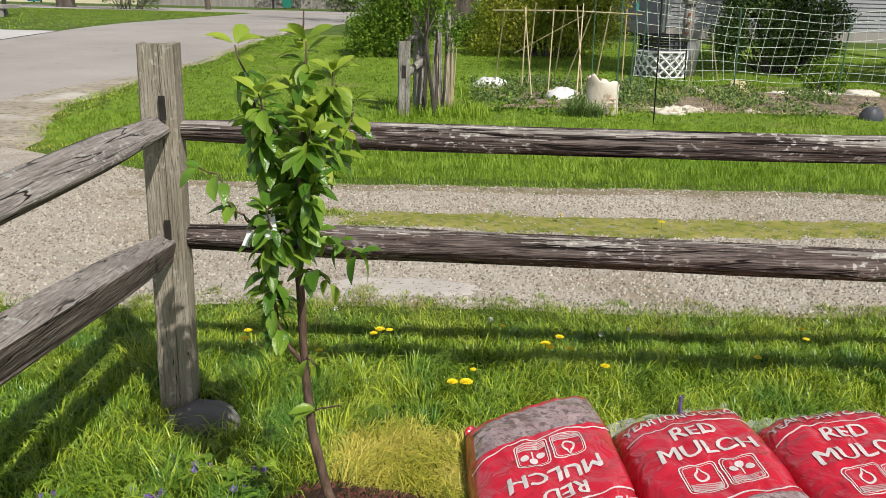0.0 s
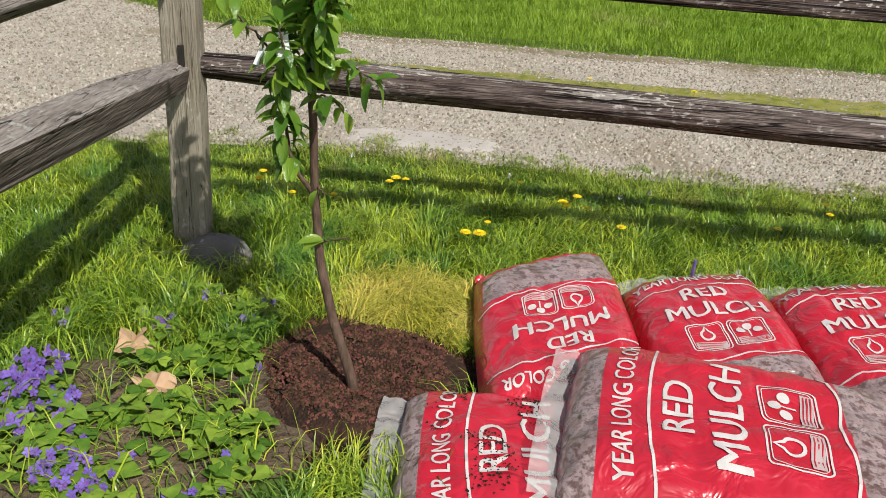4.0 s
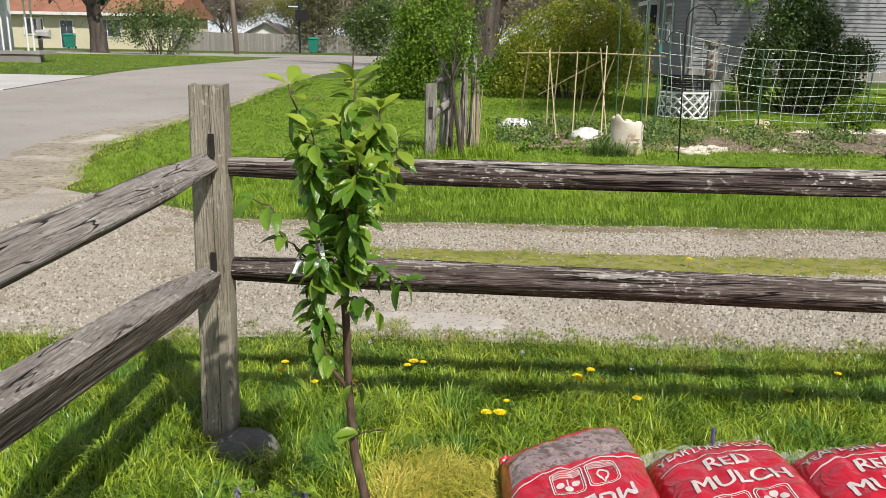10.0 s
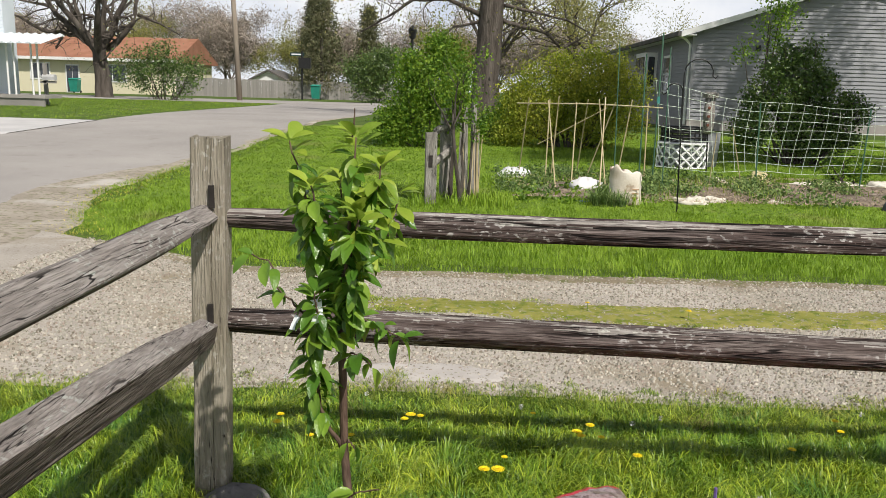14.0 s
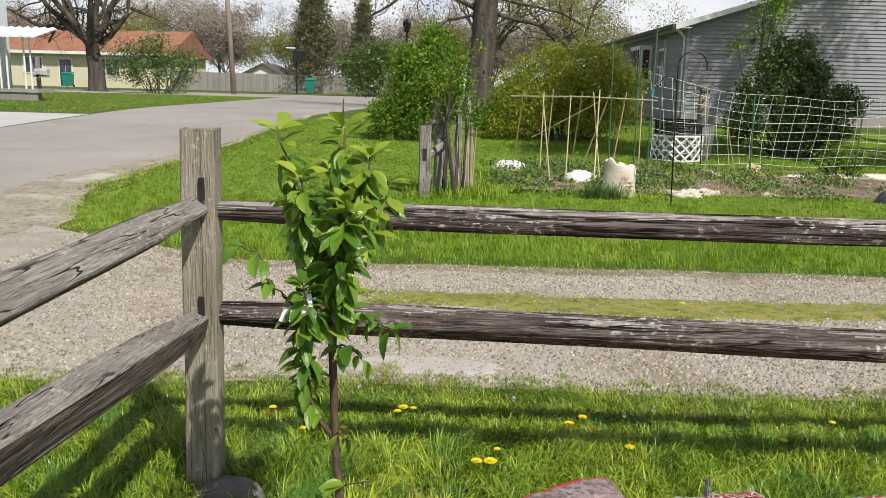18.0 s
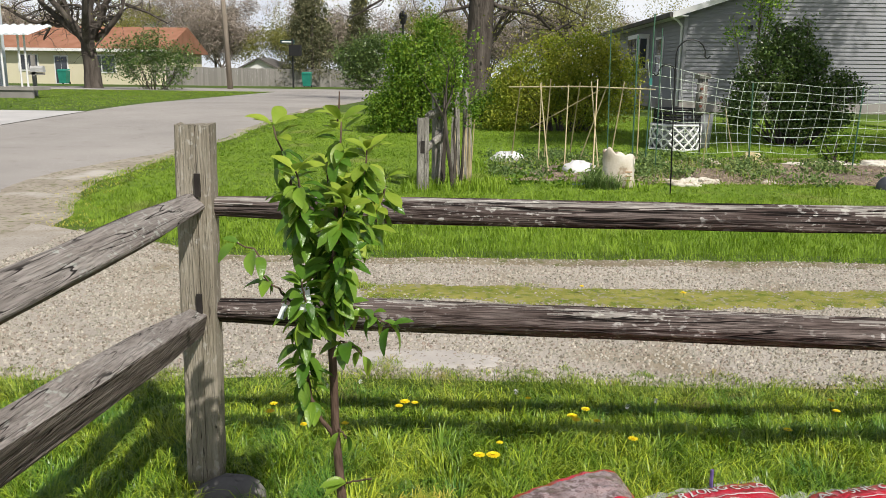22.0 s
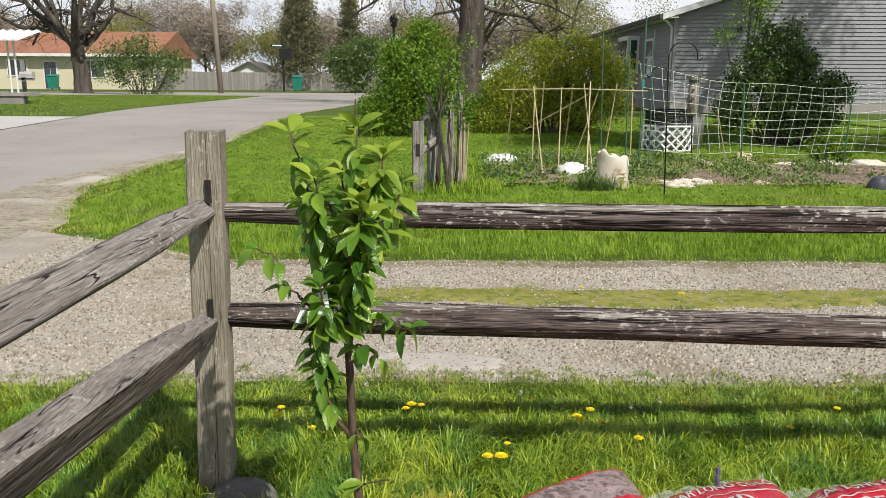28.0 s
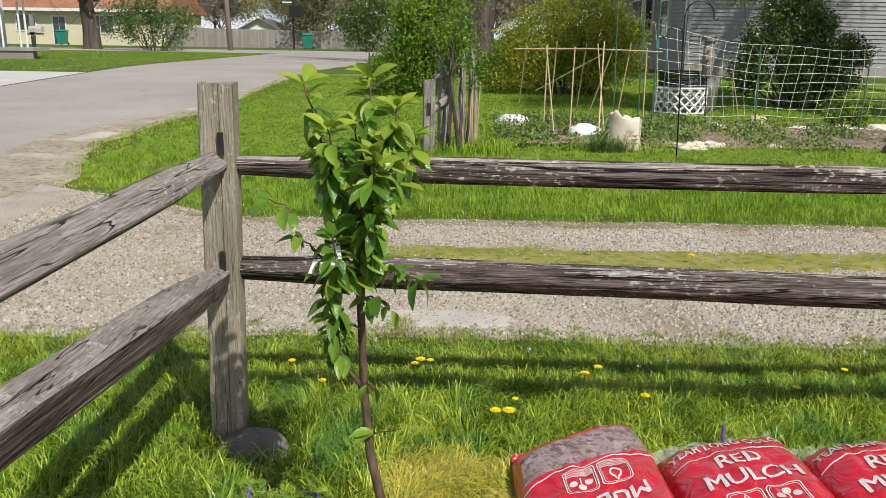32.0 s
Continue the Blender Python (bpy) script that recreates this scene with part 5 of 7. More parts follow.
class BagSkin:
    """The upper skin of a pillow-shaped bag. Local a runs along the lettering, b upwards in the lettering, both in metres."""

    def __init__(self, cx, cy, z0, ang, skew, w, l, thick, seed, slope=(0, 0)):
        self.c = Vector((cx, cy, 0))
        self.ua = Vector((math.cos(radians(ang)), math.sin(radians(ang)), 0))
        self.ub = Vector((-math.sin(radians(ang + skew)), math.cos(radians(ang + skew)), 0))
        self.z0, self.w, self.l, self.t, self.seed, self.slope = z0, w, l, thick, seed, slope

    def plane(self, a, b):
        return self.z0 + self.slope[0] * a + self.slope[1] * b

    def at(self, a, b, lift=0.0, under=False):
        u, v = max(-1, min(1, 2 * a / self.w)), max(-1, min(1, 2 * b / self.l))
        e = max(0.0, (1 - abs(u) ** 4.6) * (1 - abs(v) ** 6.5)) ** 0.52
        pinch = 1 - 0.05 * (v * v) * abs(u)
        s = self.seed
        wav = 0.012 * noise.noise(Vector((b * 9, s, 1.0))) * abs(u) + 0.012 * noise.noise(Vector((a * 9, s, 7.0))) * abs(v)
        q = self.c + self.ua * (a * pinch * (1 + wav)) + self.ub * (b * (1 - 0.03 * u * u) * (1 + wav))
        seam = self.plane(a, b) + 0.38 * self.t + 0.012 * noise.noise(Vector((u * 5, v * 5, s + 4))) * (1 - e)
        if under:
            return Vector((q.x, q.y, seam - 0.004 - 0.37 * self.t * e))
        lump = 0.15 * noise.noise(Vector((u * 1.5 + s, v * 1.9, s * 0.7))) + 0.08 * noise.noise(Vector((u * 4 + s, v * 5, s)))
        fold = 0.007 * noise.noise(Vector((u * 7 + 2 * v + s, v * 2.2 - u, s))) + 0.004 * noise.noise(Vector((u * 3, v * 14, s)))
        return Vector((q.x, q.y, seam + 0.62 * self.t * e * (1 + lump) + fold * min(1, e * 2) + lift))


def words(text, size):
    """The flat mesh of a word in the built-in font, centred."""
    cu = bpy.data.curves.new("words", "FONT")
    cu.body, cu.size, cu.align_x, cu.align_y = text, size, "CENTER", "CENTER"
    cu.resolution_u = 3
    ob = bpy.data.objects.new("words", cu)
    me = bpy.data.meshes.new_from_object(ob)
    bm = bmesh.new()
    bm.from_mesh(me)
    bmesh.ops.triangulate(bm, faces=bm.faces)
    for _ in range(3):
        long = [e for e in bm.edges if e.calc_length() > 0.022]
        if long:
            bmesh.ops.subdivide_edges(bm, edges=long, cuts=1)
            bmesh.ops.triangulate(bm, faces=bm.faces)
    sh = Shape()
    bm.verts.index_update()
    # three close layers side by side make the strokes bold
    for k, (dx, dy) in enumerate(((0, 0), (0.024, 0.008), (-0.024, -0.008))):
        sh.add([v.co + Vector((dx * size, dy * size, 0.0005 * k)) for v in bm.verts], [tuple(v.index for v in f.verts) for f in bm.faces])
    bm.free()
    bpy.data.objects.remove(ob)
    return sh


def lay(sh, skin, a0, b0, sx=1.0, sy=1.0, lift=0.002, arch=0.0):
    """Lay a flat shape on the skin with its middle at (a0, b0)."""
    out = Shape()
    out.v = [tuple(skin.at(a0 + x * sx, b0 + y * sy - arch * (x * sx) ** 2, lift + z)) for x, y, z in sh.v]
    out.f, out.m = sh.f, sh.m
    return out


def ribbon(pts, w):
    """A flat band through the given flat points."""
    sh = Shape()
    vs = []
    n = len(pts)
    for i, (x, y) in enumerate(pts):
        x0, y0 = pts[max(i - 1, 0)]
        x1, y1 = pts[min(i + 1, n - 1)]
        d = math.hypot(x1 - x0, y1 - y0) or 1
        nx, ny = -(y1 - y0) / d * w / 2, (x1 - x0) / d * w / 2
        vs += [(x + nx, y + ny, 0), (x - nx, y - ny, 0)]
    return sh.add(vs, [(2 * i, 2 * i + 1, 2 * i + 3, 2 * i + 2) for i in range(n - 1)])


def rounded(w, h, r=0.012, n=8):
    pts = []
    for cx, cy, a0 in ((w / 2 - r, h / 2 - r, 0), (-w / 2 + r, h / 2 - r, 90), (-w / 2 + r, -h / 2 + r, 180), (w / 2 - r, -h / 2 + r, 270)):
        for k in range(5):
            a = radians(a0 + 90 * k / 4)
            pts.append((cx + r * math.cos(a), cy + r * math.sin(a)))
    out = []
    for p, q in zip(pts, pts[1:] + pts[:1]):
        steps = max(1, int(math.hypot(q[0] - p[0], q[1] - p[1]) / 0.02))
        out += [(p[0] + (q[0] - p[0]) * i / steps, p[1] + (q[1] - p[1]) * i / steps) for i in range(steps)]
    return out + [out[0]]


def disc(cx, cy, rx, ry, n=14):
    return Shape().add([(cx, cy, 0)] + [(cx + rx * math.cos(2 * math.pi * k / n), cy + ry * math.sin(2 * math.pi * k / n), 0) for k in range(n)],
                       [(0, 1 + k, 1 + (k + 1) % n) for k in range(n)])


def mulch_bag(label, skin, flap_top=True, flap_bottom=False, banner=True, red_b=0.125, red_rim=False, sc=1.0, low_off=0.345):
    t = thing("mulch_bag", label, "bag of mulch", "mulch bags")
    W, L = skin.w, skin.l
    high_b, low_b = red_b + (0.165 if banner else 0.085) * sc, red_b - low_off * sc
    nu, nv = 40, 56
    sh = Shape()
    vs = [skin.at(W * (i / nu - 0.5), L * (j / nv - 0.5)) for i in range(nu + 1) for j in range(nv + 1)]
    low_vs = [skin.at(W * (i / nu - 0.5), L * (j / nv - 0.5), under=True) for i in range(nu + 1) for j in range(nv + 1)]
    n = nv + 1
    for i in range(nu):
        for j in range(nv):
            b = L * ((j + 0.5) / nv - 0.5)
            red = low_b < b < high_b or (red_rim and (j < 6 or i < 2 or i > nu - 3))
            sh.f.append((i * n + j, (i + 1) * n + j, (i + 1) * n + j + 1, i * n + j + 1))
            sh.m.append(0 if red else 1)
    m0 = len(vs)
    for i in range(nu):
        for j in range(nv):
            sh.f.append((m0 + i * n + j, m0 + i * n + j + 1, m0 + (i + 1) * n + j + 1, m0 + (i + 1) * n + j))
            sh.m.append(1)
    rim = [i * n for i in range(nu + 1)] + [nu * n + j for j in range(1, nv + 1)] + [i * n + nv for i in range(nu - 1, -1, -1)] + [j for j in range(nv - 1, 0, -1)]
    for a, b in zip(rim, rim[1:] + rim[:1]):
        sh.f.append((a, m0 + a, m0 + b, b))
        sh.m.append(1)
    sh.v = [tuple(p) for p in vs + low_vs]
    part("body", sh, [M_RED, M_CLEARMULCH], t, "glossy red printed film", True)
    for on, end in ((flap_top, 1), (flap_bottom, -1)):
        if on:
            f = Shape()
            vv = []
            for i in range(41):
                a = W * (i / 40 - 0.5)
                for k in range(5):
                    p = skin.at(a, end * L * 0.5) + skin.ub * end * (k * (0.014 if end > 0 else 0.006))
                    p.z += 0.012 * noise.noise(Vector((i * 0.35, k * 0.6, skin.seed))) + 0.002 * k
                    vv.append(p)
            f.add(vv, [(i * 5 + k, (i + 1) * 5 + k, (i + 1) * 5 + k + 1, i * 5 + k + 1) for i in range(40) for k in range(4)])
            part("sealed_flap", f, M_RED if end < 0 else M_CLEAR, t, "" if end < 0 else "crinkled clear plastic flap", True)
    part("lettering", lay(words("RED", 0.088 * sc), skin, -0.01, red_b, 1.02), M_PRINT, t, "white printed lettering")
    part("lettering", lay(words("MULCH", 0.098 * sc), skin, 0.0, red_b - 0.097 * sc, 1.04, arch=0.3), M_PRINT, t, "white printed lettering")
    if banner:
        part("lettering", lay(words("YEAR LONG COLOR", 0.058 * sc), skin, 0.0, red_b + 0.115 * sc, 0.84, arch=0.25), M_PRINT, t, "small white printed lettering")
        part("printed_line", lay(ribbon([(-W * 0.47 + W * 0.94 * i / 30, 0) for i in range(31)], 0.006), skin, 0, red_b + 0.062 * sc, arch=0.35), M_PRINT, t)
    part("printed_line", lay(ribbon([(-W * 0.48 + W * 0.96 * i / 30, 0.006 * math.sin(i * 0.5)) for i in range(31)], 0.006), skin, 0, low_b + 0.014, arch=-0.1), M_PRINT, t)
    for sx in (-1, 1):
        c = (sx * 0.067 * sc - 0.005, red_b - 0.225 * sc)
        part("printed_box", lay(ribbon(rounded(0.12 * sc, 0.12 * sc), 0.004), skin, *c), M_PRINT, t)
        part("printed_box", lay(ribbon(rounded(0.105 * sc, 0.105 * sc), 0.0022), skin, *c), M_PRINT, t)
        if sx < 0:
            drop = [(0.019 * math.sin(2 * math.pi * q / 16), 0.008 - 0.02 * math.cos(2 * math.pi * q / 16) + (0.016 if q == 8 else 0)) for q in range(17)]
            part("printed_drop", lay(ribbon(drop, 0.007), skin, *c), M_PRINT, t)
        else:
            for fx, fy in ((0, 0.028), (-0.026, 0.008), (0.026, 0.008)):
                part("printed_flower", lay(disc(fx, fy, 0.014, 0.013), skin, *c), M_PRINT, t)
            part("printed_stem", lay(ribbon([(0, 0.02), (0, 0.005), (0, -0.015)], 0.005), skin, *c), M_PRINT, t)
        part("caption_bar", lay(ribbon([(-0.045 + 0.0225 * q, 0.003 * math.sin(q + 1)) for q in range(5)], 0.026), skin, c[0], c[1] - 0.036), M_PINKPRINT, t)
        for dy in (-0.029, -0.036, -0.043):
            part("caption_bar", lay(ribbon([(-0.04 + 0.02 * q, 0.003 * math.sin(q + 1)) for q in range(5)], 0.0025), skin, c[0], c[1] + dy, lift=0.003), M_RED, t)
    return t


BAG_A = BagSkin(1.07, -0.475, 0.0, 210, -27, 0.49, 0.68, 0.14, 1.3)
BAG_B = BagSkin(1.515, -0.50, 0.0, 19, -16, 0.46, 0.70, 0.13, 2.7)
BAG_E = BagSkin(1.955, -0.485, 0.0, 15, -12, 0.46, 0.70, 0.13, 5.1)
BAG_D = BagSkin(1.045, -1.06, 0.0, 90, 0, 0.48, 0.70, 0.135, 7.7)
BAG_C = BagSkin(1.385, -1.05, 0.11, 79, 0, 0.5, 0.70, 0.14, 9.2, (0.03, 0.0))
mulch_bag("full red bag of mulch lying upside down on the grass", BAG_A, False, True, True, 0.178, True, 0.88, 0.32)
mulch_bag("full red bag of mulch with a crinkled silver flap", BAG_B, True, False, True, 0.17, sc=0.93)
mulch_bag("full red bag of mulch at the end of the row", BAG_E, True, False, True, 0.17, sc=0.95)
mulch_bag("red bag of mulch with soil smears beside the tree", BAG_D, True, False, True, 0.15, sc=0.92)
mulch_bag("topmost red bag of mulch lying across the others", BAG_C, True, False, True, 0.135, sc=0.95)
tagged(mesh_ob("garden_marker", Shape().tube([(1.535, -0.10, 0.0), (1.53, -0.10, 0.08), (1.53, -0.10, 0.12)], [0.004, 0.006, 0.005], 6), mat("marker_purple", (0.12, 0.08, 0.25), (0.18, 0.13, 0.33), 30, 0.5)), "small dull purple marker stick behind the bags", "garden marker")


# ---------------------------------------------------------------- small things in the near grass
def dandelion(x, y, h, size, seed):
    rng = random.Random(seed)
    t = thing("dandelion", "yellow dandelion flower in the grass", "flower", "dandelions")
    z = ground_z(x, y)
    tip = Vector((x + rng.uniform(-0.01, 0.01), y + rng.uniform(-0.01, 0.01), z + h))
    part("stalk", Shape().tube([(x, y, z), tip], 0.0016, 5), M_VIOLET_LEAF, t)
    head = Shape()
    for ring, (r, lift, cnt) in enumerate(((1.0, 0.0, 16), (0.72, 0.15, 13), (0.4, 0.25, 9))):
        for k in range(cnt):
            a = 2 * math.pi * k / cnt + ring * 0.3
            d = Vector((math.cos(a), math.sin(a), 0))
            s_ = Vector((-math.sin(a), math.cos(a), 0)) * size * 0.13
            c0 = tip + Vector((0, 0, size * lift * 0.6))
            c1 = tip + d * size * r + Vector((0, 0, size * (lift + 0.1)))
            head.add([c0 - s_ * 0.4, c0 + s_ * 0.4, c1 + s_, c1 - s_], [(0, 1, 2, 3)])
    part("flower_head", head, M_DANDELION, t)


for i, (x, y, h, sz) in enumerate(((0.81, 0.04, 0.06, 0.018), (0.87, 0.04, 0.06, 0.021), (0.88, 0.13, 0.06, 0.011), (0.55, 0.46, 0.06, 0.018), (0.53, 0.43, 0.06, 0.014), (0.58, 0.45, 0.06, 0.013), (1.16, 0.36, 0.06, 0.018), (1.18, 0.34, 0.06, 0.016), (1.23, 0.42, 0.06, 0.016), (1.25, 0.33, 0.06, 0.013), (1.35, 0.19, 0.06, 0.016), (1.92, 0.28, 0.06, 0.014), (2.17, 0.45, 0.06, 0.013), (0.06, 0.35, 0.06, 0.017), (0.06, 0.42, 0.06, 0.014), (0.19, 0.26, 0.06, 0.013), (1.02, 0.52, 0.06, 0.011),
                                   (2.08, 2.2, 0.05, 0.018), (1.5, 2.3, 0.05, 0.014), (-0.35, 3.9, 0.07, 0.02), (-0.2, 4.3, 0.07, 0.018), (2.2, 0.55, 0.06, 0.014), (0.33, 0.3, 0.05, 0.013))):
    dandelion(x, y, h * 1.35, sz * 1.08, i)


def puff(x, y, h, i):
    t = thing("dandelion_clock", "white dandelion seed head in the grass", "flower", "dandelion clocks")
    part("stalk", Shape().tube([(x, y, 0), (x, y, h)], 0.0014, 5), M_VIOLET_LEAF, t)
    sh = Shape()
    rng = random.Random(i)
    for _ in range(40):
        d = Vector((rng.gauss(0, 1), rng.gauss(0, 1), rng.gauss(0, 1))).normalized()
        s_ = d.cross(Vector((0.3, 0.2, 1))).normalized() * 0.0016
        p = Vector((x, y, h))
        sh.add([p, p + d * 0.011 + s_, p + d * 0.011 - s_], [(0, 1, 2)])
    part("seed_head", sh, M_PUFF, t)


for i in range(9):
    rr = random.Random(300 + i)
    puff(rr.uniform(-0.1, 2.4), rr.uniform(0.3, 0.85), rr.uniform(0.07, 0.12), i)


def violets():
    rng = random.Random(31)
    lv, fl = Shape(), Shape()
    spots = [(-0.16, -0.84, 0.060, 60, 36), (-0.17, -0.90, 0.050, 40, 22), (-0.07, -0.92, 0.035, 20, 16), (-0.14, -0.99, 0.050, 40, 16), (-0.05, -1.01, 0.060, 50, 8), (0.06, -1.15, 0.060, 50, 24), (-0.03, -1.09, 0.070, 60, 3), (0.13, -1.16, 0.060, 40, 8), (0.00, -0.99, 0.040, 20, 5), (0.06, -0.60, 0.030, 20, 9), (0.01, -0.56, 0.050, 40, 5), (0.07, -0.44, 0.060, 40, 5), (0.25, -0.48, 0.080, 60, 8), (0.24, -0.65, 0.070, 70, 1), (0.20, -0.71, 0.070, 70, 0), (0.21, -0.92, 0.060, 40, 0), (0.11, -0.88, 0.050, 40, 0), (0.05, -0.94, 0.040, 26, 0), (0.33, -0.95, 0.070, 60, 2), (0.36, -0.96, 0.050, 40, 1), (0.36, -1.07, 0.060, 50, 2), (0.20, -1.00, 0.050, 16, 0), (0.17, -1.06, 0.040, 10, 3), (0.35, -0.69, 0.050, 40, 3), (0.09, -0.74, 0.060, 50, 0), (0.32, -1.17, 0.060, 30, 5), (-0.21, -0.59, 0.060, 20, 4), (0.11, -0.38, 0.080, 30, 4)]
    for cx, cy, r, nl, nf in spots:
        for _ in range(int(nl * 0.65)):
            x, y = cx + rng.gauss(0, r * 0.6), cy + rng.gauss(0, r * 0.6)
            if in_mulch(x, y):
                continue
            z = rng.uniform(0.015, 0.06)
            a = rng.uniform(0, 6.283)
            sz = rng.uniform(0.013, 0.03)
            d, s_ = Vector((math.cos(a), math.sin(a), rng.uniform(-0.3, 0.3))), Vector((-math.sin(a), math.cos(a), rng.uniform(-0.3, 0.3)))
            p = Vector((x, y, z))
            lv.add([p, p + s_ * sz * 0.8 - d * sz * 0.25, p + s_ * sz * 0.75 + d * sz * 0.6, p + d * sz * 1.5 - Vector((0, 0, sz * 0.3)), p - s_ * sz * 0.75 + d * sz * 0.6, p - s_ * sz * 0.8 - d * sz * 0.25],
                   [(0, 1, 2, 3), (0, 3, 4, 5)])
        for _ in range(int(nf * (1.2 if nf > 12 else 0.8))):
            x, y = cx + rng.gauss(0, r * 0.55), cy + rng.gauss(0, r * 0.55)
            p = Vector((x, y, rng.uniform(0.05, 0.085) if nf > 20 else rng.uniform(0.03, 0.06)))
            a0 = rng.uniform(0, 6.283)
            nrm = Vector((rng.uniform(-0.6, 0.6), -1, rng.uniform(0.2, 1))).normalized()
            e1 = nrm.cross(Vector((0, 0, 1))).normalized()
            e2 = nrm.cross(e1)
            for k in range(5):
                a = a0 + 2 * math.pi * k / 5
                d = e1 * math.cos(a) + e2 * math.sin(a)
                s_ = (-e1 * math.sin(a) + e2 * math.cos(a)) * 0.0042
                fl.add([p, p + d * 0.007 + s_, p + d * 0.012, p + d * 0.007 - s_], [(0, 1, 2, 3)])
    tagged(mesh_ob("violet_leaves", lv, M_VIOLET_LEAF), "heart-shaped green leaves of wild violets", "violets", kind="stuff")
    tagged(mesh_ob("violet_flowers", fl, M_VIOLET), "small purple wild violet flowers", "violets", kind="stuff")


violets()

# bare earth among the violets
sh = Shape()
seg = 40
vs = [(0.17, -0.97, 0.012)]
for i in range(1, 6):
    for k in range(seg):
        a = 2 * math.pi * k / seg
        r = 0.36 * (1 + 0.15 * math.sin(3 * a) + 0.1 * math.sin(5 * a + 1)) * i / 5
        vs.append((0.17 + r * math.cos(a) * 1.1, -0.97 + r * math.sin(a), (0.014 + 0.012 * noise.noise(Vector((r * 9 * math.cos(a), r * 9 * math.sin(a), 2)))) * (1 if i < 5 else -0.6)))
fs = [(0, 1 + k, 1 + (k + 1) % seg) for k in range(seg)] + [(1 + i * seg + k, 1 + (i + 1) * seg + k, 1 + (i + 1) * seg + (k + 1) % seg, 1 + i * seg + (k + 1) % seg) for i in range(4) for k in range(seg)]
tagged(mesh_ob("bare_earth", sh.add(vs, fs), M_SOIL, True), "patch of bare brown earth among the violets", "soil", kind="stuff")


def dead_leaf(x, y, z, size, ang, seed):
    rng = random.Random(seed)
    pts = []
    for k in range(22):
        a = 2 * math.pi * k / 22
        r = size * (0.62 + 0.38 * abs(math.sin(2.5 * a))) * rng.uniform(0.85, 1.1)
        pts.append(Vector((r * math.cos(a) * 0.8, r * math.sin(a), 0.25 * size * math.sin(3 * a + seed) + rng.uniform(0, 0.12) * size)))
    sh = Shape().add([Vector((0, 0, 0.0))] + pts, [(0, 1 + k, 1 + (k + 1) % 22) for k in range(22)])
    ob = mesh_ob("dead_leaf", sh, M_DEADLEAF)
    ob.matrix_basis = pose(x, y, z, 12, -8, ang)
    tagged(ob, "curled tan oak leaf lying on the ground", "leaf", "dead leaves")


dead_leaf(0.003, -0.682, 0.045, 0.058, 30, 1)
dead_leaf(0.113, -0.832, 0.035, 0.055, 80, 2)


def chips(name, n, seed, place, size, material, label, category, flat=0.35):
    """Small angular bits strewn on the ground, one mesh."""
    rng = np.random.default_rng(seed)
    p = place(rng, n)
    n = len(p)
    base = np.array([(-1, -1, -1), (1, -1, -1), (0, 1.1, -1), (-0.5, -0.4, 1), (0.6, -0.4, 1), (0.1, 0.6, 1)], float)
    v = np.repeat(base[None], n, 0) * rng.uniform(0.6, 1.3, (n, 6, 3))
    sc = size * rng.uniform(0.45, 1.25, (n, 1, 1)) * np.array([1, rng.uniform(0.5, 1), flat])[None, None]
    v = v * sc
    a = rng.uniform(0, 6.283, n)
    c, s_ = np.cos(a)[:, None], np.sin(a)[:, None]
    x, y = v[:, :, 0] * c - v[:, :, 1] * s_, v[:, :, 0] * s_ + v[:, :, 1] * c
    tilt = rng.uniform(-0.5, 0.5, (n, 1))
    v = np.stack([x, y, v[:, :, 2] + x * tilt], 2) + p[:, None, :]
    i = np.arange(n)[:, None] * 6
    f = np.concatenate([i + q for q in ([3, 4, 5], [0, 1, 4], [0, 4, 3], [1, 2, 5], [1, 5, 4], [2, 0, 3], [2, 3, 5])]).astype(int)
    return big_mesh(name, v.reshape(-1, 3), f, material, label, category)


def on_mulch(rng, n):
    q = np.column_stack([rng.uniform(0.25, 0.95, n), rng.uniform(-1.05, -0.4, n)])
    q = q[[in_mulch(x, y, 0.02) for x, y in q]]
    out = []
    for x, y in q:
        u = math.hypot(x - MULCH_C[0], y - MULCH_C[1]) / (MULCH_R * 1.05)
        out.append((x, y, max(0.008, 0.019 + 0.026 * ease(0.1, 0.55, u) - 0.05 * ease(0.65, 1.0, u) + 0.012 * noise.noise(Vector((x * 25, y * 25, 0))))))
    return np.array(out)


chips("mulch_chips", 16000, 71, on_mulch, 0.0055, M_CHIP, "shredded red-brown bark chips", "mulch")


def on_drive(rng, n):
    q = np.column_stack([rng.uniform(-2.4, 5.2, n), rng.uniform(0.75, 4.6, n)])
    q = q[[drive_near(x) - 0.05 < y < drive_far(x) + 0.03 and not (x > 0 and 2.08 < y < 2.46 and (x * 977 + y * 613) % 1 > 0.3 + 3 * max(0, abs(y - 2.27) - 0.08)) for x, y in q]]
    return np.array([(x, y, ground_z(x, y) + 0.014) for x, y in q])


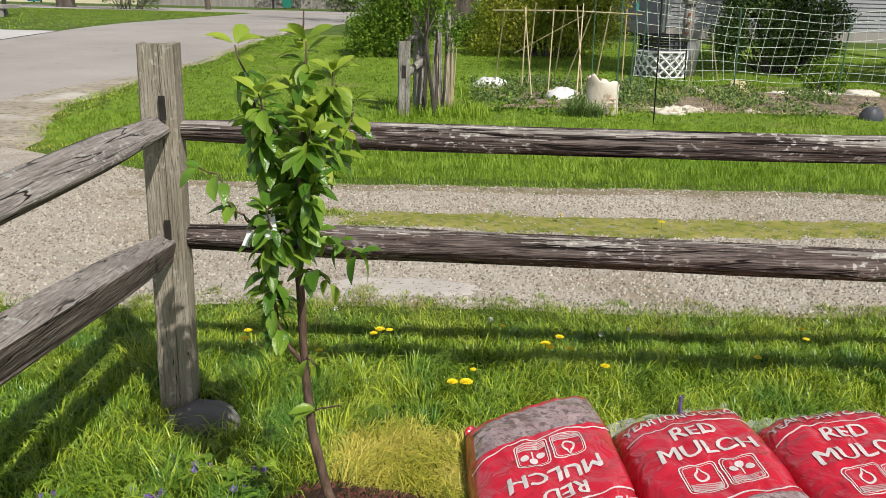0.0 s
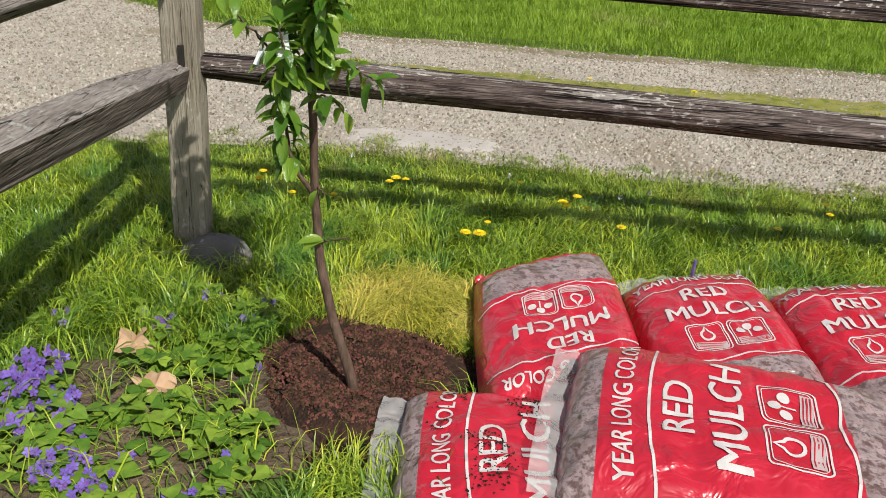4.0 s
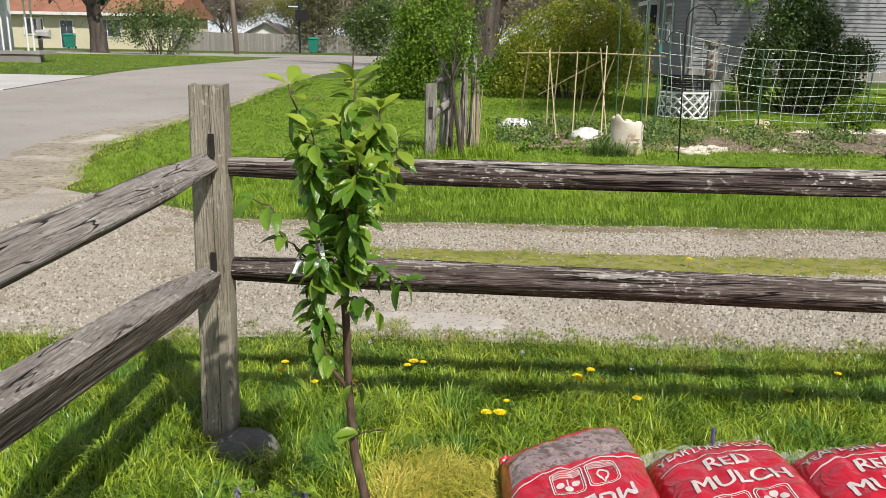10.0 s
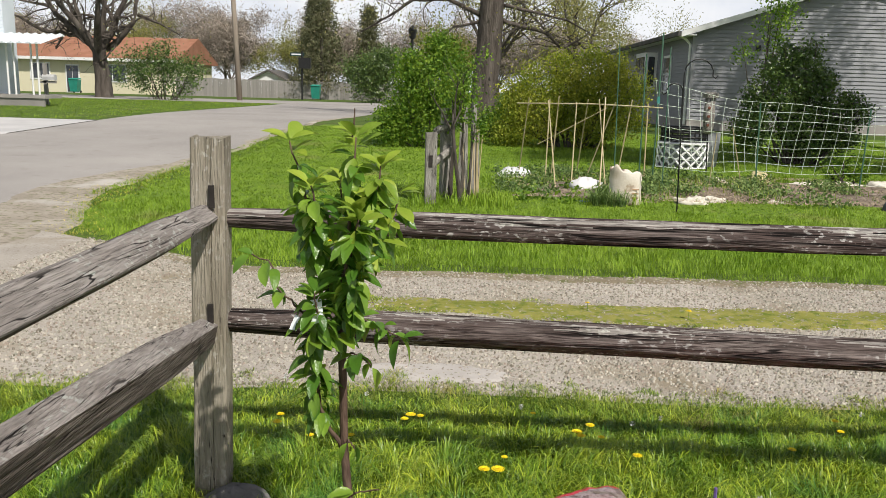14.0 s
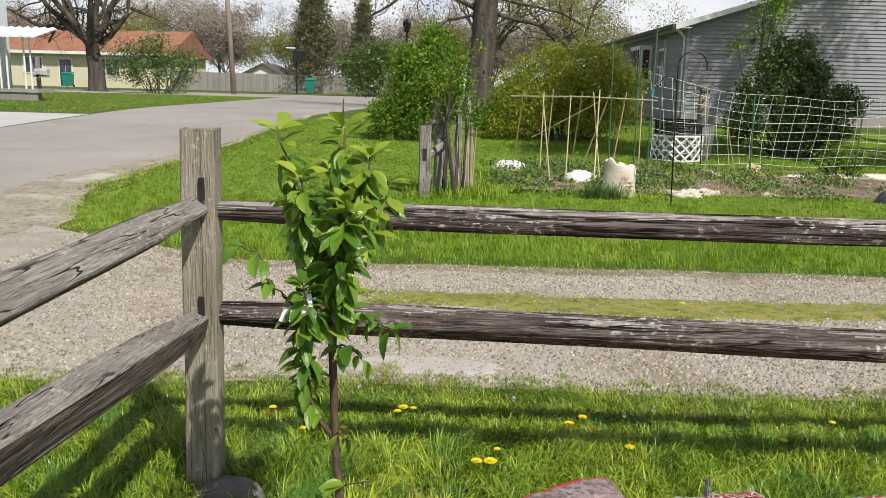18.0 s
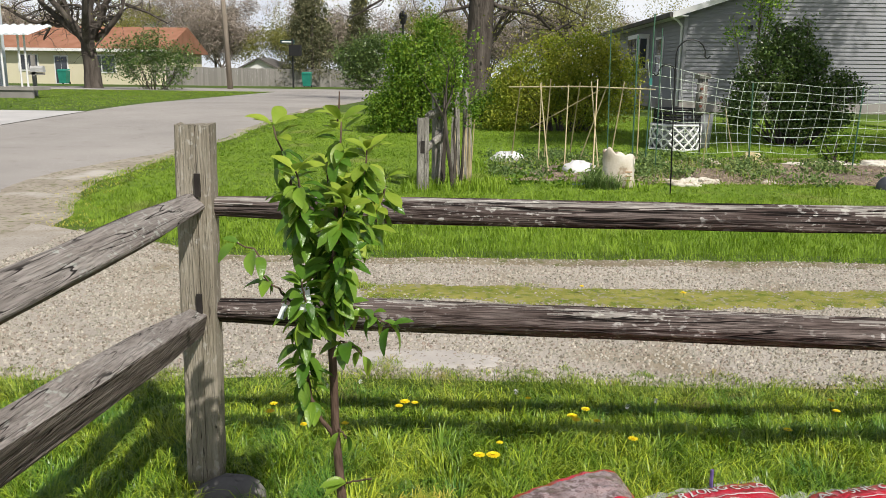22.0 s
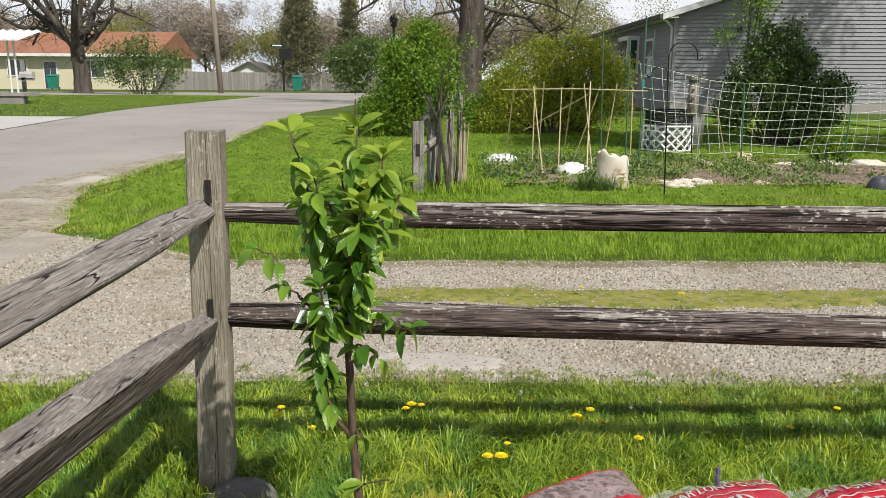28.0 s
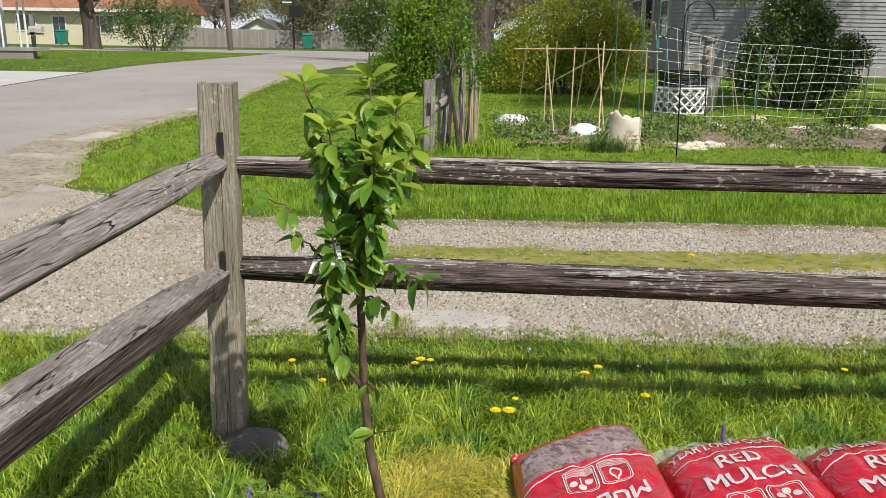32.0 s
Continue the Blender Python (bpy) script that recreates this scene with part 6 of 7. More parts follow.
chips("gravel_stones", 44000, 72, on_drive, 0.0095, M_STONE, "loose pale gravel stones on the driveway", "gravel", 0.6)
M_STONE_DARK = mat("dark_gravel_stone", (0.2, 0.17, 0.135), (0.3, 0.26, 0.21), 30, 0.9, island=True, rand=0.4)
chips("dark_gravel", 22000, 73, on_drive, 0.0095, M_STONE_DARK, "loose brown gravel stones on the driveway", "gravel", 0.6)
blades("strip_grass", scatter(75000, -0.2, 6, 2.04, 2.52, 74, lambda x, y: noise.noise(Vector((x * 3, y * 5, 4))) + 1.2 - 5 * abs(y - 2.27) > 0.25), 0.03, 0.0036, 75, M_BLADE_MOWN, "short grass on the strip between the wheel tracks", lean=0.9, trim=lambda x, y: 0.6 + 1.2 * max(0, noise.noise(Vector((x * 2.2, y * 4, 8)))))
blades("gravel_weeds", scatter(26000, -3.2, 5.5, 0.95, 3.4, 70, lambda x, y: y < drive_far(x) and noise.noise(Vector((x * 2.1, y * 3.4, 12))) + 0.5 * noise.noise(Vector((x * 9, y * 9, 2))) > (0.22 if x < 0.2 else 0.42)), 0.012, 0.0045, 69, M_BLADE_MOWN, "tiny weeds and moss creeping over the gravel", "weeds", lean=1.2)
blades("verge_edge", scatter(16000, -3.2, 6, 0.8, 1.15, 76, lambda x, y: abs(y - drive_near(x)) < 0.05 + 0.1 * noise.noise(Vector((x * 4, y * 7, 1)))), 0.022, 0.0032, 77, M_BLADE_DRY, "thin dry grass along the gravel edge", lean=1.2)
blades("verge_front", scatter(16000, -2.5, 6, 2.95, 4.3, 83, lambda x, y: abs(y - drive_far(x) + 0.03) < 0.06 + 0.12 * noise.noise(Vector((x * 4, y * 7, 1)))), 0.024, 0.0036, 84, M_BLADE_DRY, "thin dry grass along the far gravel edge", lean=1.2)
blades("lane_edge", scatter(24000, -4.4, -1.0, 3.4, 11, 89, lambda x, y: y > drive_far(x) - 0.1 and abs(x - road_near(y) - 0.1) < 0.28 + 0.3 * noise.noise(Vector((x * 3, y * 3, 6)))), 0.03, 0.005, 90, M_BLADE_DRY, "thin dry grass fringing the lane", lean=1.1)


# ---------------------------------------------------------------- garden things
def lump(name, label, category, x, y, rx, ry, h, material, seed, rough_=0.25, group="", z=None):
    """A slumped heap lying on the ground: a bag, a cloth, a stone."""
    sh, vs, seg, rows = Shape(), [], 20, 7
    z0 = (ground_z(x, y) if z is None else z) - 0.01
    for i in range(rows + 1):
        el = (math.pi / 2) * i / rows
        for k in range(seg):
            a = 2 * math.pi * k / seg
            g = 1 + rough_ * noise.noise(Vector((math.cos(a) * 2 + seed, math.sin(a) * 2, el * 2))) + rough_ * 0.5 * noise.noise(Vector((math.cos(a) * 6, math.sin(a) * 6 + seed, el * 5)))
            r = math.cos(el) ** 0.7
            vs.append((x + rx * g * r * math.cos(a), y + ry * g * r * math.sin(a), z0 + h * g * math.sin(el)))
    sh.add(vs, [(i * seg + k, i * seg + (k + 1) % seg, (i + 1) * seg + (k + 1) % seg, (i + 1) * seg + k) for i in range(rows) for k in range(seg)])
    return tagged(mesh_ob(name, sh, material, True), label, category, group)


lump("white_bag", "slumped white plastic bag in the garden", "bag", 1.5, 9.9, 0.27, 0.2, 0.15, M_WHITEBAG, 1, group="white bags")
lump("white_bag", "slumped white plastic bag in the garden", "bag", 2.37, 8.4, 0.25, 0.2, 0.19, M_WHITEBAG, 2, group="white bags")


def sack():
    t = thing("woven_sack", "pale woven sack with a rolled open top", "sack")
    sh, vs, seg = Shape(), [], 40
    prof = [(0.0, 0.0), (0.18, 0.0), (0.2, 0.03), (0.2, 0.09), (0.192, 0.15), (0.197, 0.21), (0.19, 0.27), (0.198, 0.32), (0.192, 0.36), (0.2, 0.4), (0.185, 0.425), (0.165, 0.41), (0.15, 0.36), (0.1, 0.33), (0.0, 0.33)]
    for j, (r, z) in enumerate(prof):
        for k in range(seg):
            a = 2 * math.pi * k / seg
            g = 1 + 0.08 * noise.noise(Vector((math.cos(a) * 1.3, math.sin(a) * 1.3, z * 4))) + 0.05 * noise.noise(Vector((math.cos(a) * 3 + z * 9, math.sin(a) * 3, z * 24)))
            fold = (0.035 * math.sin(a - 1.9) + 0.07 * noise.noise(Vector((math.cos(a) * 2.2, math.sin(a) * 2.2, 5)))) * ease(0.28, 0.46, z)
            vs.append((2.68 - 0.05 * z + r * g * math.cos(a), 7.22 + r * 0.8 * g * math.sin(a), z + fold))
    sh.add(vs, [(i * seg + k, i * seg + (k + 1) % seg, (i + 1) * seg + (k + 1) % seg, (i + 1) * seg + k) for i in range(len(prof) - 1) for k in range(seg)])
    part("bag", sh, M_SACK, t, smooth=True)
    for k, z in enumerate((0.1, 0.15, 0.2)):
        part("printed_bar", Shape().box((2.72, 7.075 - 0.004, z), (2.80, 7.08, z + 0.015)), M_DEADLEAF, t, "faded brown print bar")


sack()


def compost_bin():
    t = thing("compost_bin", "round grey compost bin wrapped in white lattice", "compost bin")
    x, y, z = 4.6, 12.0, 0.06
    part("drum", Shape().tube([(x, y, z), (x, y, z + 0.47)], [0.40, 0.42], 24), mat("bin_grey", (0.2, 0.215, 0.22), (0.28, 0.29, 0.29), 4, 0.6), t, smooth=True)
    ring = Shape()
    for zz in (0.47, 0.55, 0.63, 0.71):
        ring.tube([(x + 0.38 * math.cos(2 * math.pi * k / 24), y + 0.38 * math.sin(2 * math.pi * k / 24), z + zz) for k in range(25)], 0.02, 5)
    for k in range(24):
        a = 2 * math.pi * k / 24
        ring.box((x + 0.38 * math.cos(a) - 0.012, y + 0.38 * math.sin(a) - 0.012, z + 0.46), (x + 0.38 * math.cos(a) + 0.012, y + 0.38 * math.sin(a) + 0.012, z + 0.72))
    part("basket_rim", ring, M_BLACK, t, "black slatted plastic basket rim")
    for sgn in (-1, 1):
        for k in range(9):
            pts = []
            for j in range(9):
                zz = 0.03 + 0.4 * j / 8
                a = -math.pi * 1.1 + 2.0 * math.pi / 15 * k * 0.95 + sgn * 0.95 * (j / 8 - 0.5)
                if -math.pi * 1.05 < a < 0.12:
                    pts.append((x + 0.435 * math.cos(a), y + 0.435 * math.sin(a), z + zz))
            if len(pts) > 1:
                part("lattice_slat", Shape().tube(pts, 0.02, 4), M_WHITE, t)
    for zz in (0.02, 0.44):
        part("lattice_rail", Shape().tube([(x + 0.435 * math.cos(a), y + 0.435 * math.sin(a), z + zz) for a in span(-math.pi * 1.05, 0.12, 20)], 0.018, 4), M_WHITE, t)
    tagged(mesh_ob("grey_tub", Shape().tube([(5.05, 12.25, 0.03), (5.05, 12.25, 0.68)], [0.24, 0.28], 16), mat("tub_grey", (0.24, 0.25, 0.26), (0.32, 0.33, 0.33), 5, 0.6), True), "grey plastic tub behind the compost bin", "tub")


compost_bin()


def feeder():
    t = thing("bird_feeder", "weathered wooden bird feeder on a thin pole", "bird feeder")
    x, y = 4.72, 11.0
    part("pole", Shape().tube([(x + 0.04, y, 0), (x, y, 0.8)], 0.012, 6), M_BLACK, t)
    part("body", Shape().tube([(x - 0.02, y, 0.72), (x, y, 0.8), (x, y, 1.0), (x, y, 1.3)], [0.06, 0.085, 0.09, 0.08], 10), M_OLDPOST, t, smooth=True)
    part("cap", Shape().tube([(x, y, 1.3), (x, y, 1.37), (x, y, 1.4)], [0.12, 0.13, 0.06], 10), M_OLDPOST, t)
    for zz in (0.86, 1.0, 1.14):
        part("seed_port", Shape().tube([(x - 0.03, y - 0.1, zz), (x - 0.03, y - 0.07, zz)], 0.024, 8), mat("rust", (0.12, 0.05, 0.035), (0.2, 0.08, 0.05), 9, 0.7), t)


feeder()


def garden_net():
    t = thing("garden_net", "sagging pale green square-mesh garden net on rods", "garden net")

    def top(x):
        u = (x - 3.49) / 5.2
        return 1.53 - 1.35 * u + 1.55 * u * u - 0.25 * u ** 3

    def pt(x, v):
        zt = top(x)
        zb = 0.27 - 0.035 * (x - 3.5) + 0.009 * (x - 3.5) ** 2
        return (x + 0.05 * math.sin(v * 3 + x * 2), 9.5 + 0.08 * math.sin(x * 1.3 + v * 2), zb + (zt - zb) * v + 0.02 * math.sin(x * 4 + v * 5))
    for i in range(30):
        x = 3.5 + i * 0.175
        part("cord", Shape().tube([pt(x, v) for v in span(0, 1, 7)], 0.0029, 4, caps=False), M_NET, t)
    for j in range(9):
        part("cord", Shape().tube([pt(x, j / 8) for x in span(3.5, 8.6, 32)], 0.0029, 4, caps=False), M_NET, t)
    for x, z, ln in ((3.52, 2.2, 0.0), (3.3, 1.9, 0.02), (5.0, 1.25, 0.05), (6.6, 1.2, -0.03), (8.4, 1.5, 0)):
        part("rod", Shape().tube([(x + ln, 9.5, 0), (x, 9.5, z)], 0.011, 6), M_GREENROD, t)


garden_net()
stake("garden_stake", "thin green plant stake", (3.45, 8.6, 0), (3.42, 8.6, 1.95), 0.008, M_GREENROD, "green stakes")
stake("garden_stake", "thin green plant stake", (2.75, 8.4, 0), (2.72, 8.5, 2.0), 0.008, M_GREENROD, "green stakes")
stake("garden_stake", "thin pale plant stake", (4.75, 9.2, 0), (4.55, 9.25, 0.9), 0.008, M_BAMBOO, "pale stakes")
stake("garden_stake", "thin pale plant stake", (4.3, 9.3, 0), (4.35, 9.3, 0.8), 0.008, M_BAMBOO, "pale stakes")

# soil of the beds
M_BED = mat("dry_bed_soil", (0.2, 0.155, 0.118), (0.33, 0.268, 0.21), 5, 0.98, 1.0, 45, spots=[((0.12, 0.09, 0.065), 16, 0.52, 0.66), ((0.42, 0.36, 0.3), 11, 0.6, 0.7)], bump_dist=0.05)
for nm, cx, cy, rx, ry in [("garden_bed", *b) for b in BEDS]:
    sh, vs, seg = Shape(), [(cx, cy, ground_z(cx, cy) + 0.05)], 40
    for i in range(1, 7):
        for k in range(seg):
            a = 2 * math.pi * k / seg
            r = i / 6 * (1 + 0.12 * math.sin(4 * a))
            x, y = cx + rx * r * math.cos(a), cy + ry * r * math.sin(a)
            vs.append((x, y, ground_z(x, y) + (0.05 + 0.05 * noise.noise(Vector((x * 3, y * 3, 0)))) * (1 - (i / 6) ** 4) - (0.02 if i == 6 else 0)))
    fs = [(0, 1 + k, 1 + (k + 1) % seg) for k in range(seg)] + [(1 + i * seg + k, 1 + (i + 1) * seg + k, 1 + (i + 1) * seg + (k + 1) % seg, 1 + i * seg + (k + 1) % seg) for i in range(5) for k in range(seg)]
    tagged(mesh_ob(nm, sh.add(vs, fs), M_BED, True), "dug brown garden bed", "garden bed", kind="stuff")
M_CLOTH = mat("ground_cloth", (0.6, 0.56, 0.47), (0.7, 0.67, 0.6), 6, 0.9, 0.6, 40)
M_CLOTH_Y = mat("straw_cloth", (0.58, 0.5, 0.28), (0.68, 0.6, 0.38), 6, 0.9, 0.6, 40)
rngc = random.Random(12)
for i, (x, y, rx, ry, h, m_) in enumerate(((3.6, 7.6, 0.22, 0.12, 0.06, M_CLOTH), (3.9, 7.9, 0.2, 0.1, 0.05, M_CLOTH), (4.55, 9.9, 0.2, 0.12, 0.08, M_CLOTH), (5.25, 10.0, 0.17, 0.14, 0.16, M_CLOTH_Y),
                                           (5.9, 9.7, 0.3, 0.1, 0.06, M_CLOTH), (6.5, 9.9, 0.35, 0.1, 0.07, M_CLOTH), (7.1, 9.9, 0.3, 0.12, 0.09, M_CLOTH), (6.2, 8.8, 0.25, 0.07, 0.04, M_CLOTH),
                                           (5.2, 8.4, 0.2, 0.06, 0.05, M_CLOTH), (4.7, 7.8, 0.12, 0.05, 0.04, M_CLOTH), (7.4, 8.8, 0.25, 0.08, 0.05, M_CLOTH), (5.6, 9.1, 0.25, 0.07, 0.05, M_CLOTH_Y), (2.2, 9.3, 0.1, 0.06, 0.03, M_CLOTH), (6.8, 9.3, 0.3, 0.07, 0.05, M_CLOTH))):
    lump("ground_cloth", "crumpled pale ground cloth edging the bed", "cloth", x, y, rx, ry, h, m_, i + 20, 0.5, "ground cloths")
lump("blue_tarp", "scrap of dark blue tarpaulin on the ground", "tarp", 2.35, 7.35, 0.3, 0.05, 0.03, mat("tarp_blue", (0.05, 0.08, 0.2), (0.08, 0.12, 0.27), 8, 0.5), 50)
lump("dark_bucket", "dark grey bucket lying at the garden's edge", "bucket", 5.95, 7.3, 0.15, 0.12, 0.17, mat("bucket_grey", (0.05, 0.055, 0.07), (0.09, 0.095, 0.11), 8, 0.5), 51, 0.1)
leaf_cloud_pts = [(2.1 + 0.9 * random.Random(i).uniform(-1, 1), 8.3 + 1.2 * random.Random(i + 99).uniform(-1, 1), 0.05) for i in range(60)]
weeds = thing("garden_weeds", "low green weeds and seedlings in the garden", "weeds", kind="stuff")
leaf_cloud("foliage", leaf_cloud_pts + [(2.5, 7.35, 0.1), (2.45, 7.35, 0.13), (2.6, 7.3, 0.08), (2.5, 7.4, 0.15)], 20, 0.07, 0.06, M_CROWN_GREEN, weeds, 81, squash=0.6)


# ---------------------------------------------------------------- the old fence remnant
def old_fence():
    t = thing("old_fence", "broken grey remnant of an old rail fence", "fence")
    part("post", fence_post(0.325, 6.9, 0.82, 0.066, (0.0, 0.0), 8), M_OLDPOST, t)
    # the hole's shade is a dark plate on the uncut post
    part("mortise", Shape().box((0.30, 6.828, 0.42), (0.35, 6.84, 0.56)), M_SLOT_SHADE, t, "dark plate standing for a shaded mortise hole")
    part("post", fence_post(0.50, 7.2, 1.1, 0.068, (0.0, 0.0), 20), M_OLDPOST, t)
    part("rail", hewn((0.36, 6.95, 0.44), (0.60, 7.15, 0.66), 0.035, 0.045, 14, rings=10), M_OLDPOST, t)
    part("rail", hewn((0.36, 7.0, 0.82), (0.64, 7.2, 0.98), 0.035, 0.05, 15, rings=10), M_OLDPOST, t)
    for k, (x, h, ln) in enumerate(((0.66, 0.98, 0.02), (0.74, 1.1, -0.03), (0.82, 1.16, 0.0), (0.88, 0.9, -0.02))):
        part("board", fence_post(x, 7.6 + 0.05 * k, h, 0.026, (ln, 0), 15 * k), M_OLDPOST, t)
    rng = random.Random(6)
    for k in range(7):
        x = rng.uniform(0.66, 0.95)
        part("dead_cane", Shape().tube([(x, 7.4, -0.02), (x + rng.uniform(-0.06, 0.06), 7.4, rng.uniform(0.5, 1.1))], 0.006, 5), M_BAMBOO, t)


old_fence()
tree("young_hedge_tree", "slender leaning young tree among the old posts", 0.69, 6.85, 1.5, 0.026, 93, 3, M_CROWN_GREEN, 4, 0.042, 0.06, trunk=0.62, way=(-0.1, 0, 1), kids=(2, 3), spread=0.7)
bush("hedge_seedling", "leafy seedling growing through the old fence", [(0.7, 1.2, 0.22), (0.55, 1.3, 0.2), (0.84, 0.86, 0.1), (0.6, 0.95, 0.12)], 7.0, M_CROWN_GREEN, 92, 4, 70, 16, 0.045, 0.05)
blades("post_weeds", scatter(1500, 0.1, 1.3, 6.5, 7.4, 78), 0.16, 0.008, 79, M_BLADE_FAR, "tall weeds round the old posts")


# ---------------------------------------------------------------- far things
def street_sign():
    t = thing("street_sign", "black street sign post with a dark box", "street sign")
    x, y = -11.1, 55.5
    part("pole", Shape().tube([(x, y, 0.2), (x, y, 3.75)], 0.07, 8), M_BLACK, t)
    b = part("blade", Shape().box((x - 0.85, y - 0.03, 3.4), (x + 0.15, y + 0.03, 3.65)), mat("sign_green", (0.02, 0.05, 0.05), (0.03, 0.07, 0.06), 5, 0.5), t)
    part("lettering_bar", Shape().box((x - 0.75, y - 0.04, 3.48), (x + 0.05, y - 0.032, 3.57)), M_WHITE, b)
    part("box", Shape().box((x - 0.2, y - 0.3, 2.55), (x + 0.65, y + 0.1, 3.3)), M_BLACK, t)


street_sign()


def mailbox():
    t = thing("mailbox", "grey mailbox on a pale wooden post", "mailbox")
    x, y = -15.6, 28.6
    part("post", Shape().box((x - 0.06, y - 0.06, 0.3), (x + 0.06, y + 0.06, 1.9)), M_FENCEWOOD, t)
    part("arm", Shape().box((x - 0.25, y - 0.06, 1.15), (x + 0.4, y + 0.06, 1.24)), M_FENCEWOOD, t)
    bx = Shape()
    ring = [(-0.11, 0), (0.11, 0), (0.11, 0.14), (0.08, 0.2), (0, 0.23), (-0.08, 0.2), (-0.11, 0.14)]
    bx.add([(x + e, y + px, 1.26 + pz) for e in (-0.1, 0.4) for px, pz in ring], [(k, (k + 1) % 7, 7 + (k + 1) % 7, 7 + k) for k in range(7)] + [tuple(range(7)), tuple(range(7, 14))])
    part("box", bx, mat("mailbox_grey", (0.4, 0.4, 0.4), (0.5, 0.5, 0.5), 5, 0.5), t)


mailbox()


def small_house(name, label, x0, x1, y, z1, ridge, wall, roof):
    t = thing(name, label, "house")
    zb = 0.2
    part("wall", Shape().box((x0, y, zb), (x1, y + 6, z1)).add([(x0, y, z1), (x1, y, z1), ((x0 + x1) / 2, y, ridge - 0.1)], [(0, 1, 2)]), wall, t)
    xm = (x0 + x1) / 2
    for a, b in ((x0 - 0.3, xm), (xm, x1 + 0.3)):
        za, zc = (z1 - 0.1, ridge) if b == xm else (ridge, z1 - 0.1)
        part("roof", Shape().add([(a, y - 0.3, za), (b, y - 0.3, zc), (b, y + 6.3, zc), (a, y + 6.3, za), (a, y - 0.3, za - 0.15), (b, y - 0.3, zc - 0.15), (b, y + 6.3, zc - 0.15), (a, y + 6.3, za - 0.15)],
                                 [(0, 1, 2, 3), (4, 7, 6, 5), (0, 4, 5, 1), (0, 3, 7, 4), (1, 5, 6, 2)]), roof, t)


small_house("white_shed", "small white gabled shed behind the board fence", -18.6, -15.6, 70, 1.9, 2.7, M_WHITE, M_ROOF)
small_house("white_house", "pale gabled house far behind the shrubs", 4.6, 10.2, 62, 1.9, 3.1, M_PALEBLUE, M_ROOF)
tree("garden_maple", "maple just coming into leaf beside the grey house", 11.9, 15.4, 15, 0.24, 95, 4, M_CROWN_SPRING, 15, 0.14, 0.3, trunk=0.5, spread=0.6, bend=0.22)
bush("leafy_sapling", "slender tree in pale spring leaf before the grey house", [(7.88, 2.75, 0.4), (8.1, 3.1, 0.33), (7.21, 2.2, 0.26), (8.0, 2.1, 0.34), (7.7, 3.3, 0.3)], 17.0, M_CROWN_GREEN, 96, 7, 90, 16, 0.075, 0.13)
blades("garden_weed_grass", scatter(16000, 1.0, 8.5, 6.6, 10.8, 85, lambda x, y: noise.noise(Vector((x * 1.3, y * 1.6, 9))) > 0.12 and not in_bed(x, y)), 0.13, 0.009, 86, M_BLADE_FAR, "uneven tall weeds in the garden")
sh = Shape()
chips("garden_litter", 14000, 87, lambda r, n: np.array([(x, y, ground_z(x, y) + 0.06) for x, y in np.column_stack([r.uniform(1.3, 8.4, n), r.uniform(7.3, 10.3, n)]) if noise.noise(Vector((x * 1.1, y * 1.7, 4))) > -0.1]), 0.011, mat("straw_litter", (0.27, 0.215, 0.14), (0.42, 0.35, 0.25), 9, 0.95, island=True, rand=0.4), "dry straw and plant litter on the beds", "litter", 0.3)
blades("bed_weeds", scatter(1100, 2.9, 5.4, 7.9, 9.8, 94, lambda x, y: noise.noise(Vector((x * 2.2, y * 2.2, 3))) > 0.05), 0.2, 0.010, 98, M_BLADE_MOWN, "tall grey-green weeds between the beds", lean=0.7)
M_WEED = mat("weed_leaf", (0.13, 0.21, 0.06), (0.22, 0.31, 0.1), 5, 0.55, island=True, rand=0.35, trans=0.25)
rng_weed = random.Random(41)
weed_pts = []
while len(weed_pts) < 520:
    x, y = rng_weed.uniform(1.2, 6.4), rng_weed.uniform(7.4, 10.4)
    if noise.noise(Vector((x * 1.6, y * 1.9, 21))) > (0.0 if x < 5 else 0.3):
        if any(math.hypot(x - bx, y - by) < 0.42 for bx, by in ((1.5, 9.9), (2.37, 8.4), (2.68, 7.22), (3.62, 7.65), (4.0, 7.75))):
            continue
        weed_pts.append((x, y, ground_z(x, y) + rng_weed.uniform(0.03, 0.13)))
low_weeds = thing("low_weeds", "grey-green leafy weeds spreading between the beds", "weeds", kind="stuff")
leaf_cloud("foliage", weed_pts, 20, 0.07, 0.05, M_WEED, low_weeds, 82, squash=0.6)
blades("sack_tuft", scatter(420, 2.25, 2.65, 6.9, 7.15, 43), 0.24, 0.011, 44, M_WEED, "dark green tuft of weeds before the sack", lean=0.9)
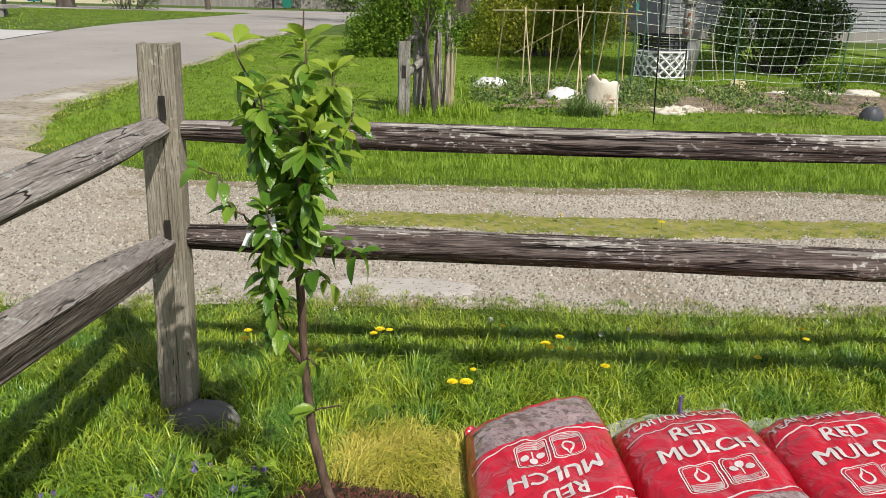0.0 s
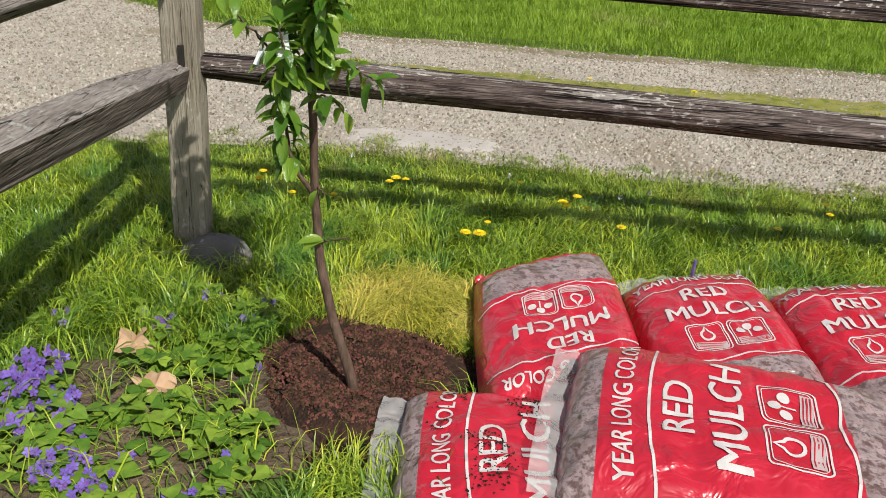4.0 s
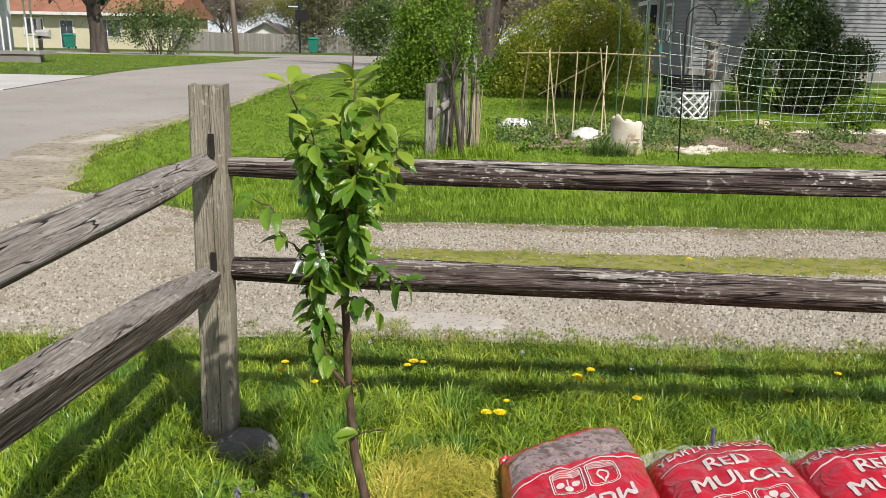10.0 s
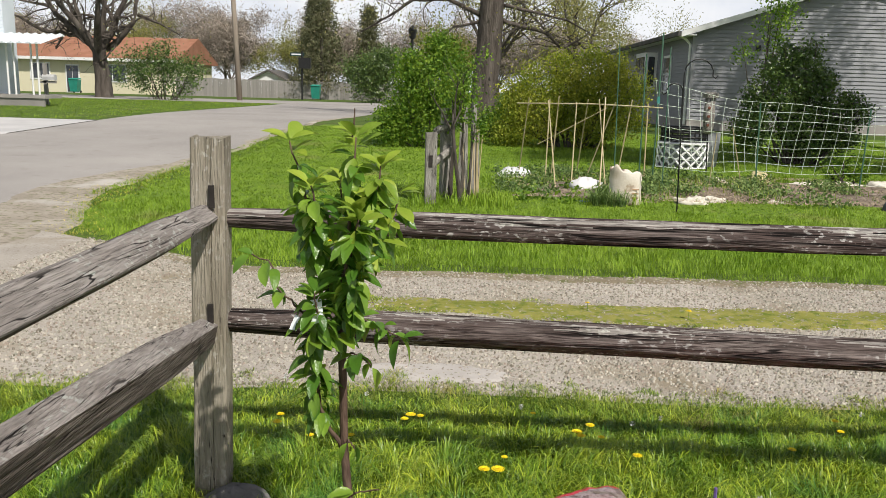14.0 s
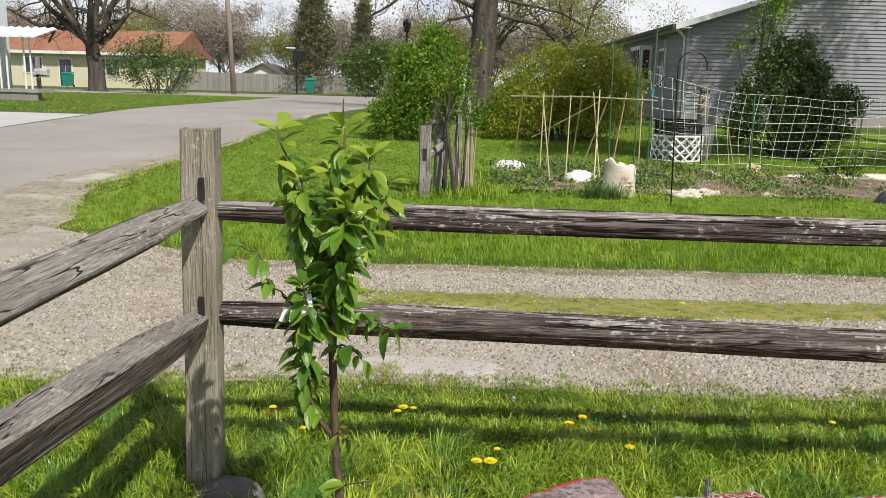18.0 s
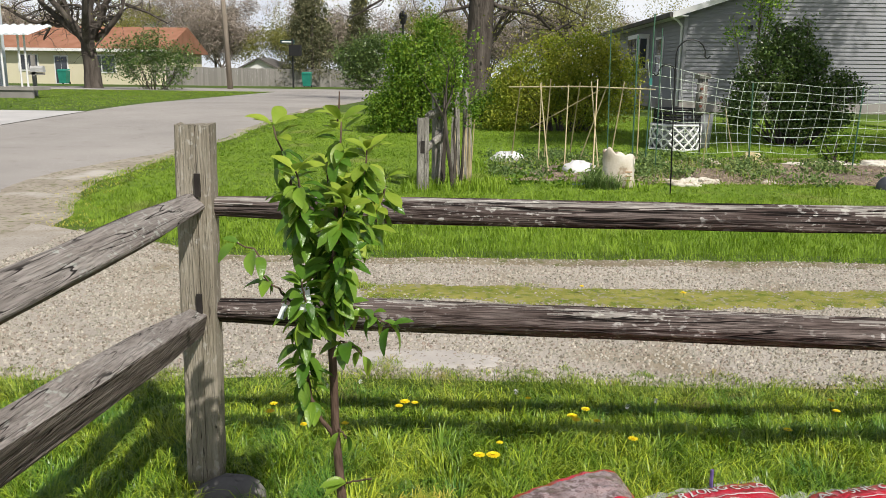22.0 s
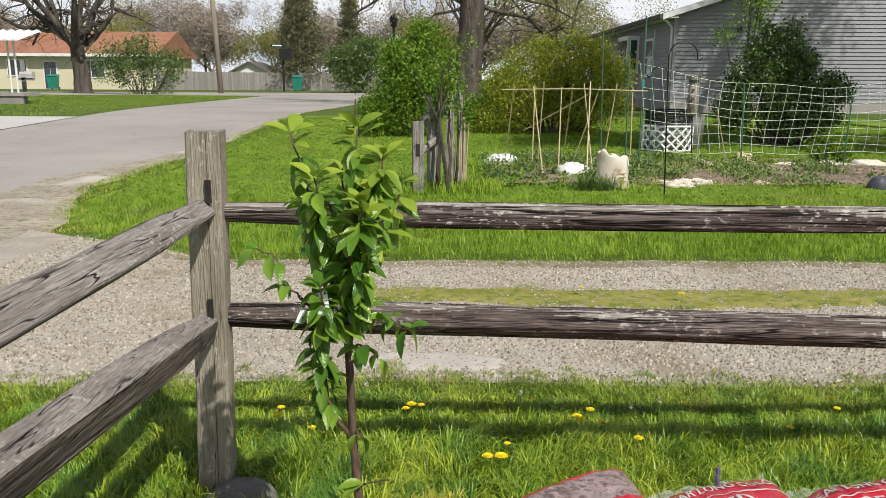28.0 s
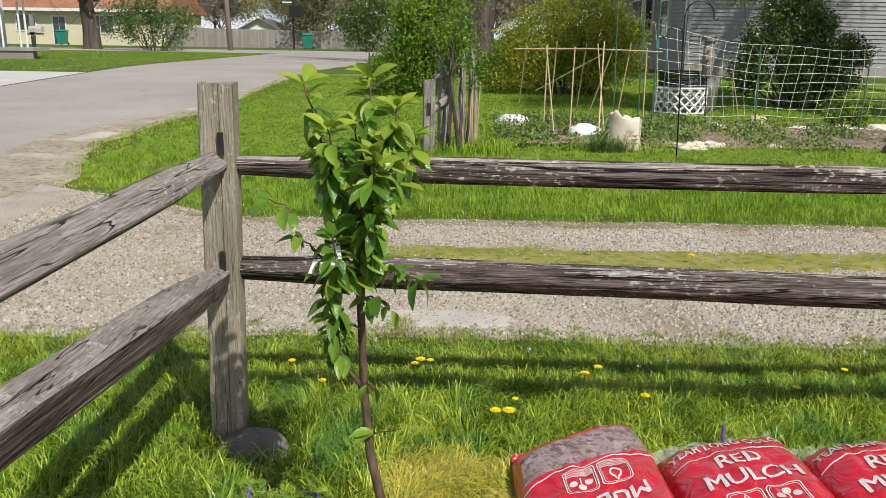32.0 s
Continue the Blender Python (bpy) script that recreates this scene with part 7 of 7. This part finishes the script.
bush("garden_plant", "low leafy green plant behind the bed", [(6.35, 0.22, 0.16), (6.55, 0.3, 0.17), (6.75, 0.2, 0.14)], 9.95, M_CROWN_GREEN, 45, 5, 60, 16, 0.06, 0.05)
lump("crumpled_sheet", "crumpled dirty white sheet lying on the ground", "sheet", 3.55, 7.55, 0.2, 0.11, 0.09, M_CLOTH, 61, 0.7)
lump("crumpled_sheet", "crumpled dirty white sheet lying on the ground", "sheet", 3.9, 7.75, 0.17, 0.09, 0.07, M_CLOTH, 62, 0.7)
tree("shade_maple", "maple in young leaf shading the lilac", 10.8, 9.4, 9.5, 0.2, 97, 4, M_CROWN_SPRING, 30, 0.15, 0.32, trunk=0.34, spread=1.0)


def lamp_post():
    t = thing("lamp_post", "black garden lamp post behind the shrubs", "lamp post")
    x, y = -1.5, 30
    part("pole", Shape().tube([(x, y, 0.3), (x, y, 3.3)], 0.05, 8), M_BLACK, t)
    part("lantern", Shape().tube([(x, y, 3.25), (x, y, 3.3), (x, y, 3.6), (x, y, 3.7), (x, y, 3.78)], [0.06, 0.12, 0.17, 0.12, 0.02], 8), M_BLACK, t)


lamp_post()
tagged(mesh_ob("net_ribbon", Shape().box((3.49, 9.44, 1.2), (3.53, 9.46, 1.3)), mat("teal_tape", (0.04, 0.2, 0.18), (0.06, 0.26, 0.22), 9, 0.6)), "scrap of teal tape tied to the net rod", "tape")
worn("drive_patch", 0.22, 0.96, lambda x: 1.08 - 0.14 * math.sqrt(max(0.02, 1 - ((x - 0.59) / 0.37) ** 2)), lambda x: 1.1 + 0.15 * math.sqrt(max(0.02, 1 - ((x - 0.59) / 0.37) ** 2)), 60, 26, 0.012, 3, M_CONCRETE_OLD, "worn smooth concrete patch at the driveway's edge", "concrete patch", 0.5, 5.0)


def on_bag_d(rng, n):
    return np.array([tuple(BAG_D.at(a, b, 0.003)) for a, b in np.column_stack([rng.normal(0.02, 0.11, n), rng.normal(0.08, 0.12, n)]) if noise.noise(Vector((a * 9, b * 9, 2))) > 0.12])


chips("soil_crumbs", 1500, 88, on_bag_d, 0.0032, M_MULCH, "dark soil crumbs spilt over the bag", "soil")
